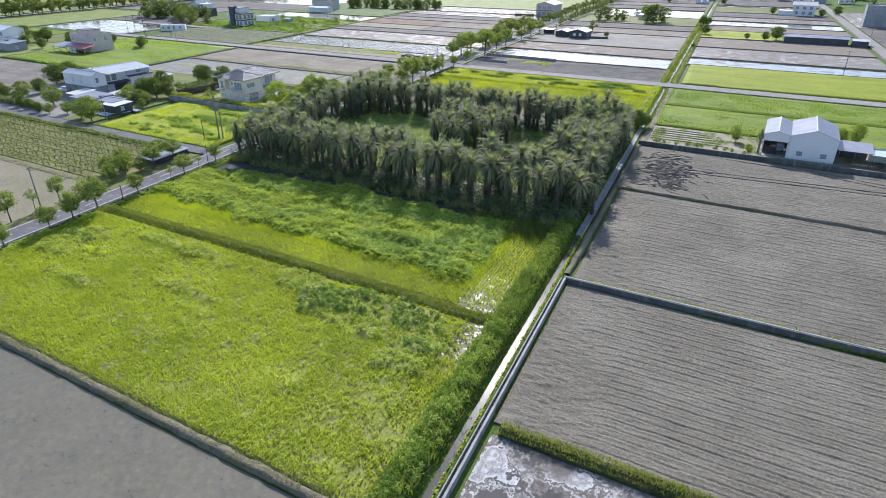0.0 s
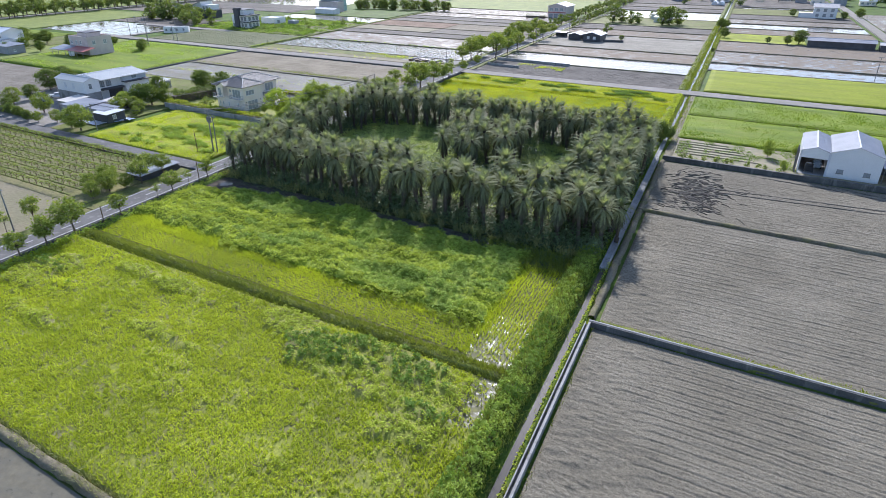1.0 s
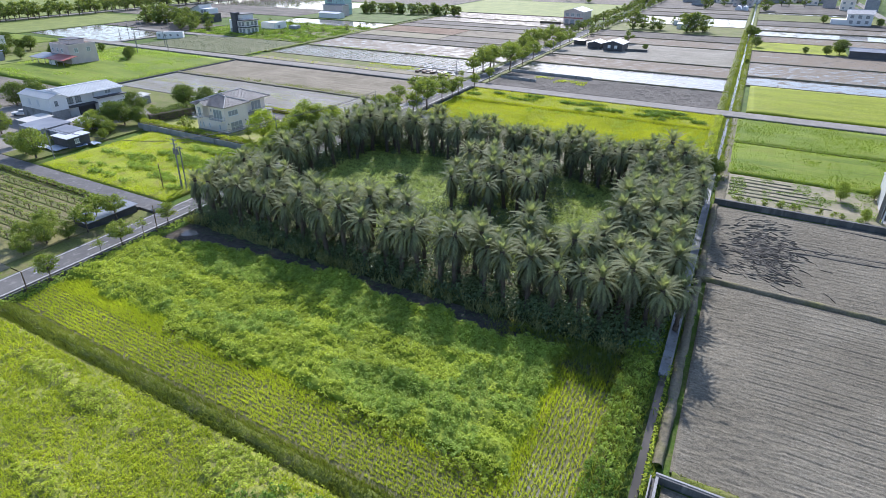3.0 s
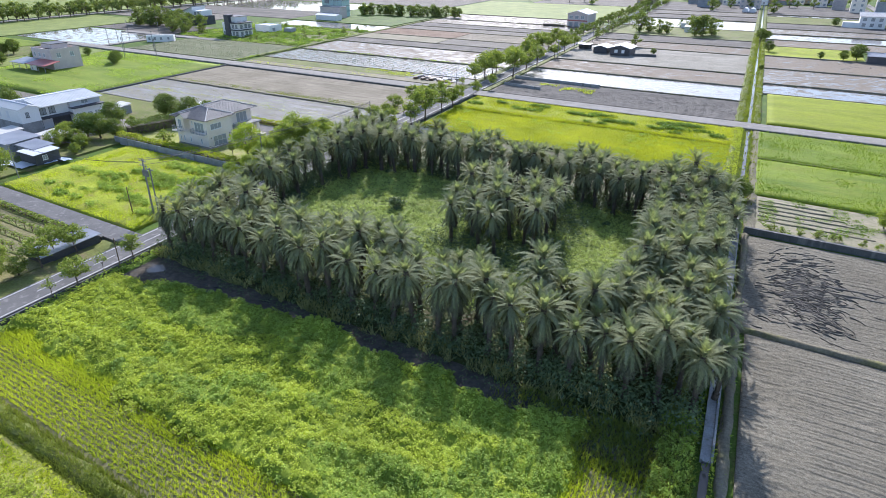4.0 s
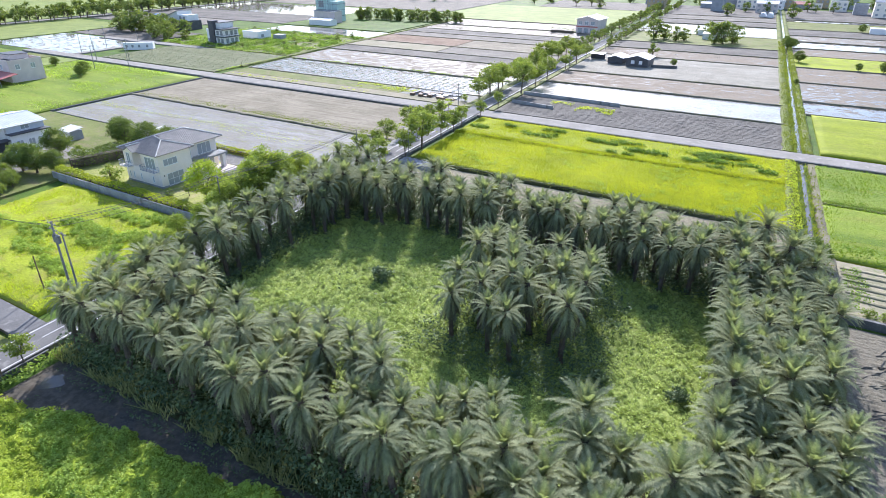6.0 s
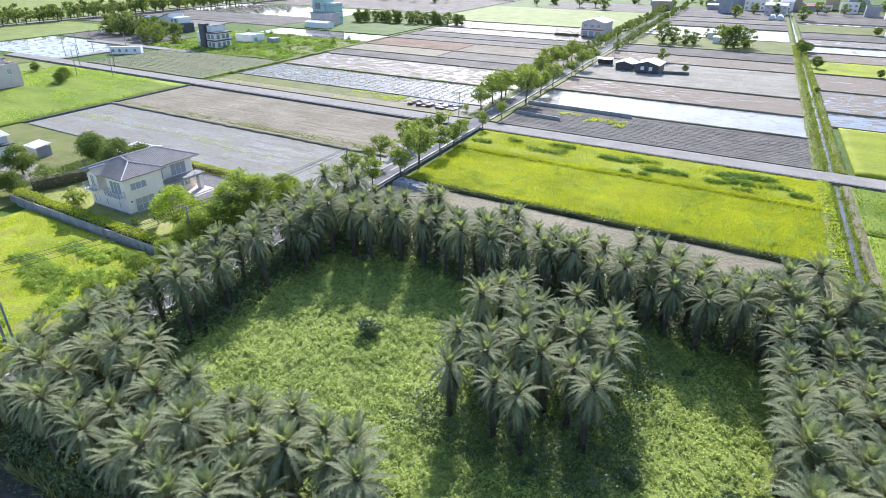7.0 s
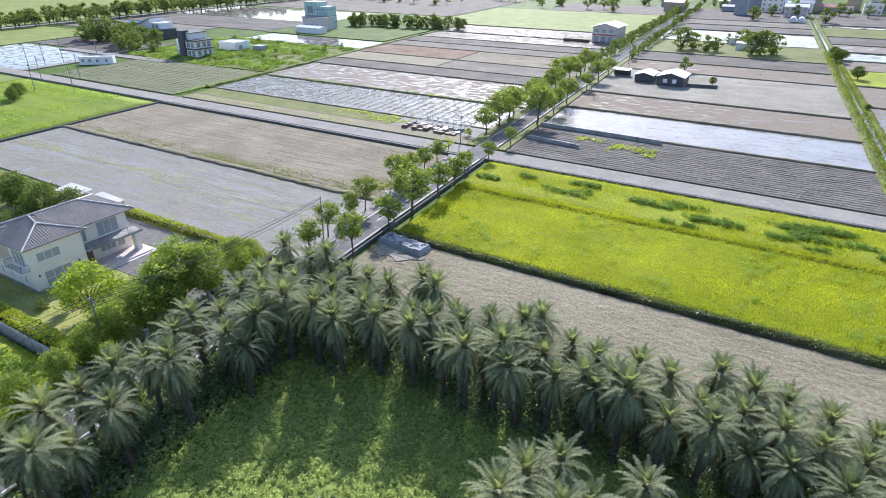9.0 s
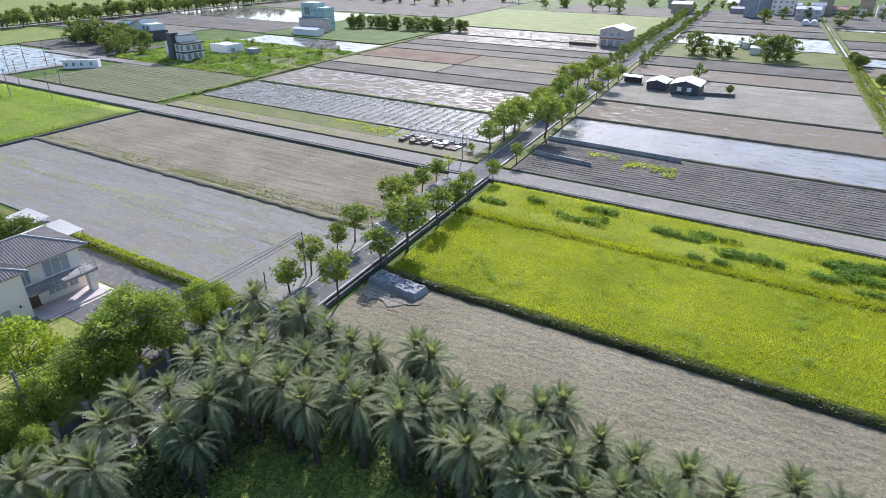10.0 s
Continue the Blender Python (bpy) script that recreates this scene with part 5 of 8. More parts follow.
# banks and verges
u, v = scatter(-18.9, -16.3, 20, 150, 16, 331, lambda u, v: np.where((u > -18.15) & (u < -16.95), 0.05, 1.0) * np.where(v > 84, 0.4, 1.0))
stuff("grass", "rank grass crowding the ditch", "grass", blades(PA(u, v, -0.25), 0.5, 0.14, 332, 0.5), BLADE_BANK)
u, v = scatter(-20.6, -15.2, 150, 420, 14, 333, lambda u, v: np.where((u > -18.0) & (u < -17.1), 0.05, np.clip(0.2 + grid_noise(u, v, 4, 334), 0, 1)) * np.where((v > 204) & (v < 212), 0, 1) * np.where((u > -16.6) & (v < 204), 0.3, 1.0))
stuff("grass", "rank grass on the banks of the ditch", "grass", blades(PA(u, v, -0.05), 0.5, 0.3, 335, 0.5), BLADE_BANK)
u, v = scatter(-14.5, 9, 139.8, 156, 26, 336, lambda u, v: clumps(2.6, 0.5, 337)(u, v))
stuff("weeds", "patches of low weeds on the sandy ground", "weeds", leaf_quads(PA(u, v, 0.06 + 0.3 * np.random.default_rng(338).random(len(u))), 0.25, 339, 0.8), WEED_MID)
bank = lambda u, v: 0.15 + np.clip(1 - np.abs(u + 20.0) / 1.9, 0, 1) * (0.35 + 0.75 * grid_noise(u, v, 1.5, 250))
u, v = scatter(-21.8, -18.8, 24, 88, 7, 251)
k = grid_noise(u, v, 2.4, 252) > 0.33
stuff("weeds", "lush green weeds on the ditch bank", "weeds", leaf_quads(tufts(u[k], v[k], bank(u[k], v[k]), 18, 0.36, 0.6, 253), 0.22, 254, 0.7), WEED_GREEN)
stuff("weeds", "rank dark weeds on the ditch bank", "weeds", leaf_quads(tufts(u[~k], v[~k], bank(u[~k], v[~k]), 18, 0.36, 0.6, 255), 0.22, 256, 0.7), WEED_MID)
u, v = scatter(-21.8, -18.5, 24, 88, 22, 352)
stuff("grass", "tall grass among the weeds of the ditch bank", "grass", blades(PA(u, v, bank(u, v)), 0.8, 0.11, 353, 0.45), BLADE_BANK)
u, v = scatter(-17.2, -16.85, 20, 86, 40, 254)
stuff("weeds", "weeds growing between ditch and wall", "weeds", leaf_quads(PA(u, v, 0.0 + 0.3 * np.random.default_rng(255).random(len(u))), 0.26, 256), WEED)
u, v = scatter(-20.8, -18.8, 150, 204, 20, 257)
stuff("weeds", "green weeds on the ditch bank", "weeds", leaf_quads(PA(u, v, 0.1 + 0.5 * np.random.default_rng(258).random(len(u))), 0.35, 259), WEED)
u, v = scatter(-95.3, -93.3, 26, 86, 22, 260)
stuff("weeds", "weeds along the road verge", "weeds", leaf_quads(PA(u, v, 0.1 + 0.5 * np.random.default_rng(261).random(len(u))), 0.32, 262), WEED_GREEN)
u, v = scatter(-94.5, -20, 54.2, 56.7, 90, 263)
stuff("grass", "grass on the footpath bank", "grass", blades(PA(u, v, 0.28 - 0.3 * np.abs(v - 55.5)), 0.42, 0.1, 264, 0.5), BLADE_BANK)
u, v = scatter(-14.5, 90, 69.9, 70.8, 30, 265)
stuff("grass", "grass strip along the field wall", "grass", blades(PA(u, v + 0.016 * (u + 14), 0.05), 0.3, 0.1, 266), BLADE_BANK)
u, v = scatter(-14.5, 90, 38.8, 40.6, 70, 267)
stuff("grass", "grass on the bund", "grass", blades(PA(u, v + 0.016 * (u + 14), 0.1 + 0.25 * (np.abs(v - 39.7) < 0.5)), 0.35, 0.09, 268), BLADE_BANK)

u, v = scatter(-16.1, -15.3, 40.2, 69.2, 14, 301)
stuff("grass", "thin weeds between wall and ploughed field", "grass", blades(PA(u, v, -0.28), 0.35, 0.1, 302), BLADE_BANK)
u, v = scatter(-18.9, -15.6, 70, 150, 14, 303, lambda u, v: np.where((u > -18.2) & (u < -16.9), 0.03, np.where(u > -17, 0.18 * (grid_noise(u, v, 3.0, 309) > 0.5), 0.8)))
stuff("weeds", "weeds on the banks of the ditch beside the grove", "weeds", leaf_quads(PA(u, v, -0.25 + 0.5 * np.random.default_rng(304).random(len(u))), 0.3, 305, 0.8), WEED_MID)
u, v = scatter(-190, -112, 82.6, 84.2, 9, 306)
stuff("weeds", "rough weeds in the ditch beside the lane", "weeds", leaf_quads(PA(u, v, -0.2 + 0.5 * np.random.default_rng(307).random(len(u))), 0.36, 308, 0.8), WEED_DARK)

u, v = scatter(-279, -207.4, 138, 202.8, 3.5, 394, lambda u, v: np.clip(3.0 * grid_noise(u * 0.5, v, 6.0, 395) - 1.1, 0, 1))
stuff("rice_plants", "yellow-green streaks of rice in the field behind the factory", "rice", blades(PA(u, v, 0.05), 0.4, 0.4, 396, 0.7), WEED_GREEN)

# rice beyond the grove
u = np.tile(np.arange(-93.6, -19.8, 0.11), 43)
v = np.repeat(164.9 + 0.51 * np.arange(43), len(u) // 43)
u, v = np.repeat(u, 2) + rng.normal(0, 0.05, 2 * len(u)), np.repeat(v, 2) + rng.normal(0, 0.05, 2 * len(v))
stuff("rice_plants", "rows of ripening yellow-green rice", "rice", blades(PA(u, v, 0.06), 0.36, 0.12, 270, 0.12), BLADE_RICE)
rice_weeds = stands(((-90, 194, 2.5, 0.8), (-84, 198.4, 3.0, 0.8), (-75.5, 194.2, 4.5, 1.5), (-70.5, 199.6, 5.0, 1.3), (-71, 195.8, 2.6, 0.8), (-59, 196.4, 5.5, 1.4), (-53.5, 198.2, 3.6, 0.9), (-47.8, 194.0, 5.5, 1.9), (-55.4, 189.8, 1.4, 0.6), (-51.8, 190.0, 1.2, 0.5),
                     (-39.5, 192.6, 2.6, 0.9), (-36.0, 198.0, 4.5, 1.5), (-31.0, 199.0, 4.0, 1.1), (-34.6, 190.6, 2.0, 0.7), (-34, 194.6, 4.0, 1.2), (-27.4, 195.0, 3.0, 1.2), (-24.6, 192.0, 2.6, 0.9)), 271)
patch3 = lambda u, v: rice_weeds(u, v) * np.clip(3.4 * grid_noise(u * 0.3, v, 0.95, 278) - 0.25, 0, 1)
u, v = scatter(-93.6, -19.8, 188.8, 203.4, 34, 272)
stuff("rice_plants", "yellow-green rice beside the farm road", "rice", blades(PA(u, v, 0.15), 0.42, 0.11, 273, 0.3), BLADE_RICE)
u, v = scatter(-93, -19.8, 189, 203.2, 12, 274, patch3)
stuff("weeds", "dark weed streaks in the rice", "weeds", leaf_quads(tufts(u, v, np.full(len(u), 0.35), 15, 0.36, 0.55, 275), 0.24, 276, 0.9), WEED_MID)
u, v = scatter(-94, -19, 162.9, 164.7, 70, 280)
stuff("grass", "dry grass fringe on the bund", "grass", blades(PA(u, v, 0.35 - 0.4 * np.abs(v - 163.8)), 0.42, 0.1, 289, 0.5), BLADE_BANK)
u, v = scatter(-94, -19.8, 186.7, 188.9, 55, 290)
stuff("grass", "pale grass on the bund between the rice fields", "grass", blades(PA(u, v, 0.3 - 0.2 * np.abs(v - 187.7)), 0.45, 0.12, 299, 0.5), BLADE_RICE)
u, v = scatter(-92, -20, 165.5, 186, 0.55, 311)
u, v = np.repeat(u, 26) + rng.normal(0, 0.35, 26 * len(u)), np.repeat(v, 26) + rng.normal(0, 0.3, 26 * len(v))
k = clumps(6.0, 0.5, 312)(u, v) > 0.5
u, v = u[k], v[k]
stuff("weeds", "green weed tufts among the rice", "weeds", leaf_quads(PA(u, v, 0.35 + 0.25 * np.random.default_rng(313).random(len(u))), 0.2, 314, 0.9), WEED_GREEN)
u, v = scatter(-94, -19, 162.8, 164.4, 12, 277)
stuff("weeds", "rough growth on the bund edging the rice", "weeds", leaf_quads(PA(u, v, 0.2 + 0.5 * np.random.default_rng(278).random(len(u))), 0.32, 279), WEED_DARK)
u, v = scatter(-144.5, -104.6, 88.6, 116.6, 24, 281)
stuff("grass", "yellow-green grass in the field by the lane", "grass", blades(PA(u, v, 0.1), 0.38, 0.15, 282), BLADE)
lane_weeds = stands(((-136, 93.6, 3.5, 0.9), (-138, 101, 4.5, 1.3), (-130.5, 95.0, 4.0, 1.0), (-129, 101.6, 6.0, 1.6), (-127.5, 91.6, 4.5, 0.9), (-122, 98.4, 6.5, 1.7), (-117.5, 91.2, 3.5, 0.8), (-124, 106.6, 4.5, 1.6), (-117, 104.8, 6.0, 2.6), (-119.5, 112.0, 6.0, 1.6),
                     (-112.5, 108.6, 3.5, 2.2), (-113.5, 114.4, 5.0, 1.0), (-109.6, 101.6, 3.4, 2.0), (-114.5, 96.4, 5.0, 1.4), (-107.8, 93.4, 2.6, 2.0)), 283)
patch4 = lambda u, v: lane_weeds(u, v) * np.clip(3.0 * grid_noise(u * 0.45, v, 1.1, 284) - 0.35, 0, 1)
u, v = scatter(-144, -105, 89.2, 116.2, 9, 284, patch4)
stuff("weeds", "rows of dark green weeds in the field", "weeds", leaf_quads(tufts(u, v, 0.2 + 0.35 * grid_noise(u, v, 1.4, 287), 15, 0.36, 0.5, 285), 0.24, 286, 0.9), WEED_GREEN)
u, v = scatter(-204, -105, 175.0, 180.5, 24, 315, lambda u, v: np.clip((180.5 - v) / 5, 0, 1) ** 1.3 * (0.25 + 0.75 * clumps(4, 0.4, 316)(u * 0.4, v)))
stuff("grass", "yellow-green grass creeping in from the bund", "grass", blades(PA(u, v, -0.12), 0.16, 0.24, 317, 0.9), BLADE_BANK)
u, v = scatter(-15, 60, 156.6, 203, 12, 287)
stuff("grass", "green rice beyond the ditch", "rice", blades(PA(u, v, 0.15), 0.35, 0.13, 288), foliage("green_rice_blade", (0.16, 0.26, 0.02), (0.28, 0.38, 0.035), 0.4))


u, v = scatter(-15, 60, 157, 203, 3.0, 361, lambda u, v: clumps(5.0, 0.52, 362)(u * 0.35, v))
stuff("weeds", "darker green streaks in the rice beyond the ditch", "weeds", leaf_quads(PA(u, v, 0.3 + 0.3 * rng.random(len(u))), 0.34, 363, 1.0), WEED_MID)
u, v = row_places(-203.8, -105.2, 149.4, 172.6, 0.62, 0.16, True, 370, lambda u, v: np.clip(3.2 * grid_noise(u * 0.07, v, 1.0, 371) - 1.25, 0, 0.7) * np.clip(0.3 + grid_noise(u * 0.3, v, 2.2, 372), 0, 1))
stuff("seedling_rows", "thin broken lines of seedlings and straw in the water", "seedlings", leaf_quads(PA(u, v, -0.17 + 0.12 * np.random.default_rng(373).random(len(u))), 0.17, 374, 0.8), BLADE_DRY)
u, v = row_places(-203.8, -105.2, 157.6, 164.8, 0.62, 0.14, True, 375, lambda u, v: np.clip(3.0 * grid_noise(u * 0.06, v, 0.9, 376) - 1.3, 0, 0.9) * np.clip(1 - np.abs(v - 161.2) / 3.6, 0, 1))
stuff("seedling_rows", "yellow-green line of seedlings in the flooded paddy", "seedlings", leaf_quads(PA(u, v, -0.15 + 0.2 * np.random.default_rng(377).random(len(u))), 0.2, 378, 0.8), WEED)
u, v = row_places(-207.5, -104.6, 229.2, 252, 2.7, 0.14, False, 291)
u, v = np.repeat(u, 3) + rng.normal(0, 0.22, 3 * len(u)), np.repeat(v, 3)
stuff("seedling_rows", "straight rows of green seedlings in the water", "seedlings", leaf_quads(PA(u, v, -0.1 + 0.25 * np.random.default_rng(292).random(len(u))), 0.22, 293, 0.6), WEED_DARK)
u, v = row_places(-280.5, -211.5, 214, 255, 2.1, 0.2, True, 294)
u, v = np.repeat(u, 2), np.repeat(v, 2) + rng.normal(0, 0.25, 2 * len(v))
stuff("vegetable_rows", "fine rows of low green vegetables", "vegetables", leaf_quads(PA(u, v, 0.05 + 0.15 * np.random.default_rng(295).random(len(u))), 0.3, 296, 0.9), WEED_DARK)
for u0, u1, v0, v1, n, lab in ((-206, -140, 213.2, 216, 3, "yellow-green weeds on the verge"), (-150, -126, 220, 226, 8, "yellow-green weeds on the verge"), (-83, -75.5, 229, 232.5, 10, "patch of lime-green weeds on bare soil"), (-73.5, -63, 224, 230.3, 16, "patch of lime-green weeds on bare soil")):
    u, v = scatter(u0, u1, v0, v1, n, int(300 + v0), clumps(3, 0.42, int(v0)))
    stuff("weeds", lab, "weeds", leaf_quads(PA(u, v, 0.05 + 0.35 * np.random.default_rng(297).random(len(u))), 0.4, 298), WEED)


u, v = scatter(-299, -213, 257.5, 320.5, 1.6, 380, lambda u, v: np.clip(2.6 * grid_noise(u, v, 5.0, 381) - 0.9, 0, 1))
stuff("weeds", "rough green weeds round the far houses", "weeds", leaf_quads(tufts(u, v, np.full(len(u), 0.05), 6, 0.7, 0.8, 382), 0.6, 383, 0.8), WEED_MID)
u, v = scatter(-299, -213, 257.5, 320.5, 1.2, 384, lambda u, v: np.clip(2.6 * grid_noise(u, v, 6.0, 385) - 0.9, 0, 1))
stuff("weeds", "yellow-green weeds round the far houses", "weeds", leaf_quads(tufts(u, v, np.full(len(u), 0.05), 6, 0.7, 0.6, 386), 0.6, 387, 0.8), WEED_GREEN)
for a, b, c, d in ((-281, -211, 255.0, 256.8), (-211.4, -209.4, 214, 255), (-208, -105, 252.8, 254.2)):
    u, v = scatter(a, b, c, d, 8, int(390 - a), clumps(2.0, 0.36, 391))
    stuff("weeds", "ragged weeds on the bund between far fields", "weeds", leaf_quads(PA(u, v, 0.05 + 0.4 * np.random.default_rng(392).random(len(u))), 0.5, 393, 0.8), WEED_GREEN)


# ---- broad-leaved trees ----
def tree_meshes(height, crown_r, crown_h, seed, leaves=900, clump=0.6, leaf=0.3, trunk_r=0.14, material=LEAF, clear=0.35):
    """Trunk with limbs, and a crown of leaf clumps with gaps."""
    r = np.random.default_rng(seed)
    g = Geo()
    base = height - crown_h
    fork = Vector((r.normal(0, 0.1), r.normal(0, 0.1), max(0.5, base * 0.9)))
    g.tube((0, 0, -0.15), fork * 0.5, trunk_r * 1.25, trunk_r, 8)
    g.tube(fork * 0.5, fork, trunk_r, trunk_r * 0.8, 8)
    cs = []
    n = max(7, int(leaves / 42))
    for i in range(n):
        a, q = i * 2.39996 + r.uniform(-0.4, 0.4), r.uniform(-1, 1)
        rad = crown_r * math.sqrt(max(0.05, 1 - q * q)) * r.uniform(0.45, 1.02)
        cs.append((rad * math.cos(a), rad * math.sin(a), base + crown_h * (0.5 + 0.46 * q)))
    cs = np.array(cs)
    for i in range(0, n, max(1, n // 9)):
        end = Vector(cs[i])
        mid = fork.lerp(end, 0.5) + Vector((0, 0, 0.15 * crown_h))
        g.tube(fork, mid, trunk_r * 0.5, trunk_r * 0.32, 5)
        g.tube(mid, end, trunk_r * 0.32, trunk_r * 0.1, 5)
    per = int(leaves / n)
    c = np.repeat(cs, per, axis=0) + r.normal(0, 1, (n * per, 3)) * np.array([clump, clump, clump * 0.7]) * 0.62
    return g.mesh("trunk", BARK), mesh_of("crown", *leaf_quads(c, leaf, seed + 1, 0.3), material)


TREE_KINDS = {
    "street": [tree_meshes(4.6 + 0.5 * i, 1.5 + 0.12 * i, 2.8 + 0.2 * i, 500 + i, 1300, 0.55, 0.34, 0.11, LEAF) for i in range(3)],
    "street_light": [tree_meshes(5.6, 2.5, 3.2, 510, 1900, 0.6, 0.36, 0.14, LEAF)],
    "sapling": [tree_meshes(3.4, 1.0, 1.6, 515, 260, 0.4, 0.26, 0.06, LEAF_LIGHT), tree_meshes(3.8, 1.1, 1.7, 516, 300, 0.4, 0.26, 0.06, LEAF)],
    "round": [tree_meshes(5.5, 2.7, 4.6, 520 + i, 5600, 0.65, 0.27, 0.2, LEAF_DARK) for i in range(2)],
    "garden": [tree_meshes(6.4, 2.2, 5.5, 530 + i, 5200, 0.62, 0.27, 0.16, LEAF_GARDEN) for i in range(3)],
    "farm": [tree_meshes(5.6, 2.7, 4.6, 560 + i, 3600, 0.55, 0.3, 0.16, LEAF) for i in range(2)],
    "garden_light": [tree_meshes(6.2, 2.7, 5.0, 535, 4200, 0.6, 0.28, 0.16, LEAF_LIGHT)],
    "clearing_shrub": [tree_meshes(1.7, 1.0, 1.6, 552 + i, 900, 0.35, 0.24, 0.05, WEED_DARK) for i in range(2)],
    "far": [tree_meshes(6.0, 2.4, 5.0, 540 + i, 420, 0.85, 0.75, 0.2, LEAF_HAZE) for i in range(2)],
    "far_dark": [tree_meshes(7.0, 3.4, 6.4, 545 + i, 900, 1.0, 0.75, 0.25, LEAF_HAZE) for i in range(2)],
    "shrub": [tree_meshes(1.6, 0.9, 1.5, 550 + i, 520, 0.35, 0.22, 0.05, LEAF) for i in range(2)],
}


def tree(kind, u, v, label, size=1.0, category="tree", group="", z=0.0, name="tree"):
    k = int(rng.integers(len(TREE_KINDS[kind])))
    m = Matrix.Translation(P(u, v, z)) @ pose(0, 0, 0, rng.normal(0, 2), rng.normal(0, 2), rng.uniform(0, 360)) @ Matrix.Diagonal((size * rng.uniform(0.92, 1.1), size * rng.uniform(0.92, 1.1), size, 1))
    ob = thing(name, m, label, category, group)
    part("trunk", TREE_KINDS[kind][k][0], None, ob)
    part("crown", TREE_KINDS[kind][k][1], None, ob)
    return ob


def hedge(u0, v0, u1, v1, width, height, material, label, seed, per=55, z=0.0):
    """A clipped hedge: a dense woody core under a skin of leaves."""
    n = int(math.hypot(u1 - u0, v1 - v0) * (width + 2 * height) * per * 0.5)
    r = np.random.default_rng(seed)
    t, s, h = r.random(n), r.uniform(-0.5, 0.5, n), r.random(n)
    skin = r.random(n) < 0.5
    h = np.where(skin, 1.0 + r.normal(0, 0.07, n), h)
    s = np.where(skin, s, np.sign(s) * 0.5 + r.normal(0, 0.06, n))
    length = math.hypot(u1 - u0, v1 - v0)
    nu, nv = -(v1 - v0) / length, (u1 - u0) / length
    bumpy = 0.8 + 0.4 * grid_noise(t * length, s, 1.2, seed)
    c = PA(u0 + (u1 - u0) * t + nu * s * width, v0 + (v1 - v0) * t + nv * s * width, z + h * height * bumpy)
    ob = thing("hedge", Matrix(), label, "hedge")
    w = width * 0.25
    ring = [P(u0 - nu * w, v0 - nv * w), P(u1 - nu * w, v1 - nv * w), P(u1 + nu * w, v1 + nv * w), P(u0 + nu * w, v0 + nv * w)]
    part("core", Geo().prism([(p.x, p.y) for p in ring], z - 0.1, z + height * 0.6), BARK, ob)
    part("leaves", mesh_of("leaves", *leaf_quads(c, 0.3, seed + 1, 0.4), material), None, ob)
    return ob


# ---- buildings ----
def roof_face(poly, thick=0.12, pitch=0.33, rib=0.05, cover=True):
    """One slope of a roof: a slab with raised rows running down the slope."""
    pts = [Vector(p) for p in poly]
    n = Vector((0, 0, 0))
    for i in range(len(pts)):
        n += pts[i].cross(pts[(i + 1) % len(pts)])
    n.normalize()
    if n.z < 0:
        n.negate()
        pts.reverse()
    g, rows = Geo(), []
    k = len(pts)
    low = [p - n * thick for p in pts]
    g.add(pts + low, [tuple(range(k)), tuple(range(k, 2 * k))[::-1]] + [(i, k + i, k + (i + 1) % k, (i + 1) % k) for i in range(k)])
    down = Vector((n.x, n.y, 0))
    if down.length < 1e-4 or not pitch:
        return g, rows
    down = (Vector((0, 0, -1)) + n * n.z).normalized()
    side = down.cross(n).normalized()
    o = pts[0]
    ab = [((p - o).dot(side), (p - o).dot(down)) for p in pts]
    lo, hi = min(a for a, b in ab), max(a for a, b in ab)
    a = lo + pitch / 2
    while a < hi:
        cut = []
        for i in range(k):
            (a0, b0), (a1, b1) = ab[i], ab[(i + 1) % k]
            if (a0 - a) * (a1 - a) < 0:
                cut.append(b0 + (b1 - b0) * (a - a0) / (a1 - a0))
        if len(cut) >= 2:
            b0, b1 = min(cut), max(cut)
            w = pitch * 0.22
            ring = [o + side * (a + s * w) + down * b + n * h for b in (b0, b1) for s, h in ((-1, 0.0), (-0.5, rib), (0.5, rib), (1, 0.0))]
            rows.append(Geo().add(ring, [(0, 1, 5, 4), (1, 2, 6, 5), (2, 3, 7, 6), (4, 5, 6, 7)]))
        a += pitch
    return g, rows


def roof_part(poly, material, parent, thick=0.12, pitch=0.0, rib=0.05, name="roof", row="tile_strip"):
    """A roof slope as a part, its rows of tiles or seams as pieces of it."""
    g, rows = roof_face(poly, thick, pitch, rib)
    ob = part(name, g, material, parent)
    for r in rows:
        part(row, r, material, ob)
    return ob


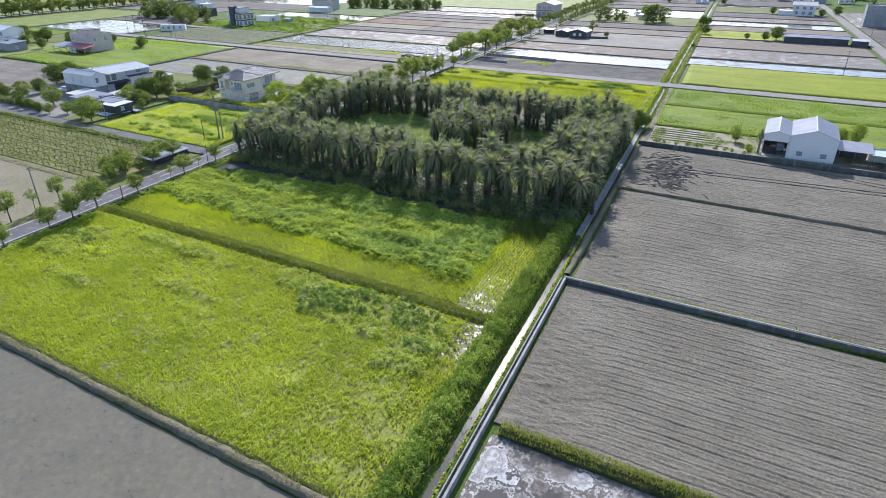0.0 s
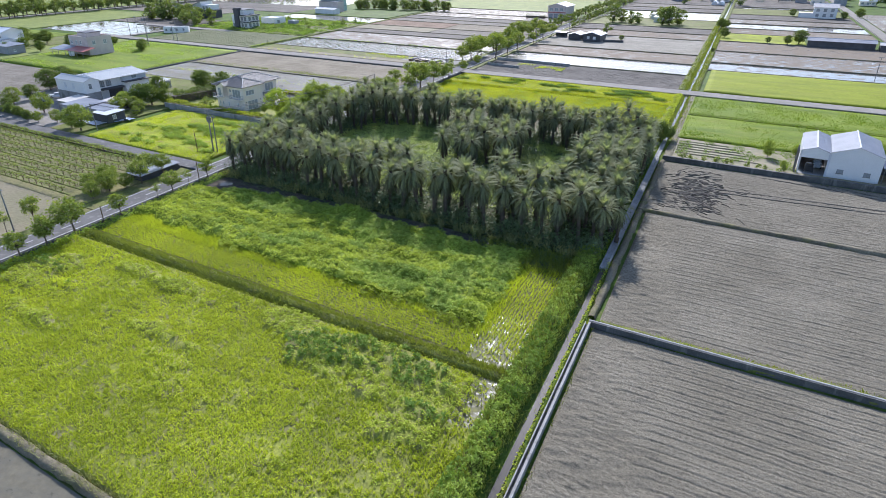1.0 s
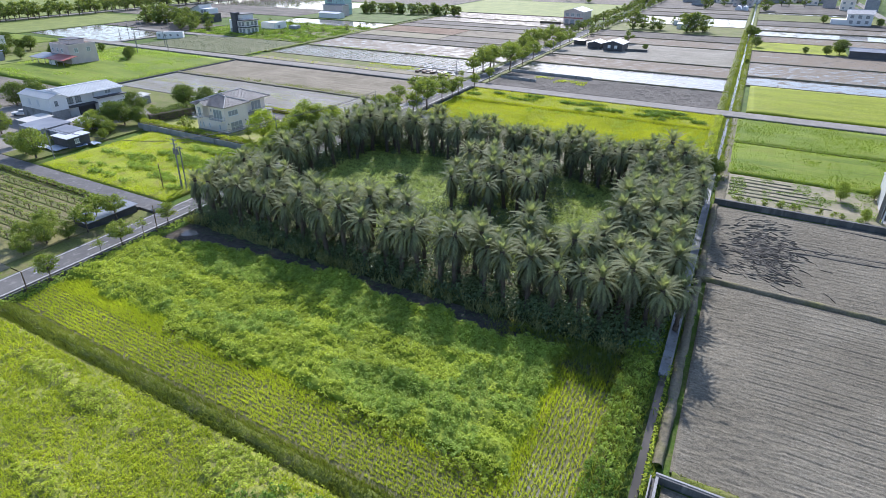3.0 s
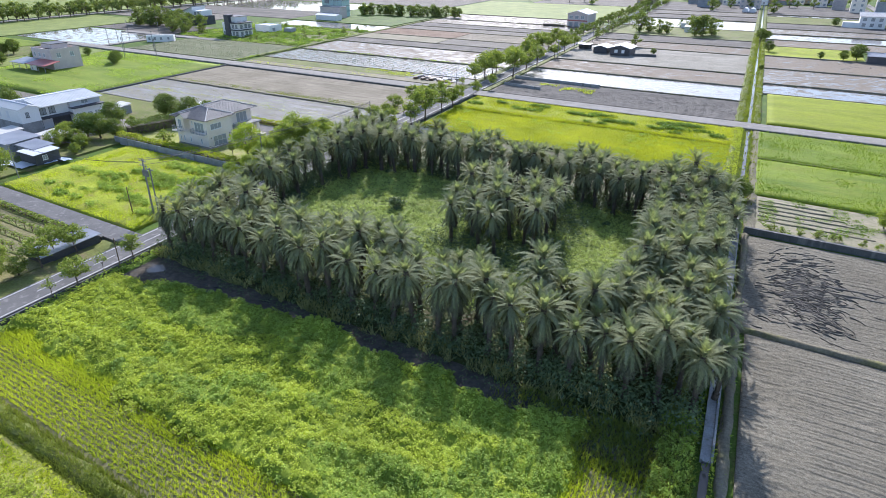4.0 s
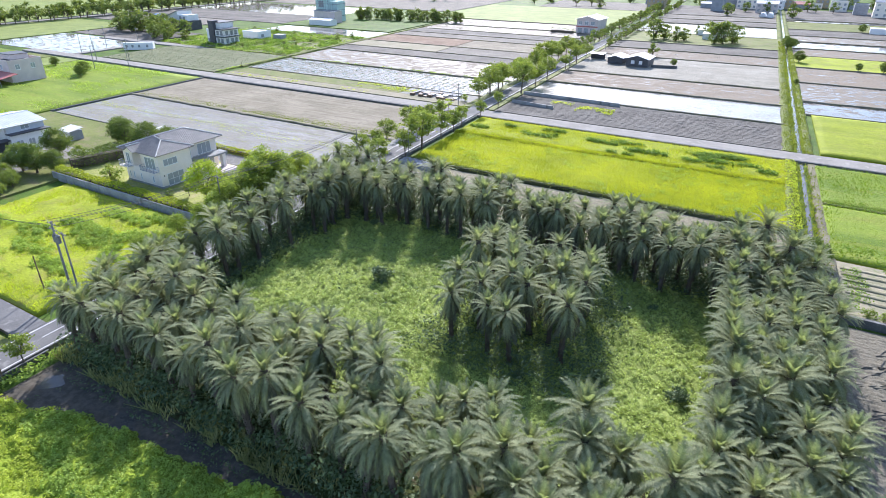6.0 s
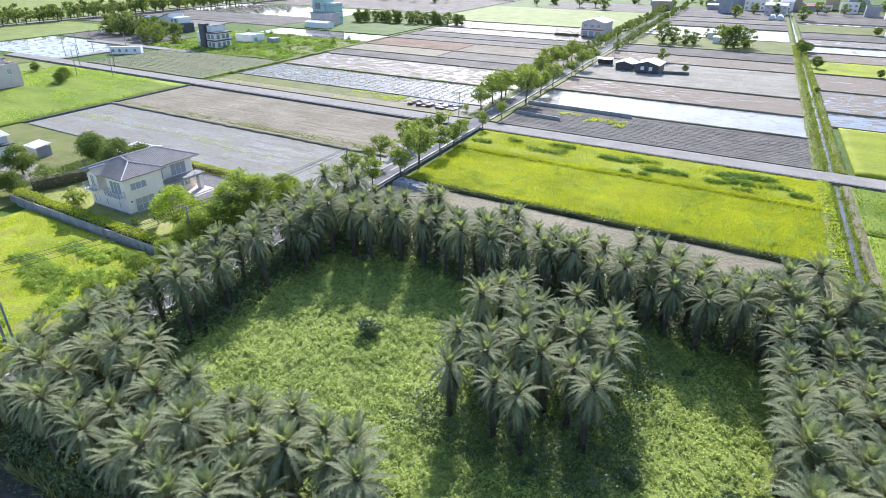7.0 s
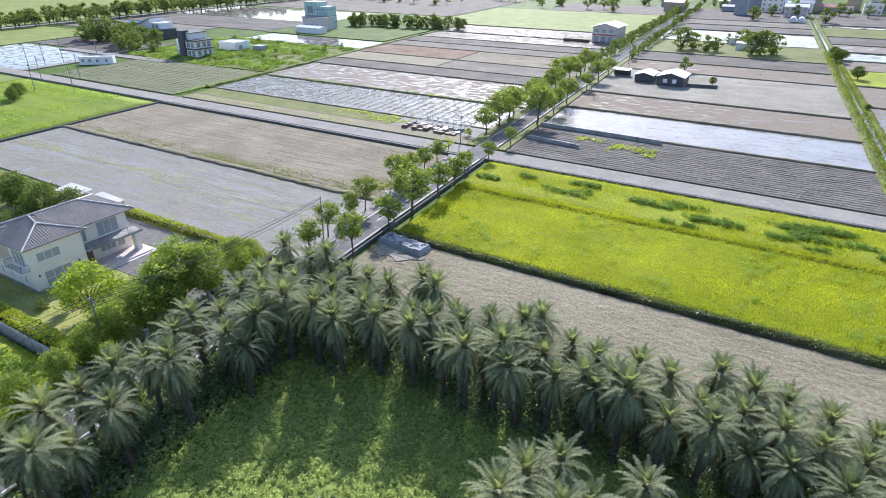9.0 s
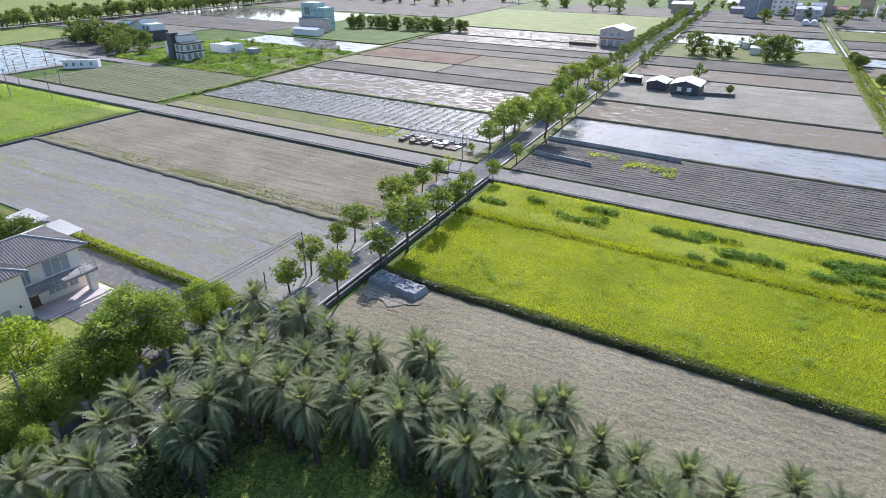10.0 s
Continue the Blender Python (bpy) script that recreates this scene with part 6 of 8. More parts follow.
def window(parent, side, a0, a1, z0, z1, at_, frame_mat=WHITE_WALL, bars=1, glass=GLASS, name="window", rails=0, sill=True):
    """A framed window or door on a wall; side: n, s, e, w; a0..a1 along the wall; at_ is the wall's plane."""
    sgn = 1 if side in "ne" else -1
    g, p, t = Geo(), Geo(), 0.07

    def put(geo, b0, b1, y0, y1, d0, d1):
        lo, hi = sorted((at_ + sgn * d0, at_ + sgn * d1))
        if side in "ns":
            geo.box(b0, b1, lo, hi, y0, y1)
        else:
            geo.box(lo, hi, b0, b1, y0, y1)

    ring = [(a0, z0), (a1, z0), (a1, z1), (a0, z1), (a0 + t, z0 + t), (a1 - t, z0 + t), (a1 - t, z1 - t), (a0 + t, z1 - t)]
    pts = [(b, at_ + sgn * d, y) if side in "ns" else (at_ + sgn * d, b, y) for d in (0.06, -0.06) for b, y in ring]
    faces = []
    for k in range(4):
        n = (k + 1) % 4
        faces += [(k, n, 4 + n, 4 + k), (8 + n, 8 + k, 12 + k, 12 + n), (n, k, 8 + k, 8 + n), (4 + k, 4 + n, 12 + n, 12 + k)]
    f = part(name, g.add(pts, faces), frame_mat, parent)
    put(p, a0 + t, a1 - t, z0 + t, z1 - t, -0.05, 0.012)
    part("pane", p, glass, f)
    for i in range(bars):
        c, g = a0 + (a1 - a0) * (i + 1) / (bars + 1), Geo()
        put(g, c - 0.03, c + 0.03, z0 + t, z1 - t, 0.014, 0.045)
        part("glazing_bar", g, frame_mat, f)
    for i in range(rails):
        c, g = z0 + (z1 - z0) * (i + 1) / (rails + 1), Geo()
        put(g, a0 + t, a1 - t, c - 0.03, c + 0.03, 0.046, 0.06)
        part("glazing_bar", g, frame_mat, f)
    if sill:
        g = Geo()
        put(g, a0 - 0.08, a1 + 0.08, z0 - 0.08, z0 - 0.004, -0.06, 0.12)
        part("sill", g, frame_mat, f)
    return f


def railing(parent, pts, z, height=1.0, material=GREY_WALL, bar=0.16, label="dark balcony railing"):
    g = Geo()
    for (x0, y0), (x1, y1) in zip(pts[:-1], pts[1:]):
        g.tube((x0, y0, z + height), (x1, y1, z + height), 0.035, None, 6)
        g.tube((x0, y0, z + 0.1), (x1, y1, z + 0.1), 0.025, None, 6)
        n = max(2, int(math.hypot(x1 - x0, y1 - y0) / bar))
        for i in range(n + 1):
            t = i / n
            x, y = x0 + (x1 - x0) * t, y0 + (y1 - y0) * t
            g.tube((x, y, z), (x, y, z + height), 0.035 if i % 6 == 0 else 0.012, None, 4)
    return part("railing", g, material, parent, label)


def gable(parent, x0, x1, y0, y1, z, rise, along, material, over=0.4, pitch=0.0, name="roof", rib=0.04):
    """A gable roof; along: the axis of the ridge."""
    x0, x1, y0, y1 = x0 - over, x1 + over, y0 - over, y1 + over
    if along == "y":
        m = (x0 + x1) / 2
        faces = [[(x0, y0, z), (m, y0, z + rise), (m, y1, z + rise), (x0, y1, z)], [(x1, y0, z), (x1, y1, z), (m, y1, z + rise), (m, y0, z + rise)]]
        ends = ((m, y0, z + rise + 0.03), (m, y1, z + rise + 0.03))
    else:
        m = (y0 + y1) / 2
        faces = [[(x0, y0, z), (x1, y0, z), (x1, m, z + rise), (x0, m, z + rise)], [(x0, y1, z), (x0, m, z + rise), (x1, m, z + rise), (x1, y1, z)]]
        ends = ((x0, m, z + rise + 0.03), (x1, m, z + rise + 0.03))
    for f in faces:
        roof_part(f, material, parent, 0.08, pitch, rib, name, "seam")
    part("ridge_cap", Geo().tube(*ends, 0.12, None, 6), SHEET if material is not TILE else RIDGE, parent)


def gable_walls(parent, x0, x1, y0, y1, z, rise, along, material, z0=0.0):
    """Walls up to the eaves with their gable ends, as one solid."""
    if along == "y":
        ring = [(x0, z0), (x1, z0), (x1, z), ((x0 + x1) / 2, z + rise), (x0, z)]
        pts = [(a, y0 if i == 0 else y1, b) for i in range(2) for a, b in ring]
    else:
        ring = [(y0, z0), (y1, z0), (y1, z), ((y0 + y1) / 2, z + rise), (y0, z)]
        pts = [(x0 if i == 0 else x1, a, b) for i in range(2) for a, b in ring]
    g = Geo().add(pts, [(0, 1, 2, 3, 4), (9, 8, 7, 6, 5)] + [(i, 5 + i, 5 + (i + 1) % 5, (i + 1) % 5) for i in range(5)])
    return part("wall", g, material, parent)


def flat_block(parent, x0, x1, y0, y1, z0, z1, material, parapet=0.5, roof_mat=CONCRETE):
    g = Geo().box(x0, x1, y0, y1, z0, z1)
    t = 0.18
    for a, b, c, d in ((x0, x1, y0, y0 + t), (x0, x1, y1 - t, y1), (x0, x0 + t, y0 + t, y1 - t), (x1 - t, x1, y0 + t, y1 - t)):
        if parapet:
            g.box(a, b, c, d, z1, z1 + parapet)
    w = part("wall", g, material, parent)
    part("roof", Geo().box(x0 + t + 0.01, x1 - t - 0.01, y0 + t + 0.01, y1 - t - 0.01, z1 + 0.004, z1 + 0.05), roof_mat, parent)
    return w


def main_house():
    h = thing("house", at(-126, 124.3, 0.1), "two-storey cream villa with a grey tiled hip roof and balconies", "house")
    # bodies: a front block, and a wing set back behind the porch
    g = Geo().box(-10.4, -7.7, 0, 7.1, -0.3, 6.5).box(-7.7, -4.6, 0.0, 7.1, -0.3, 3.2).box(-7.7, -4.6, 1.5, 7.1, 3.2, 6.5).box(-4.6, 0, 0, 7.1, -0.3, 6.5)
    g.box(-10.0, -2.2, 7.1, 15.0, -0.3, 6.5)
    part("wall", g, CREAM, h)
    part("band", Geo().box(-10.46, 0.06, -0.06, 7.16, 3.05, 3.3), CREAM, h)
    part("plinth", Geo().box(-10.5, 0.1, -0.1, 7.2, -0.3, 0.35), CONCRETE, h)
    # roofs
    z, e = 6.5, 0.7
    w0, w1, s, n = -10.4 - e, -2.2 + 1.6, -e, 15.0 + e
    mx, r0, r1, rz = -5.6, 4.4, 10.6, 8.5
    for f in ([(w0, s, z), (mx, r0, rz), (mx, r1, rz), (w0, n, z)], [(w1, n, z), (mx, r1, rz), (mx, r0, rz), (w1, 6.0, z)],
              [(w0, n, z), (mx, r1, rz), (w1, n, z)], [(w0, s, z), (w1, s, z), (mx, r0, rz)]):
        roof_part(f, TILE, h, 0.14, 0.33, 0.06, "roof")
    ax, ay, az = -2.9, 3.4, 8.15
    for f in ([(e, s, z + 0.02), (e, 7.8, z + 0.02), (ax, ay, az)], [(-6.2, s, z + 0.02), (e, s, z + 0.02), (ax, ay, az), (-5.4, 3.9, az + 0.25)],
              [(e, 7.8, z + 0.02), (-4.9, 7.8, z + 0.6), (-5.4, 3.9, az + 0.25), (ax, ay, az)]):
        roof_part(f, TILE, h, 0.14, 0.33, 0.06, "roof")
    # small gable over the recessed balcony
    gx, g0, g1 = -6.9, s - 0.55, 2.2
    roof_part([(gx - 1.7, g0, 6.5), (gx, g0, 7.5), (gx, g1, 7.5), (gx - 1.7, g1, 6.5)], TILE, h, 0.1, 0.33, 0.05, "roof")
    roof_part([(gx + 1.7, g1, 6.5), (gx, g1, 7.5), (gx, g0, 7.5), (gx + 1.7, g0, 6.5)], TILE, h, 0.1, 0.33, 0.05, "roof")
    part("gable", Geo().add([(gx - 1.45, g0 + 0.3, 6.44), (gx + 1.45, g0 + 0.3, 6.44), (gx, g0 + 0.3, 7.3), (gx - 1.45, g0 + 0.5, 6.44), (gx + 1.45, g0 + 0.5, 6.44), (gx, g0 + 0.5, 7.3)],
                            [(0, 1, 2), (5, 4, 3), (0, 3, 4, 1), (1, 4, 5, 2), (2, 5, 3, 0)]), CREAM, h)
    part("ridge_cap", Geo().tube((gx, g0 - 0.03, 7.58), (gx, 1.6, 7.58), 0.1, None, 6), RIDGE, h, "pale ridge tiles")
    for a, b in (((mx, r0, rz), (mx, r1, rz)), ((mx, r1, rz), (w0, n, z)), ((mx, r1, rz), (w1, n, z)), ((mx, r0, rz), (w0, s, z)), ((ax, ay, az), (e, s, z)),
                 ((ax, ay, az), (e, 7.8, z)), ((ax, ay, az), (-5.4, 3.9, az + 0.27))):
        part("ridge_cap", Geo().tube(Vector(a) + Vector((0, 0, 0.07)), Vector(b) + Vector((0, 0, 0.07)), 0.11, None, 6), RIDGE, h, "pale ridge tiles")
    part("eaves", Geo().box(-10.9, 0.45, -0.45, 7.5, 6.28, 6.42).box(-10.9, -0.9, 7.5, 15.4, 6.28, 6.42), CREAM, h)
    # east front: tall sliding doors, upper windows
    window(h, "e", 1.3, 4.9, 0.3, 2.6, 0.0, WHITE_WALL, 2, rails=1, name="glazed_door")
    window(h, "e", 1.0, 4.0, 4.1, 5.4, 0.0, WHITE_WALL, 2)
    window(h, "e", 7.6, 9.0, 0.35, 2.45, -2.2, WOOD, 1, WOOD, "front_door")
    window(h, "e", 10.2, 12.6, 1.0, 2.3, -2.2, WHITE_WALL, 2)
    window(h, "e", 12.8, 14.0, 1.0, 2.3, -2.2, WHITE_WALL, 1)
    window(h, "e", 10.4, 13.6, 3.5, 5.7, -2.2, WHITE_WALL, 2, name="balcony_door")
    window(h, "e", 7.6, 8.8, 3.5, 5.7, -2.2, WHITE_WALL, 1, name="balcony_door")
    # south side: slits and balconies
    for x in (-9.6, -8.4, -6.2, -2.6):
        window(h, "s", x, x + 0.4, 0.9, 2.1, 0.0, WHITE_WALL, 0)
    window(h, "s", -9.6, -8.5, 3.5, 5.7, 0.0, WHITE_WALL, 1, name="balcony_door")
    window(h, "s", -4.0, -1.0, 3.5, 5.7, 0.0, WHITE_WALL, 2, name="balcony_door")
    window(h, "s", -6.9, -5.4, 4.4, 5.2, 1.5, WHITE_WALL, 1)
    part("balcony", Geo().box(-10.9, -7.9, -1.0, -0.07, 3.05, 3.25), CREAM, h)
    railing(h, [(-10.85, -0.08), (-10.85, -0.95), (-7.95, -0.95), (-7.95, -0.08)], 3.25)
    part("balcony", Geo().box(-4.4, -0.2, -1.1, -0.07, 3.05, 3.25), CREAM, h)
    railing(h, [(-4.35, -0.08), (-4.35, -1.05), (-0.25, -1.05), (-0.25, -0.08)], 3.25)
    # long balcony over the porch
    part("balcony", Geo().box(-2.19, 0.3, 7.2, 15.6, 3.0, 3.3), CONCRETE, h)
    railing(h, [(0.25, 7.3), (0.25, 15.5), (-2.1, 15.5)], 3.3, 1.0, METAL, 0.5)
    part("porch_wall", Geo().box(-0.9, 0.0, 14.4, 15.2, 0, 3.0), CREAM, h)
    part("terrace", Geo().box(-2.19, 1.6, 7.2, 15.8, -0.3, 0.25), PINK_WALL, h, "brown tiled terrace")
    part("step", Geo().box(1.6, 2.1, 7.8, 16.2, -0.3, 0.08).box(-1.5, 1.6, 15.8, 16.2, -0.3, 0.08), PINK_WALL, h, "brown tiled step")
    for y, x in ((0.6, 0.0), (5.9, 0.0)):
        part("wall_lamp", Geo().box(x, x + 0.14, y, y + 0.16, 2.2, 2.5), DARK_WALL, h)
    # carport behind
    c = thing("carport", at(-141, 143.6, 0.1), "open lean-to carport with a pale sheet roof", "carport")
    roof_part([(-4.2, -2, 2.9), (2, -2, 2.6), (2, 3, 2.6), (-4.2, 3, 2.9)], SHEET_WARM, c, 0.06, 0.4, 0.03, "roof", "seam")
    for x, y in ((-4, -1.8), (1.8, -1.8), (-4, 2.8), (1.8, 2.8)):
        part("post", Geo().tube((x, y, -0.2), (x, y, 2.6), 0.06), METAL, c)


main_house()

slab("driveway", "pale concrete forecourt beside the house", -123.4, -105.5, 133.5, 145.6, ASPHALT, 0.17, category="driveway")
slab("driveway", "pale concrete forecourt behind the house", -138, -123.4, 140.8, 145.6, ASPHALT, 0.17, category="driveway")


def factory():
    f = thing("factory", at(-174.8, 109.4, 0.05), "long white metal workshop with dark ground-floor openings", "building")
    gable_walls(f, -14.5, -0.2, 0, 4.5, 6.0, 0.9, "x", WHITE_WALL)
    part("base_wall", Geo().box(-14.6, -0.1, -0.12, 4.4, -0.2, 2.7), CONCRETE, f, "bare grey concrete ground floor")
    gable_walls(f, -14.5, -1.6, 4.5, 20.5, 5.8, 1.1, "y", WHITE_WALL)
    # thin dark panel on the solid wall paints the shade inside an opening
    part("bay_shade", Geo().box(-1.62, -1.5, 4.6, 12.2, 0, 2.9), DARK_WALL, f, "dark panel for the shade of an open ground-floor bay")
    roof_part([(-1.6, 4.6, 3.1), (0.4, 4.6, 2.9), (0.4, 12.2, 2.9), (-1.6, 12.2, 3.1)], DARK_WALL, f, 0.1, 0.0, 0.05, "canopy", "seam")
    part("wing", Geo().box(-6, 0.4, 12.2, 20.2, -0.2, 4.0), WHITE_WALL, f)
    part("wing", Geo().box(-6, -0.6, 12.2, 20.2, 4.0, 6.0), SHEET, f)
    part("canopy", Geo().box(-1.0, 1.2, 12.0, 20.6, 4.0, 4.25), DARK_WALL, f)
    gable(f, -14.5, -0.2, 0, 4.5, 6.0, 0.9, "x", ROOF_SHEET, 0.3, 0.6)
    gable(f, -14.5, 0.0, 4.9, 20.4, 5.8, 1.1, "y", ROOF_SHEET, 0.3, 0.6)
    for y in (5.2, 7.4):
        window(f, "e", y, y + 1.5, 3.6, 5.2, -1.6, DARK_WALL, 1)
    for y in (13.2, 15.6, 17.6):
        window(f, "e", y, y + 1.4, 1.0, 2.6, 0.4, WHITE_WALL, 1)
    window(f, "e", 15.2, 17.0, 4.6, 5.6, -0.6, WHITE_WALL, 1)
    window(f, "e", 5.2, 7.6, 0.2, 2.6, -1.5, SHEET, 1, SHEET, "shutter")
    window(f, "e", 1.2, 2.0, 4.0, 5.2, -0.2, DARK_WALL, 1)
    for x in (-10.5, -6.5):
        window(f, "s", x, x + 1.2, 3.6, 5.2, 0.0, SHEET, 0, SHEET)


factory()


def low_shed(u, v, w, d, hgt, roof_mat, label, slope=0.3, turn=0, wall_mat=GREY_WALL, open_front=False, category="shed"):
    """A small lean-to shed of posts, walls and a sloping sheet roof."""
    s = thing("shed", at(u, v, 0.05, turn), label, category)
    roof_part([(-0.3, -0.3, hgt), (w + 0.3, -0.3, hgt), (w + 0.3, d + 0.3, hgt + slope), (-0.3, d + 0.3, hgt + slope)], roof_mat, s, 0.06, 0.0, 0.035, "roof", "seam")
    if open_front:
        for x in (0, w / 2, w):
            for y in (0, d):
                part("post", Geo().tube((x, y, -0.4), (x, y, hgt), 0.06, None, 6), METAL, s)
        part("back_wall", Geo().box(0, w, d - 0.1, d, -0.4, hgt - 0.05), wall_mat, s)
    else:
        part("wall", Geo().box(0, w, 0, d, -0.4, hgt - 0.05), wall_mat, s)
        if hgt > 2.2:
            window(s, "e", d * 0.3, d * 0.3 + 1.0, 0.9, min(1.9, hgt - 0.4), w, WHITE_WALL, 1)
    return s


low_shed(-170, 98.5, 9, 7, 2.7, SHEET_GREY, "low workshop with a grey sheet roof", wall_mat=GREY_WALL)
low_shed(-160, 100, 7, 4, 2.5, SHEET_GREY, "low lean-to with a grey sheet roof")
low_shed(-155.5, 98, 6, 5, 2.3, SHEET, "small shed with a shiny sheet roof", wall_mat=DARK_WALL)
low_shed(-176, 101, 5, 6, 2.6, SHEET_WARM, "small pale roofed shed")
low_shed(-165, 107, 6, 4, 2.4, SHEET_WARM, "small canopy with a cream roof", open_front=True)
low_shed(-109.6, 74.6, 4.0, 8.6, 1.1, SHEET_GREY, "long low roadside shed with a grey roof", wall_mat=DARK_WALL)
low_shed(-153, 140.5, 6, 5, 2.8, SHEET_WARM, "pale garden shed behind the hedge", 0.6, wall_mat=GREY_WALL)
low_shed(-176, 133.5, 4.5, 3, 2.2, SHEET_WARM, "low shed with a dusty roof beside the paddy", 0.5)


def big_shed():
    """The white metal shed above the ploughed fields."""
    s = thing("metal_shed", at(8.8, 141.8, 0.05), "white double-gabled metal shed with an open bay", "shed")
    g = Geo().box(4.9, 5.1, 0, 13.4, -0.3, 4.6)
    part("inner_wall", g, SHEET, s)
    gable_walls(s, 5.1, 13.6, 0, 13.4, 4.9, 1.5, "y", WHITE_WALL, -0.3)
    part("back_wall", Geo().box(0, 5, 13.2, 13.4, -0.3, 4.6), SHEET, s)
    part("side_wall", Geo().box(0, 0.15, 2.5, 13.2, -0.3, 4.5), SHEET, s)
    part("lintel", Geo().add([(0, 0, 3.3), (5, 0, 3.3), (5, 0, 4.7), (2.5, 0, 5.5), (0, 0, 4.7), (0, 0.15, 3.3), (5, 0.15, 3.3), (5, 0.15, 4.7), (2.5, 0.15, 5.5), (0, 0.15, 4.7)],
                             [(0, 1, 2, 3, 4), (9, 8, 7, 6, 5)] + [(i, 5 + i, 5 + (i + 1) % 5, (i + 1) % 5) for i in range(5)]), WHITE_WALL, s)
    gable(s, 0, 5, 0, 13.4, 4.72, 0.85, "y", ROOF_GREY, 0.12, 0.5)
    gable(s, 5.1, 13.6, 0, 13.4, 4.95, 1.5, "y", ROOF_GREY, 0.12, 0.5)
    part("floor", Geo().box(0.2, 4.9, 0, 13.2, -0.3, 0.06), CONCRETE, s)
    for x in (6.6, 11.0):
        window(s, "s", x, x + 1.1, 1.0, 1.8, 0.0, METAL, 1)
    for x in (0.1, 4.8):
        part("post", Geo().box(x - 0.1, x + 0.1, -0.05, 0.1, -0.3, 4.6), SHEET, s)
    for i in range(3):
        part("flue", Geo().tube((-0.4 - 0.1 * i, 0.2 + 0.3 * i, 0), (-0.4 - 0.1 * i, 0.2 + 0.3 * i, 4.6 + 0.4 * i), 0.12, None, 8), METAL, s, "grey metal flue pipe")
    low_shed(23.0, 142.4, 5.6, 6, 3.0, SHEET_GREY, "open lean-to with a dark sheet roof beside the shed", 0.5, 0, DARK_WALL, True)
    low_shed(28.8, 141.6, 4.5, 6, 3.0, SHEET_GREEN, "pale green canopy beside the tan house", -0.4, 0, WHITE_WALL, True)
    t = thing("house", at(33.4, 141, 0.05), "tan three-storey house with a flat roof and balcony", "house")
    flat_block(t, 0, 12, 0, 11, -0.3, 7.2, TAN_WALL, 0.7)
    part("balcony", Geo().box(-1.1, -0.01, 0.5, 6.5, 3.4, 3.6).box(-1.1, -1.0, 0.5, 6.5, 3.6, 4.4), TAN_WALL, t)
    for z in (1.0, 4.4):
        for y in (1.5, 4.5, 8):
            window(t, "w", y, y + 1.3, z, z + 1.4, 0.0, WHITE_WALL, 1)
        for x in (1.5, 5, 8.5):
            window(t, "s", x, x + 1.4, z, z + 1.4, 0.0, WHITE_WALL, 1)
    part("water_tank", Geo().tube((3, 4, 7.2), (3, 4, 8.6), 0.6, 0.6, 12).tube((3, 4, 8.6), (3, 4, 8.9), 0.6, 0.15, 12), SHEET, t, "steel water tank")
    # things kept in the open bay
    for u, v, mat, lab in ((11, 144, CAR_DARK, "dark machine parked in the shed"), (12.6, 147, TARP, "crate under a blue sheet in the shed")):
        m = thing("machine", at(u, v, 0.05), lab, "machine")
        part("body", Geo().box(-0.8, 0.8, -1.1, 1.1, 0.3, 1.2, 0.2).box(-0.6, 0.6, -0.5, 0.6, 1.2, 1.7, 0.15), mat, m)
        for x in (-0.75, 0.75):
            for y in (-0.7, 0.7):
                part("wheel", Geo().tube((x - 0.1, y, 0.3), (x + 0.1, y, 0.3), 0.32, None, 12), RUBBER, m)


big_shed()


def red_house():
    h = thing("house", at(-268, 160, 0.0), "two-storey pinkish house with red and dark lean-to roofs", "house")
    flat_block(h, 0, 13, 3, 14, -0.3, 6.6, PINK_WALL, 0.8)
    part("annex", Geo().box(2, 9, 6, 12, 7.0, 8.6), PINK_WALL, h)
    part("annex_roof", Geo().box(1.7, 9.3, 5.7, 12.3, 8.6, 8.8), DARK_WALL, h)
    roof_part([(-5, -3.5, 2.6), (5, -3.5, 2.6), (5, 3, 3.6), (-5, 3, 3.6)], SHEET_GREY, h, 0.1, 0.0, 0.04, "lean_to", "seam")
    roof_part([(4.5, -3, 2.6), (18, -3, 2.6), (18, 3, 3.6), (4.5, 3, 3.6)], SHEET_RED, h, 0.1, 0.0, 0.04, "lean_to", "seam")
    for x in (-4.5, 0, 5, 9, 13, 17.5):
        part("post", Geo().tube((x, -2.8, -0.3), (x, -2.8, 2.6), 0.1, None, 6), CONCRETE, h)
    part("porch_wall", Geo().box(5, 9, -1.5, -1.3, 0, 2.4), WHITE_WALL, h)
    for x in (1.2, 4.5, 7.5):
        window(h, "s", x, x + 1.3, 4.3, 5.8, 3.0, WHITE_WALL, 1)
    for y in (5, 10):
        window(h, "e", y, y + 1.5, 4.2, 5.9, 13.0, WHITE_WALL, 1)


red_house()


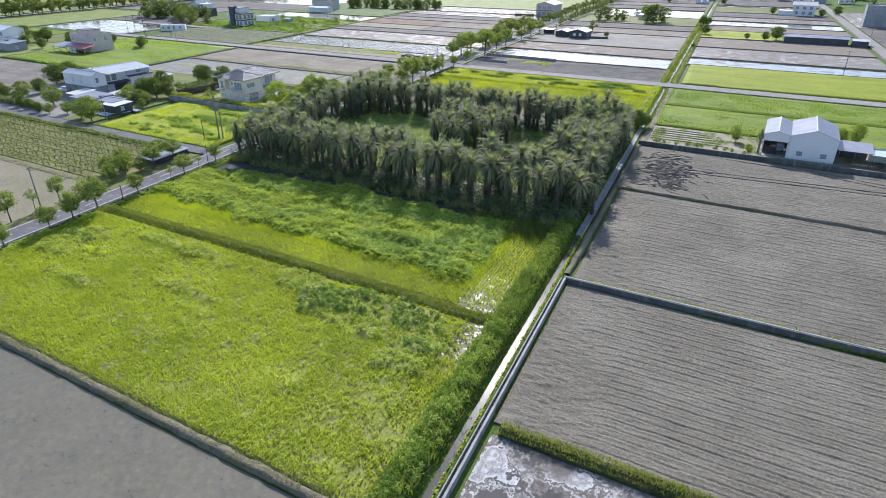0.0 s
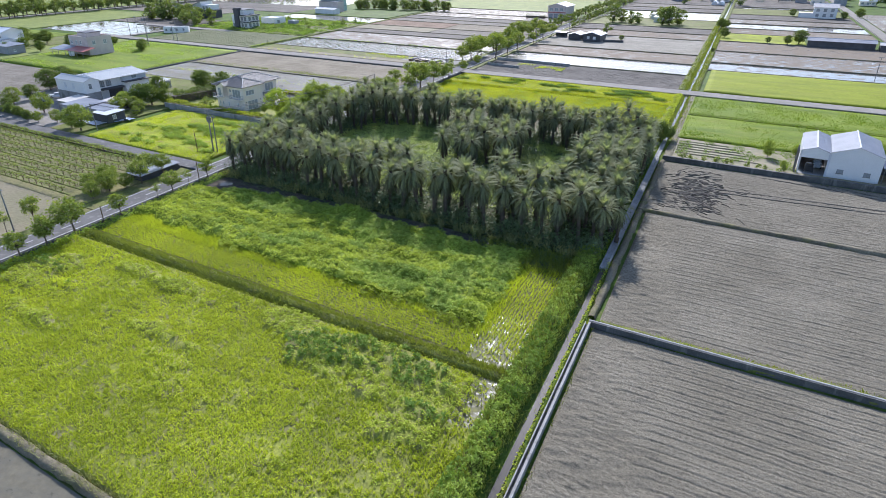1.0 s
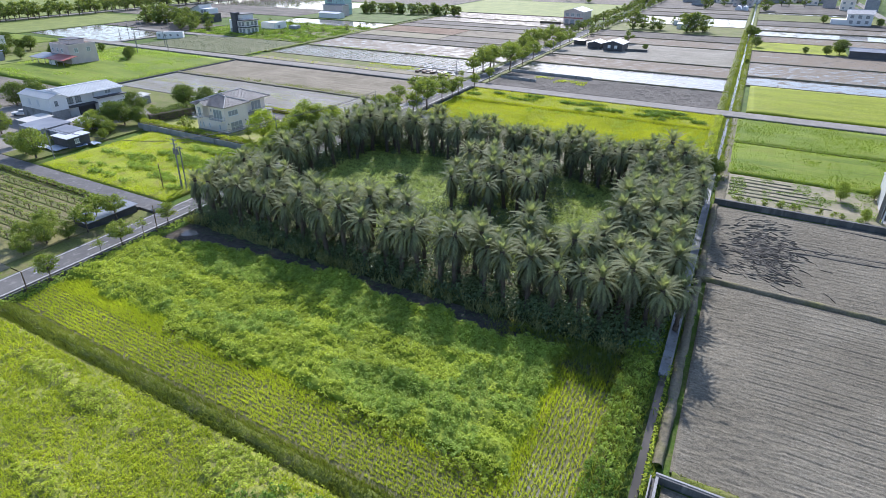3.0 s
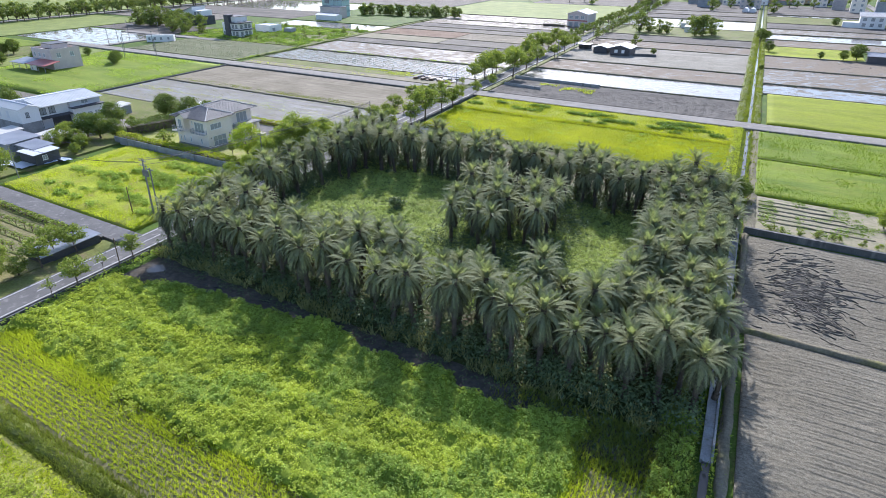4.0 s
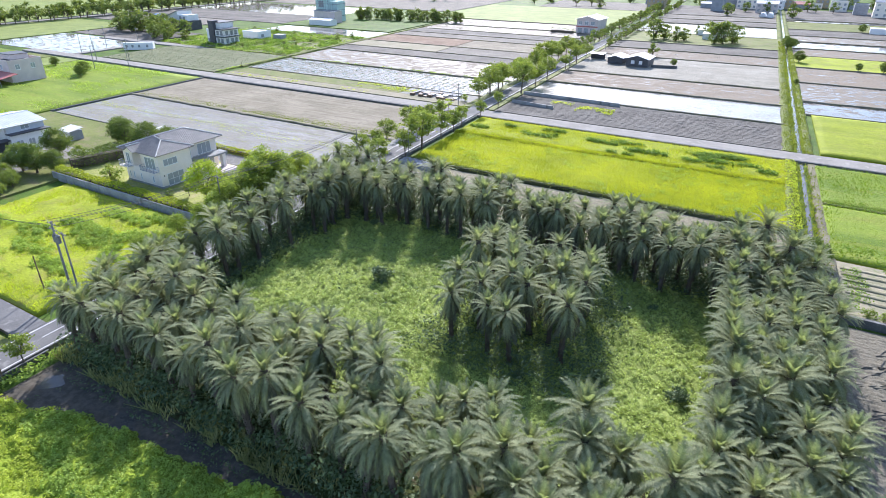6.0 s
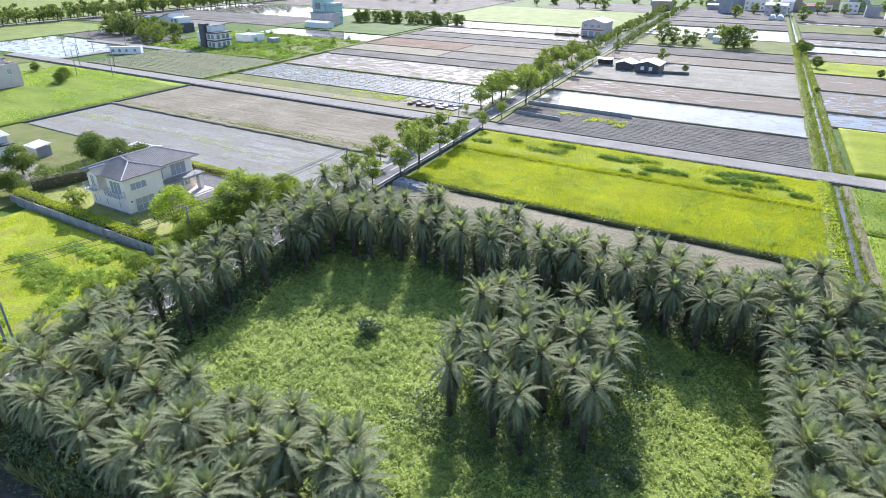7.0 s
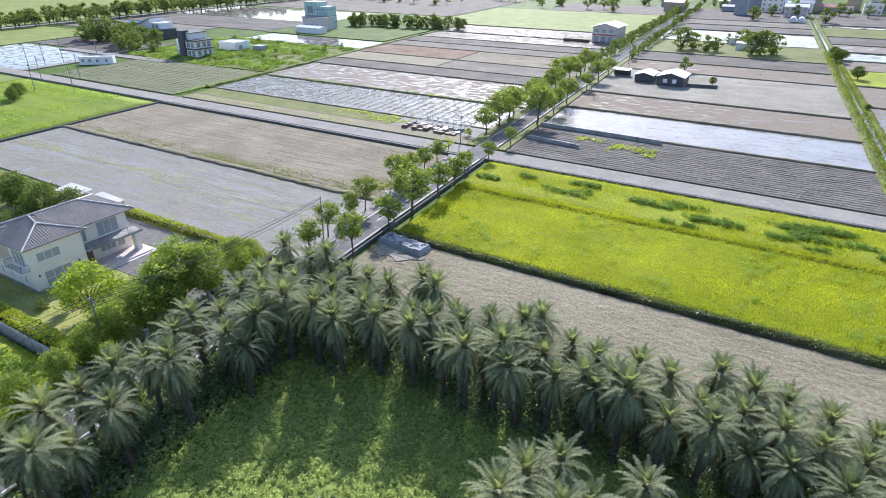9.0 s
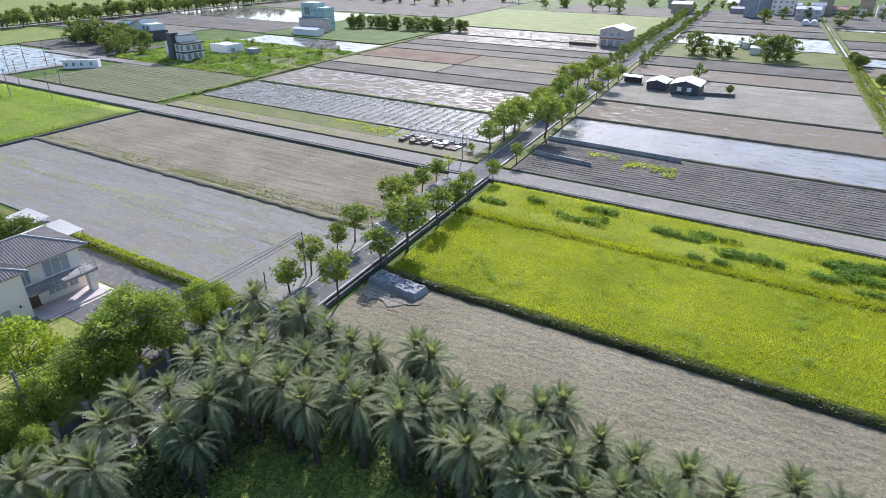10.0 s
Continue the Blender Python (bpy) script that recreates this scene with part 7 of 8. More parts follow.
def tower_house():
    h = thing("house", at(-273, 266, 0.0), "dark grey modern three-storey house with white balconies", "house")
    part("wall", Geo().box(0, 12, 0, 9, -0.3, 6.8).box(1, 9, 1, 9, 6.8, 9.6), WHITE_WALL, h)
    part("tower", Geo().box(2.6, 6.0, -0.8, 2.5, -0.3, 10.6), DARK_WALL, h, "dark clad stair tower")
    part("terrace", Geo().box(6.2, 13.2, -1.4, 9.2, 3.2, 3.6).box(6.2, 13.2, -1.4, 9.2, 6.6, 7.0), DARK_WALL, h)
    part("roof", Geo().box(0.6, 9.4, 0.6, 9.4, 9.6, 9.85), DARK_WALL, h)
    railing(h, [(6.3, -1.3), (13.1, -1.3), (13.1, 9.1)], 3.6, 0.9, DARK_WALL, 0.6)
    railing(h, [(6.3, -1.3), (13.1, -1.3), (13.1, 9.1)], 7.0, 0.9, DARK_WALL, 0.6)
    for z in (0.8, 4.2):
        for x in (7, 9.5):
            window(h, "s", x, x + 1.6, z, z + 1.8, 0.0, DARK_WALL, 1)
        for y in (1, 4, 6.5):
            window(h, "e", y, y + 1.6, z, z + 1.8, 12.0, DARK_WALL, 1)
    window(h, "s", 0.5, 2.0, 0.8, 2.4, 0.0, DARK_WALL, 1)
    b = thing("house", at(-270, 287, 0.0), "plain single-storey white box building", "building")
    flat_block(b, 0, 11, 0, 9, -0.3, 3.6, WHITE_WALL, 0.3, SHEET)
    window(b, "e", 2, 4, 1, 2.4, 11.0, METAL, 1)
    s = thing("hut", at(-291, 231, 0.0, 38), "long low whitewashed hut by the lane", "hut")
    flat_block(s, 0, 13, 0, 3, -0.3, 2.7, WHITE_WALL, 0.15, SHEET_WARM)
    for x in (1, 3.6, 6.5, 10):
        window(s, "s", x, x + 0.9, 0.9, 1.9, 0.0, DARK_WALL, 1)
    k = thing("hut", at(-253, 292, 0.0), "small grey store hut", "hut")
    flat_block(k, 0, 5, 0, 4, -0.3, 2.4, GREY_WALL, 0.1, SHEET_GREEN)
    q = thing("house", at(-352, 299, 0.0), "white modern house with steep mono-pitch roofs and dark base", "house")
    part("wall", Geo().add([(0, 0, -0.3), (17, 0, -0.3), (17, 0, 9.5), (0, 0, 4.2), (0, 10, -0.3), (17, 10, -0.3), (17, 10, 9.5), (0, 10, 4.2)],
                           [(3, 2, 1, 0), (4, 5, 6, 7), (0, 1, 5, 4), (1, 2, 6, 5), (2, 3, 7, 6), (3, 0, 4, 7)]), WHITE_WALL, q)
    roof_part([(-0.8, -0.8, 4.1), (17.8, -0.8, 9.9), (17.8, 10.8, 9.9), (-0.8, 10.8, 4.1)], GREY_WALL, q, 0.2, 0.0, 0.05, "roof", "seam")
    part("wing", Geo().box(12, 27, -3, 8, -0.3, 4.6), DARK_WALL, q, "dark clad wing")
    part("wing", Geo().box(17.1, 25, 0, 8, 4.6, 7.6), WHITE_WALL, q)
    for x in (2, 5, 8):
        window(q, "s", x, x + 1.4, 1.2, 3.2, 0.0, DARK_WALL, 1)
    for x in (18.5, 21.5):
        window(q, "s", x, x + 1.8, 5.0, 6.8, 0.0, DARK_WALL, 1)
    v = thing("shed", at(-385, 318, 0.0), "blue sheet-metal shed far off", "shed")
    gable_walls(v, 0, 14, 0, 7, 3.5, 0.8, "x", SHEET_BLUE)
    gable(v, 0, 14, 0, 7, 3.5, 0.8, "x", SHEET_BLUE, 0.3)


tower_house()


def netted_block():
    h = thing("building", at(-291, 371, 0.0), "building under construction wrapped in green netting", "building")
    part("netting", Geo().box(0, 10, 4, 13, -0.3, 14.5).box(10, 17, 4.6, 12.4, -0.3, 12.2), NETTING, h)
    # dark panel laid on the netting for the shade of an opening
    part("bay_shade", Geo().box(2.4, 6.4, 3.9, 4.0, 8.4, 12.2), SHEET_GREY, h, "dark panel for the shade of a bay in the netting")
    for z in (3.5, 7, 10.5):
        part("scaffold", Geo().box(-0.2, 17.2, 3.8, 4.0, z, z + 0.2).box(17.0, 17.2, 3.8, 13.2, z, z + 0.2), METAL, h)
    for x in range(0, 18, 2):
        part("scaffold_pole", Geo().tube((x, 3.85, -0.3), (x, 3.85, 14.8), 0.06, None, 5), METAL, h)
    part("annex", Geo().box(4, 21, -3, 4, -0.3, 6.8), PINK_WALL, h, "dull pink lower annex")
    part("annex_roof", Geo().box(3.6, 21.4, -3.4, 4.0, 6.8, 7.1), SHEET_GREY, h)
    for x in (6, 10, 14, 18):
        window(h, "s", x, x + 1.8, 1.4, 3.2, -3.0, METAL, 1)
    s = thing("shed", at(-281, 355, 0.0), "low white shed beside the pond", "shed")
    gable_walls(s, 0, 17, 0, 6, 3.0, 0.9, "x", WHITE_WALL)
    gable(s, 0, 17, 0, 6, 3.0, 0.9, "x", SHEET, 0.4)


netted_block()


def roadside_hall():
    h = thing("house", at(-122, 401, 0.0), "two-storey roadside hall with a pale gable roof", "house")
    gable_walls(h, 0, 12, 0, 16, 7.2, 1.8, "y", PINK_WALL)
    gable(h, 0, 12, 0, 16, 7.2, 1.8, "y", SHEET, 0.8)
    part("band", Geo().box(-0.05, 12.05, -0.06, 0.0, 3.2, 3.8), SHEET_RED, h, "red painted band")
    for x in (1, 4.5, 8):
        window(h, "s", x, x + 2.2, 4.4, 6.2, 0.0, WHITE_WALL, 1)
        window(h, "s", x, x + 2.2, 0.3, 2.6, 0.0, DARK_WALL, 1)
    hedge(-136, 398, -122.5, 398, 1.6, 2.0, LEAF_DARK, "dark clipped hedge by the hall", 611, 12)
    # both farm shed roofs take white colour in place of sun glare on sheet
    f = thing("farmhouse", at(-75.5, 307, 0.0), "dark farm shed with a sheet roof coloured white for glare", "farmhouse")
    gable_walls(f, 0, 8.5, 0, 10, 2.9, 1.3, "y", DARK_WALL)
    gable(f, 0, 8.5, 0, 10, 2.9, 1.3, "y", WHITE_WALL, 0.5)
    for x in (2, 5):
        window(f, "s", x, x + 1.3, 1.0, 2.2, 0.0, WHITE_WALL, 1, WHITE_WALL)
    f = thing("farmhouse", at(-83.5, 310, 0.0), "low dark farm shed with a roof paled for glare", "farmhouse")
    gable_walls(f, 0, 6, 0, 9, 2.2, 0.9, "y", DARK_WALL)
    gable(f, 0, 6, 0, 9, 2.2, 0.9, "y", WHITE_WALL, 0.4)
    low_shed(-93, 317, 6, 3, 2.0, SHEET_GREY, "open field shelter with a grey roof", 0.3, 0, DARK_WALL, True)
    wall_line("concrete_wall", "dark low wall round the farm shed's yard", -66, 309, -56.5, 311, 0.4, -0.5, 0.9, CONCRETE_DARK)
    b = thing("barn", at(22, 338, 0.0), "long low dark barn with a grey roof", "barn")
    part("wall", Geo().box(0, 26, 0, 8, -0.4, 2.6), DARK_WALL, b)
    gable(b, 0, 26, 0, 8, 2.6, 0.9, "x", SHEET_GREY, 0.5)
    b = thing("barn", at(49.5, 336, 0.0), "short low barn with a pale roof", "barn")
    part("wall", Geo().box(0, 6, 0, 7, -0.4, 2.4), DARK_WALL, b)
    gable(b, 0, 6, 0, 7, 2.4, 0.7, "x", SHEET_WARM, 0.4)
    n = thing("house", at(33, 480, 0.0), "white two-storey house with a hipped roof among paddies", "house")
    part("wall", Geo().box(0, 13, 0, 11, -0.3, 6.4), WHITE_WALL, n)
    gable(n, 0, 13, 0, 11, 6.4, 2.0, "x", RIDGE, 0.8)
    for z in (1, 4):
        for x in (1.5, 5.5, 9.5):
            window(n, "s", x, x + 1.8, z, z + 1.6, 0.0, DARK_WALL, 1)
    part("porch", Geo().box(-8, 0, 1, 8, -0.3, 2.8), WHITE_WALL, n)
    for u, v, w, d in ((-60, 426, 12, 6), (-56, 408, 9, 4)):
        low_shed(u, v, w, d, 2.8, SHEET_WARM, "low farm building with a pale roof among trees", 0.6, 0, WHITE_WALL)


roadside_hall()


def plain_house(u, v, w, d, hgt, wall_mat, label, storeys=2, turn=0, roof=None):
    """A far house: block, parapet or gable, and rows of windows."""
    h = thing("house", at(u, v, 0.0, turn), label, "house")
    if roof is None:
        flat_block(h, 0, w, 0, d, -0.3, hgt, wall_mat, 0.6)
    else:
        gable_walls(h, 0, w, 0, d, hgt, d * 0.16, "x", wall_mat)
        gable(h, 0, w, 0, d, hgt, d * 0.16, "x", roof, 0.5)
    n = max(2, int(w / 3.2))
    for k in range(storeys):
        z = 1.0 + k * hgt / storeys
        for i in range(n):
            x = (i + 0.3) * w / n
            window(h, "s", x, x + 1.5, z, z + 1.5, 0.0, METAL, 0, sill=False)


plain_house(-323, 156, 12, 10, 6.8, WHITE_WALL, "white two-storey farmhouse with a pitched sheet roof", 2, 8, SHEET)
plain_house(-311, 152, 8, 8, 3.6, WHITE_WALL, "low white annex beside the farmhouse", 1, 8)
low_shed(-302, 148, 12, 7, 3.2, SHEET_GREY, "dark sheet-roofed shed beside the white house", 0.6)
plain_house(64, 300, 12, 10, 6.5, PINK_WALL, "grey-pink house by the far lane", 2)
plain_house(66, 430, 18, 12, 10.5, GREY_WALL, "grey three-storey house by the far lane", 3)
plain_house(88, 420, 14, 12, 9.5, PINK_WALL, "pinkish three-storey house by the far lane", 3)
wall_choice = (WHITE_WALL, GREY_WALL, PINK_WALL, CREAM, TAN_WALL)
words = {WHITE_WALL: "white", GREY_WALL: "grey", PINK_WALL: "dull pink", CREAM: "cream", TAN_WALL: "tan"}
village = np.random.default_rng(77)
for i in range(46):
    u = -125 + 8.2 * i + village.uniform(-2, 2)
    if -110 < u < -88:
        continue
    v = village.uniform(585, 680)
    st = int(village.integers(1, 4))
    mat = wall_choice[int(village.integers(5))]
    plain_house(u, v, village.uniform(8, 15), village.uniform(8, 12), 3.3 * st, mat, "far %s village house of %s storey%s" % (words[mat], ("one", "two", "three")[st - 1], "s" if st > 1 else ""), st,
                roof=(SHEET, SHEET_GREY, SHEET_RED, None, None)[int(village.integers(5))])
plain_house(-72, 640, 30, 10, 12, GREY_WALL, "long grey four-storey block in the village", 4)
d = thing("greenhouse", at(-32, 556, 0.0) @ Matrix.Scale(0.62, 4), "pair of white arched plastic greenhouses", "greenhouse")
for k in range(2):
    arch = [(7.5 * k + 3.6 - 3.6 * math.cos(a), 4.6 * math.sin(a)) for a in np.linspace(0, math.pi, 11)]
    part("cover", Geo().add([(x, 0, z) for x, z in arch] + [(x, 14, z) for x, z in arch], [tuple(range(11)), tuple(range(11, 22))[::-1]] + [(i, 11 + i, 12 + i, 1 + i) for i in range(10)]), SHEET, d)


# ---- trees and hedges in their places ----
ST = "small round-headed street tree beside the road"
for u, v, kind, size in ((-95.0, 38.2, "street", 0.9), (-94.9, 45.4, "street", 0.8), (-95.0, 49.5, "street", 1.05), (-95.2, 54.2, "street_light", 1.05), (-95.1, 62.4, "street", 0.75),
                         (-95.2, 70.0, "sapling", 0.8), (-95.6, 73.8, "street_light", 0.72), (-95.6, 77.6, "sapling", 0.8), (-95.7, 82.4, "street", 0.75),
                         (-104.2, 40.0, "street", 0.9), (-104.0, 44.2, "street", 0.95), (-104.4, 48.6, "sapling", 1.05), (-104.4, 53.0, "street", 0.85),
                         (-104.8, 74.0, "street_light", 0.8), (-105.0, 79.4, "street_light", 0.75), (-106.6, 77.0, "street", 0.85),
                         (-95.0, 153.9, "street", 0.95), (-95.3, 164.6, "street", 0.9), (-95.0, 171.6, "street_light", 1.15), (-94.8, 181, "street", 1.0), (-94.6, 187.6, "street", 0.9),
                         (-94.7, 192.3, "street", 0.75), (-94.4, 204.1, "street", 0.68),
                         (-102.0, 152.2, "street", 0.8), (-102.4, 157.2, "street", 0.8), (-103.4, 164.6, "street", 0.72), (-103.0, 168.6, "street", 0.85), (-103.6, 174.5, "sapling", 0.8),
                         (-103.4, 181, "street_light", 0.9), (-103.6, 186, "street", 0.85), (-104.0, 192, "street", 0.8), (-104.4, 198.5, "street", 0.75), (-104.2, 203, "sapling", 0.9)):
    tree(kind, u, v, ST, size * (1.28 if v > 150 else 1.0), "street tree", "street trees along the road", name="street_tree")
for v in np.arange(224, 330, 7.2):
    tree("street_light" if rng.random() < 0.5 else "street", -103.4 + rng.normal(0, 0.4), v + rng.normal(0, 1), ST, rng.uniform(1.05, 1.6), "street tree", "street trees along the road", name="street_tree")
for v in np.arange(330, 640, 7.5):
    tree("far", -103.6 + rng.normal(0, 0.6), v, ST, rng.uniform(0.65, 1.0), "street tree", "street trees along the road", name="street_tree")
    if v > 345:
        tree("far", -93.6 + rng.normal(0, 0.6), v + 3, ST, rng.uniform(0.45, 0.85), "street tree", "street trees along the road", name="street_tree")
for u, v, size in ((-95.0, 238.0, 1.75), (-94.8, 251.5, 1.25), (-95.0, 265.0, 1.3), (-94.6, 287.0, 0.9), (-94.6, 303.0, 1.25), (-94.6, 318.0, 1.0)):
    tree("street_light", u, v, "tall leafy street tree beside the road", size, "street tree", "street trees along the road", name="street_tree")
tree("street", -94.2, 216.5, ST, 0.8, "street tree", "street trees along the road", name="street_tree")
cy = tree("shrub", -97.0, 199.2, "slim dark conifer beside the road", 1.0, "street tree", name="conifer")
cy.scale = (0.6, 0.6, 2.1)
tree("shrub", -106.4, 219, "round bush at the road junction", 1.2, "bush", name="bush")

GT = "leafy garden tree beside the house"
tree("garden_light", -114.0, 124.6, "bright green spreading tree in the garden", 1.2)
tree("garden_light", -111.6, 127.0, "bright green spreading tree in the garden", 0.8)
tree("street", -118.8, 124.4, "small bright tree on the lawn", 0.62)
tree("shrub", -122.0, 122.4, "low round shrub on the lawn", 0.9, "bush", name="bush")
for u, v, s in ((-106.8, 130.0, 1.2), (-108.0, 133.6, 1.3), (-105.6, 136.0, 1.15), (-105.4, 140.6, 0.95), (-109.6, 131.2, 0.95), (-106.6, 126.4, 1.05), (-106.2, 144.0, 0.7), (-106.6, 122.6, 1.0), (-105.8, 119.4, 0.8)):
    tree("garden", u, v, GT, s, group="garden trees by the road")
for u, v, s in ((-104.6, 115.4, 0.75), (-105.2, 111.0, 0.7), (-103.4, 108.2, 0.6), (-104.8, 104.6, 0.65), (-102.4, 119.6, 0.6), (-95.4, 117.0, 0.55)):
    tree("garden", u, v, "leafy roadside tree by the palm grove", s, group="garden trees by the road")
tree("shrub", -118.6, 138.6, "layered garden pine beside the forecourt", 1.5, "bush", name="garden_pine")
tree("shrub", -139.5, 122.6, "dark shrub at the corner of the house", 2.0, "bush", name="bush")
tree("round", -149.0, 138.0, "large dark tree behind the house", 1.15)
tree("round", -145.2, 141.0, "large dark tree behind the house", 0.95)
for u, v, s in ((-156.6, 117.2, 1.05), (-160.4, 116.4, 1.0), (-153.6, 119.4, 0.8), (-163.8, 126.2, 1.05), (-157.6, 138.4, 1.1), (-161.2, 139.8, 1.0)):
    tree("round", u, v, "dense round dark tree in the farmyard", s, group="farmyard trees")
for u, v, s in ((-158, 127.4, 0.5), (-148, 143, 0.6), (-160.0, 110.4, 0.8), (-163.4, 113.4, 0.7), (-156.4, 111.2, 0.65), (-152.6, 110.4, 0.6), (-150.2, 107, 0.45), (-157.6, 106.6, 0.75), (-149.8, 90.6, 1.15), (-155.0, 91.2, 0.85), (-168, 90.2, 0.5), (-163, 92.4, 0.6), (-176.4, 96.8, 0.95), (-193.5, 97.8, 0.9)):
    tree("farm", u, v, "bushy green tree among the farm sheds", s, group="farmyard trees")
for u, v, s in ((-203, 114.5, 1.2), (-199, 119, 1.1), (-204, 120.5, 1.15), (-195.5, 104.3, 0.8), (-189, 93.6, 0.6), (-183, 91.4, 0.55), (-178.5, 91.0, 0.5), (-197.5, 94.5, 0.7), (-203, 96, 0.8), (-172, 89.8, 0.5)):
    tree("round", u, v, "dark tree beside the workshop", s, group="farmyard trees")
for u, v, s in ((-106.8, 68.4, 0.7), (-109.4, 70.2, 0.75), (-106.2, 64.6, 0.6), (-110.0, 66.8, 0.6), (-105.6, 71.2, 0.5)):
    tree("farm", u, v, "tangle of green shrubs beside the road", s, group="roadside thicket")
hedge(-151, 118.7, -105.2, 118.7, 1.7, 1.75, LEAF_HEDGE, "yellow-green clipped hedge behind the garden wall", 621, 70, 0.1)
hedge(-145.5, 146.7, -105.0, 146.7, 1.1, 1.1, LEAF_HEDGE, "yellow-green clipped hedge along the paddy", 623, 60, 0.1)
hedge(-153.4, 122.6, -148.2, 137, 3.4, 2.8, LEAF_DARK, "tall green hedge beside the lawn", 625, 55, 0.1)
hedge(-176, 91.9, -206, 91.9, 1.8, 1.6, LEAF, "green hedge along the lane", 627, 34)
hedge(-190, 83.4, -112, 83.0, 0.9, 0.7, LEAF, "low green hedge between orchard and lane", 629, 34)

# right bank and the strip by the shed
for u, v, s in ((3.8, 150.2, 0.55), (6.6, 141.4, 0.35), (25.4, 158.6, 0.6), (28.6, 160.2, 0.75), (9.2, 153.5, 0.4)):
    tree("garden", u, v, "bushy tree near the metal shed", s)
for u, v, s in ((-18.6, 151.4, 0.8), (-17.0, 153.4, 0.55), (-19.6, 155.0, 0.5)):
    tree("round", u, v, "dark bushy tree at the corner of the grove", s)
for i in range(10):
    tree("shrub", -13 + 2.1 * i + rng.normal(0, 0.3), 140.6 + rng.normal(0, 0.3), "low fruit shrub planted above the wall", rng.uniform(0.5, 0.8), "bush", "shrubs above the wall", 0.05, "bush")
for i in range(6):
    bund(-14.5, 144.2 + 1.9 * i, 2 - 1.2 * i, 144.2 + 1.9 * i, 0.8, 0.16, (STUBBLE, SAND)[i % 2], "raised vegetable bed covered with pale film", "garden_bed", "garden bed", 0.05, 640 + i)

# shrubs in the clearing
for u, v, s in ((-70.6, 116.6, 1.3), (-39.4, 110.6, 1.0), (-31.5, 112.0, 1.0), (-36.5, 128, 0.6), (-81, 131, 0.7), (-69, 103, 0.6), (-47, 107.6, 0.55)):
    tree("clearing_shrub", u, v, "lone dark shrub in the weedy clearing", s, "bush", "shrubs in the clearing", 0.1, "bush")

# far trees
for v in np.arange(150, 560, 6.0):
    for u in (-461, -445.5):
        tree("far", u + rng.normal(0, 1), v + rng.normal(0, 2), "leafy tree of the distant avenue", rng.uniform(1.2, 1.8), "tree", "distant avenue")
for u, v, s in ((-78.5, 396, 1.3), (-74, 400, 1.0), (-67.5, 395, 0.95), (-64, 398, 0.8), (-49, 394, 1.2), (-45.5, 396, 1.35), (-41, 400, 1.2), (-52, 415, 1.1), (-55, 425, 0.9), (-60, 430, 0.6)):
    tree("far_dark", u, v, "dense dark tree round the far farm", s, group="trees of the far farm")
tree("far", -69.8, 336, "open-crowned tree by the farm shed", 0.85)
tree("round", -58.4, 316.5, "dark bush by the farm shed", 0.45)
for i in range(26):
    tree("far_dark", -275 + 2.9 * i + rng.normal(0, 1.5), 398 + 0.6 * i + rng.normal(0, 3), "tree of the far wood behind the pond", rng.uniform(0.75, 1.1), group="far wood")
for u, v, s in ((-345, 280, 1.0), (-352, 284, 1.1), (-338, 290, 0.9), (-331, 282, 0.9), (-322, 284, 0.8), (-318, 270, 0.8), (-312, 264, 0.7), (-306, 268, 0.8), (-358, 276, 1.0), (-364, 282, 0.9), (-306, 280, 0.8), (-348, 276, 1.1), (-341, 284, 1.0), (-327, 276, 0.9), (-314, 275, 0.8), (-300, 262, 0.5), (-293, 268, 0.5)):
    tree("far_dark", u, v, "bushy tree before the far modern house", 1.35 * s, group="trees by the far houses")
for u, v, s in ((-250, 186, 0.8), (-246, 182, 0.7), (-287, 160, 0.8), (-284, 172, 0.7), (-276, 190, 0.6), (-300, 160, 0.9), (-310, 172, 0.9), (-296, 180, 0.8), (-314, 166, 1.2), (-319, 171, 1.3), (-309, 176, 1.1), (-306, 147, 0.8), (-326, 150, 0.9), (-299, 152, 0.7)):
    tree("round", u, v, "bushy tree beside the red-roofed house", s, group="trees by the far houses")
for i in range(22):
    tree("far", rng.uniform(-296, -216), rng.uniform(259, 319), "scrubby bush in rough grass by the far houses", rng.uniform(0.22, 0.45), "bush", "scrub by the far houses", name="bush")
for i in range(60):
    u = -430 + 9.5 * i
    tree("far_dark" if rng.random() < 0.5 else "far", u + rng.normal(0, 3), 560 + rng.uniform(0, 110) + (40 if -110 < u < -85 else 0), "village tree far off", rng.uniform(0.7, 1.5), "tree", "village trees")
for u, v, s in ((-13.6, 352, 0.8), (6, 340.6, 0.5), (14, 340.2, 0.7), (19, 344, 1.1), (-17, 392, 0.9), (-14.5, 398, 0.7), (-17.5, 404, 0.8), (-16, 300, 0.3), (60, 492, 1.0), (22, 486, 0.8), (50, 478, 0.8)):
    tree("round", u, v, "round dark bush beside the paddies", s, "bush", "bushes by the paddies", name="bush")


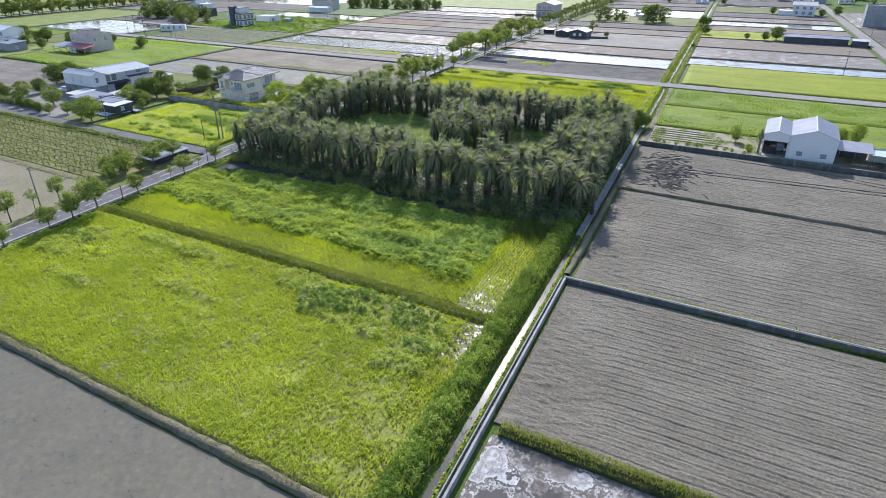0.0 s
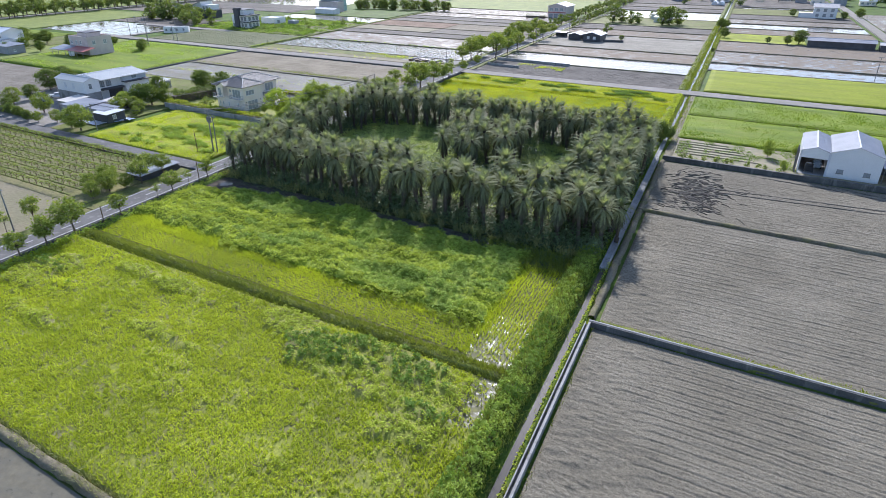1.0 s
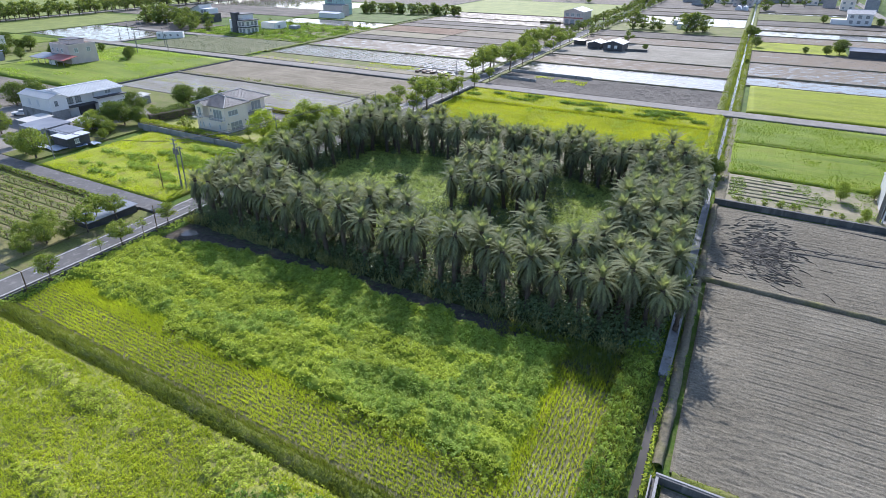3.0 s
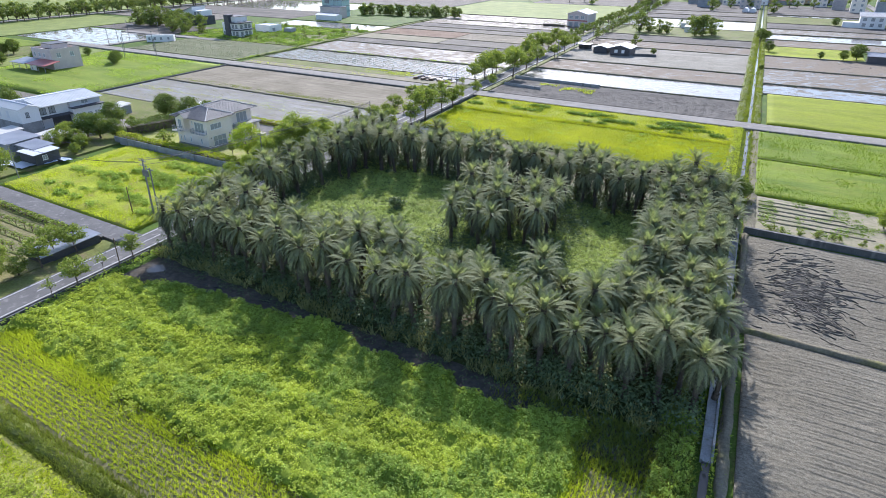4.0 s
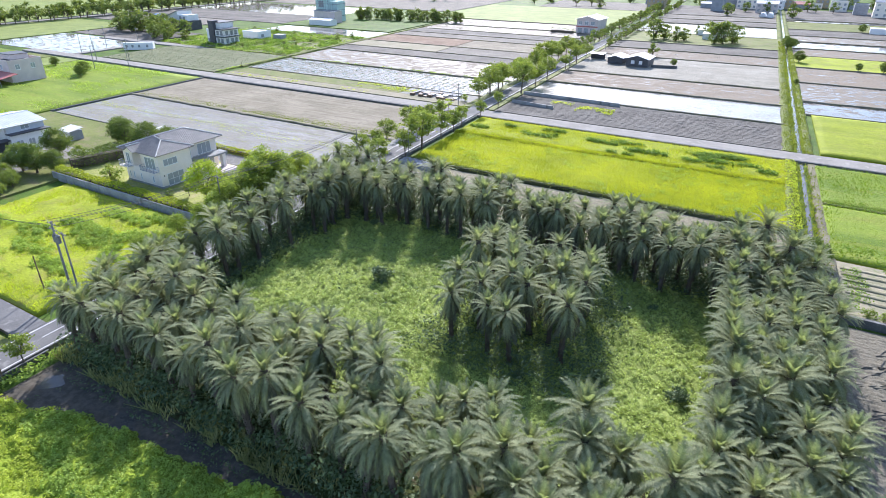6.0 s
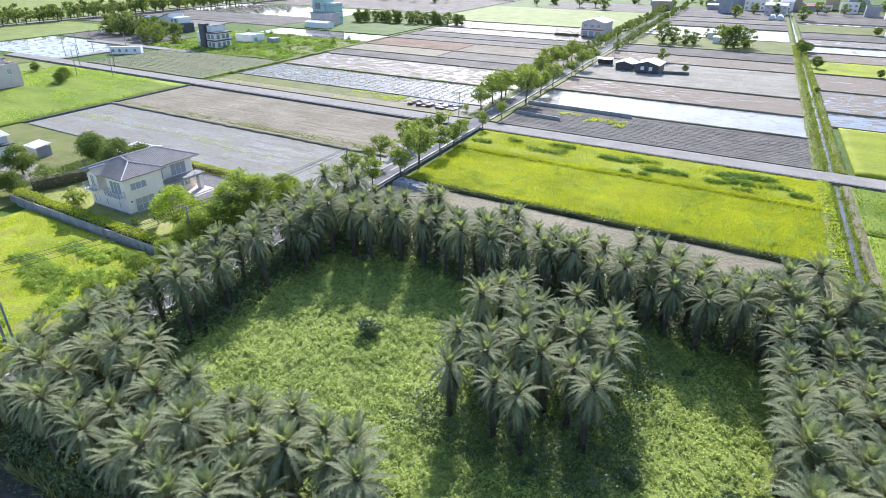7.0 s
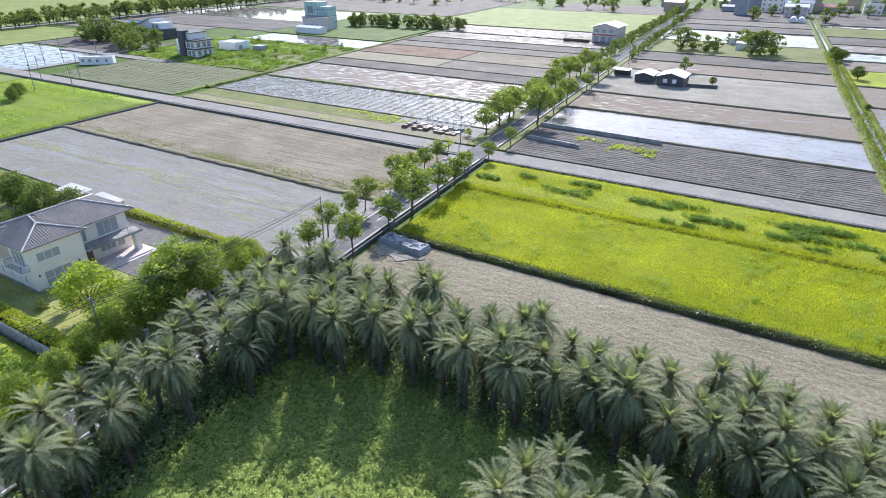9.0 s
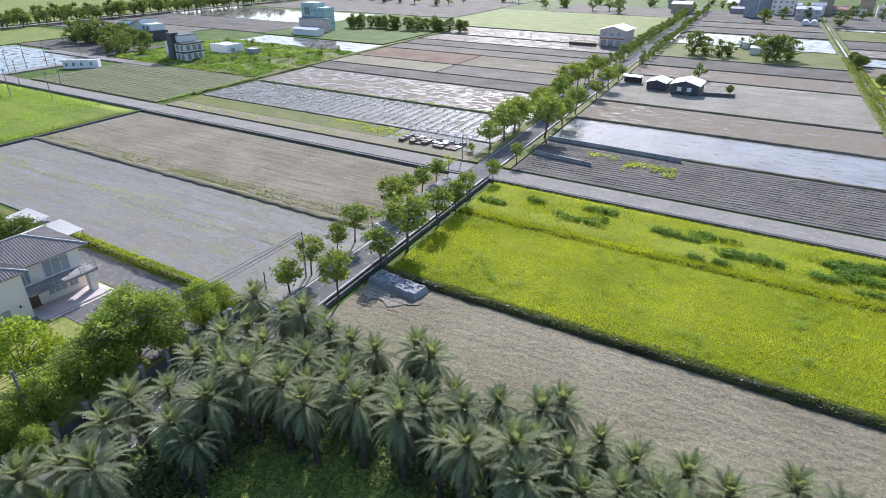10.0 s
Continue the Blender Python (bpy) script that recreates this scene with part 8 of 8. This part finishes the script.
# ---- orchard ----
def vine_plant():
    ob = thing("orchard_plant", Matrix(), "trained fruit plant on a short trunk with trailing shoots", "fruit plant", "orchard rows")
    g = Geo().tube((0, 0, -0.1), (0.04, 0, 0.9), 0.07, 0.05, 6)
    for a in (0.4, 2.2, 3.6, 5.2):
        g.tube((0.04, 0, 0.85), (0.55 * math.cos(a), 0.4 * math.sin(a), 1.3), 0.04, 0.02, 5)
    part("trunk", g, WOOD, ob)
    c = np.random.default_rng(661).normal(0, 1, (60, 3)) * np.array([0.5, 0.24, 0.14]) + np.array([0, 0, 1.3])
    part("leaves", mesh_of("leaves", *leaf_quads(c, 0.28, 662), LEAF), None, ob)
    return ob


for row in range(8):
    bund(-191, 63.6 + 2.7 * row, -111.5, 63.6 + 2.7 * row, 0.6, 0.1, TURF_DRY, "low green strip under an orchard row", "orchard_strip", "grass strip", 0.05, 950 + row)
for row in range(8):
    u, v = scatter(-191, -111.5 if row > 2 else -113.5, 63.1 + 2.7 * row, 64.1 + 2.7 * row, 12, 970 + row, lambda u, v: np.clip(0.3 + grid_noise(u, v, 1.5, 971), 0, 1))
    stuff("orchard_leaves", "trailing olive-green leaves along an orchard row", "fruit plants", leaf_quads(PA(u, v, 0.3 + 0.8 * rng.random(len(u))), 0.26, 980 + row, 0.4), LEAF_DARK)
vine = vine_plant()
vine.matrix_basis = at(-190, 63.5)
for row in range(8):
    for i in range(36):
        if row + i:
            u, v = -190 + 2.18 * i + rng.normal(0, 0.12), 63.6 + 2.7 * row + rng.normal(0, 0.1)
            if not (u > -113 and v < 70):
                copy_thing(vine, at(u, v, 0.05, rng.uniform(-15, 15)) @ Matrix.Scale(rng.uniform(0.85, 1.12), 4))


# ---- poles, cables, vehicles and loose things ----
def utility_pole(u, v, hgt, label, arms=1, lean=0.0, transformer=False, radius=0.15, material=POLE):
    p = thing("utility_pole", at(u, v, -0.1) @ pose(0, 0, 0, 0, lean, 0), label, "utility pole", "power line")
    part("pole", Geo().tube((0, 0, -0.4), (0, 0, hgt), radius, radius * 0.68, 10), material, p)
    for k in range(arms):
        z = hgt - 0.35 - 0.8 * k
        part("crossarm", Geo().box(-0.85, 0.85, -0.05, 0.05, z - 0.05, z + 0.05), METAL, p)
        for x in (-0.75, -0.25, 0.3, 0.75):
            part("insulator", Geo().tube((x, 0, z + 0.05), (x, 0, z + 0.25), 0.05, 0.03, 6), CONCRETE, p)
    if transformer:
        for x in (-0.38, 0.38):
            part("transformer", Geo().tube((x, 0.1, hgt - 3.0), (x, 0.1, hgt - 2.0), 0.26, 0.26, 12).tube((x, 0.1, hgt - 2.0), (x, 0.1, hgt - 1.85), 0.26, 0.1, 12), METAL, p)
    return p


utility_pole(-106.6, 94.2, 10.0, "weathered concrete power pole with crossarms and transformers", 2, 2.0, True, 0.17)
utility_pole(-106.0, 94.8, 8.4, "second concrete power pole standing close to the first", 1, 2.0, False, 0.14)
utility_pole(-109.4, 87.6 + 4.6, 5.2, "short dark wooden stay post by the lane", 0, 0.0, False, 0.1, WOOD)
utility_pole(-106.2, 121.0, 7.6, "leaning grey power pole beside the garden", 1, 2.0, False, 0.14)
utility_pole(-102.7, 156.4, 7.2, "slim concrete pole beside the paddy", 0, 1.0, False, 0.12)
utility_pole(-104.3, 150.2, 3.6, "short dark post beside the paddy", 0, 0.5, False, 0.1, WOOD)
utility_pole(-97.2 + 1.9, 79.9, 4.6, "short slim post at the road edge", 0, 2.0, False, 0.09, WOOD)
utility_pole(-106.0, 213.6, 6.5, "concrete pole at the junction", 1, 1.0, False, 0.13)
utility_pole(-105.2, 50.0, 7.5, "concrete pole by the road", 1, 1.0, False, 0.13)
utility_pole(-95.2, 59.2, 3.0, "short dark post at the road edge", 0, 1.0, False, 0.1, WOOD)
utility_pole(-145.5, 92.2, 7.0, "dark pole beside the lane", 1, -3.0, False, 0.12)
for u, v in ((-296, 213.6), (-304, 224), (-312, 236), (-292, 240), (-262, 213.4), (-240, 198), (-256, 194), (-270, 204)):
    utility_pole(u, v, 8.5, "distant power pole by the lane", 1, 0.0, False, 0.14)
for u, v in ((-108.5, 330), (-92.6, 285), (-92.4, 345), (64, 300), (64, 340), (64, 385), (38, 262)):
    utility_pole(u, v, 7.5, "distant power pole beside the road", 1, 0.0, False, 0.13)


def cable(a, b, sag, name="power_cable"):
    a, b = Vector(a), Vector(b)
    pts = [a.lerp(b, i / 14) - Vector((0, 0, sag * 4 * (i / 14) * (1 - i / 14))) for i in range(15)]
    side = (b - a).cross(Vector((0, 0, 1))).normalized() * 0.03
    up = Vector((0, 0, 0.03))
    g = Geo().add([p + o for p in pts for o in (side, up, -side, -up)], [(4 * i + j, 4 * i + (j + 1) % 4, 4 * i + 4 + (j + 1) % 4, 4 * i + 4 + j) for i in range(14) for j in range(4)])
    return tagged(new(name, g.mesh(name, CABLE)), "thin black power cable between poles", "cable", "power line")


for k, (x, z) in enumerate(((-0.7, 0.0), (0.3, 0.0), (0.75, 0.0), (0.1, -0.9))):
    cable(P(-107.4 + x, 94, 9.6 + z), P(-105.9 + x, 121, 7.3 + z), 0.6)
    cable(P(-105.9 + x, 121, 7.3 + z), P(-102.6 + x * 0.4, 156.4, 6.9 + z * 0.6), 0.7)
    if k < 2:
        cable(P(-107.4 + x, 94, 9.2 + z), P(-145.2, 92.2 + 0.4 * k, 6.8), 0.9)

lamp = thing("street_lamp", at(-94.2, 164.2, 0.0), "slim grey street lamp at the road edge", "street lamp")
part("pole", Geo().tube((0, 0, -0.4), (0, 0, 6.4), 0.09, 0.06, 8), METAL, lamp)
part("arm", Geo().tube((0, 0, 6.3), (-1.1, 0.1, 6.6), 0.04, None, 6), METAL, lamp)
part("lamp_head", Geo().box(-1.6, -1.0, 0.0, 0.22, 6.52, 6.66, 0.05), METAL, lamp)

# wall posts of the garden front along the road
for i in range(8):
    g = thing("gate_post", at(-103.9, 121.8 + 3.1 * i, 0.0), "grey concrete fence post beside the road", "post", "garden fence posts")
    part("post", Geo().box(-0.2, 0.2, -0.2, 0.2, -0.4, 1.7, 0.03), CONCRETE, g)
    part("cap", Geo().box(-0.26, 0.26, -0.26, 0.26, 1.7, 1.8, 0.03), CONCRETE, g)
wall_line("garden_wall", "low grey fence wall beside the road", -103.9, 121.4, -103.9, 145, 0.16, -0.4, 0.75, CONCRETE_DARK)


def boulder(seed, size):
    """An irregular lump of broken concrete."""
    r = np.random.default_rng(seed)
    bm = bmesh.new()
    bmesh.ops.create_icosphere(bm, subdivisions=1, radius=1)
    for v in bm.verts:
        v.co = Vector((v.co.x * size[0], v.co.y * size[1], v.co.z * size[2])) * float(r.uniform(0.7, 1.15))
    me = bpy.data.meshes.new("rubble")
    bm.to_mesh(me)
    bm.free()
    me.materials.append(RUBBLE)
    return me


heap = thing("rubble_heap", at(-90.2, 161.0, -0.1, -6) @ Matrix.Diagonal((0.9, 0.9, 0.75, 1)), "long pale heap of rubble wrapped in dusty blue-grey tarpaulin", "rubble heap")
gx, gy = np.meshgrid(np.linspace(-4.7, 4.7, 48), np.linspace(-1.75, 1.75, 19), indexing="ij")
rise = np.clip(np.minimum.reduce([(4.7 - np.abs(gx)) / 0.3, (1.75 - np.abs(gy)) / 0.3]), 0, 1)
gz = -0.25 + rise * (1.15 + 0.3 * grid_noise(gx, gy, 0.7, 691) + 0.2 * grid_noise(gx, gy, 0.3, 692))
idx = np.arange(48 * 19).reshape(48, 19)
part("cover", mesh_of("cover", np.stack([gx, gy, gz], -1).reshape(-1, 3), np.stack([idx[:-1, :-1], idx[1:, :-1], idx[1:, 1:], idx[:-1, 1:]], -1).reshape(-1, 4), TARP_DUSTY), None, heap, "crumpled dusty blue-grey tarpaulin")
for i in range(30):
    r2 = np.random.default_rng(700 + i)
    part("rubble", boulder(720 + i, r2.uniform(0.12, 0.34, 3)), None, heap, m=pose(r2.uniform(-4.2, 3.9), r2.uniform(-1.2, 1.2), r2.uniform(1.08, 1.3)))
ring = []
for i in range(28):
    a = 2 * math.pi * i / 28
    q = P(-90.2 + (3.9 + 0.8 * math.sin(3 * a + 1) + rng.normal(0, 0.35)) * math.cos(a), 158.6 + (2.2 + 0.5 * math.sin(5 * a) + rng.normal(0, 0.25)) * math.sin(a))
    ring.append((q.x, q.y))
tagged(new("dust_patch", Geo().prism(ring, -0.3, -0.06).mesh("dust_patch", SOIL_ASHEN)), "ashen cement dust trodden into the soil", "ground", "", "structure")

pile = thing("timber_stack", at(-117, 221.0, 0.0) @ Matrix.Diagonal((1.15, 1.25, 1.2, 1)), "rows of stacked pallets and timber beside a steel frame fence", "timber stack")
for row in range(3):
    for i in range(10):
        r2 = np.random.default_rng(800 + 20 * row + i)
        if r2.random() < 0.12:
            continue
        m = pose(-6.4 + 1.38 * i + r2.normal(0, 0.08), -2.4 + 1.7 * row + r2.normal(0, 0.1), 0, 0, 0, r2.normal(0, 4))
        for k in range(int(r2.integers(2, 5))):
            part("pallet", Geo().box(-0.58, 0.58, -0.5, 0.5, 0.15 * k, 0.15 * k + 0.125, 0.04), WOOD if row == 0 else (RUBBLE, SHEET_WARM, WOOD)[(i + k) % 3], pile, m=m @ pose(r2.normal(0, 0.03), r2.normal(0, 0.03), 0, 0, 0, r2.normal(0, 2)))
for x in np.arange(-7, 7.1, 1.4):
    part("frame_post", Geo().tube((x, 3.0, -0.2), (x, 3.0, 1.6), 0.05, None, 5), SHEET, pile)
for z in (0.6, 1.1, 1.6):
    part("frame_rail", Geo().tube((-7, 3.0, z), (7, 3.0, z), 0.05, None, 5), SHEET, pile)


def pickup(u, v, turn, paint, label):
    c = thing("car", at(u, v, 0.06, turn), label, "car")
    part("body", Geo().box(-2.4, 2.4, -0.85, 0.85, 0.35, 0.95, 0.18).box(-0.7, 1.0, -0.78, 0.78, 0.95, 1.55, 0.2), paint, c)
    part("windscreen", Geo().box(1.0, 1.04, -0.65, 0.65, 1.0, 1.45), GLASS, c)
    part("side_window", Geo().box(-0.5, 0.8, -0.8, -0.78, 1.05, 1.45), GLASS, c)
    for x in (-1.5, 1.5):
        for y in (-0.82, 0.82):
            w = part("wheel", Geo().tube((x, y - 0.1, 0.33), (x, y + 0.1, 0.33), 0.33, None, 14), RUBBER, c)
            part("rim", Geo().tube((x, y - 0.115, 0.33), (x, y + 0.115, 0.33), 0.18, None, 10), METAL, w)


pickup(-190.5, 109.4, 40, CAR_WHITE, "white pickup truck parked by the workshop")
pickup(-187, 102.5, 10, CAR_DARK, "dark car parked in the farmyard")

for u, v, s, lab in ((-150.6, 100.6, 2.2, "crumpled blue tarpaulin on the ground"), (-152.5, 96.6, 2.6, "pale sheet of plastic on the ground"), (-148.4, 103.4, 1.5, "crumpled blue tarpaulin on the ground"), (-157, 95.4, 2.2, "pale sheet of plastic on the ground")):
    gu, gv = np.meshgrid(np.linspace(-s, s, 12), np.linspace(-s * 0.6, s * 0.6, 9), indexing="ij")
    zz = 0.12 + 0.3 * grid_noise(gu + u, gv + v, 0.8, 901)
    idx = np.arange(108).reshape(12, 9)
    q = np.stack([idx[:-1, :-1], idx[1:, :-1], idx[1:, 1:], idx[:-1, 1:]], -1).reshape(-1, 4)
    tagged(new("tarpaulin", mesh_of("tarpaulin", PA(gu + u, gv + v, zz).reshape(-1, 3), q, TARP if "blue" in lab else SHEET, True)), lab, "tarpaulin")
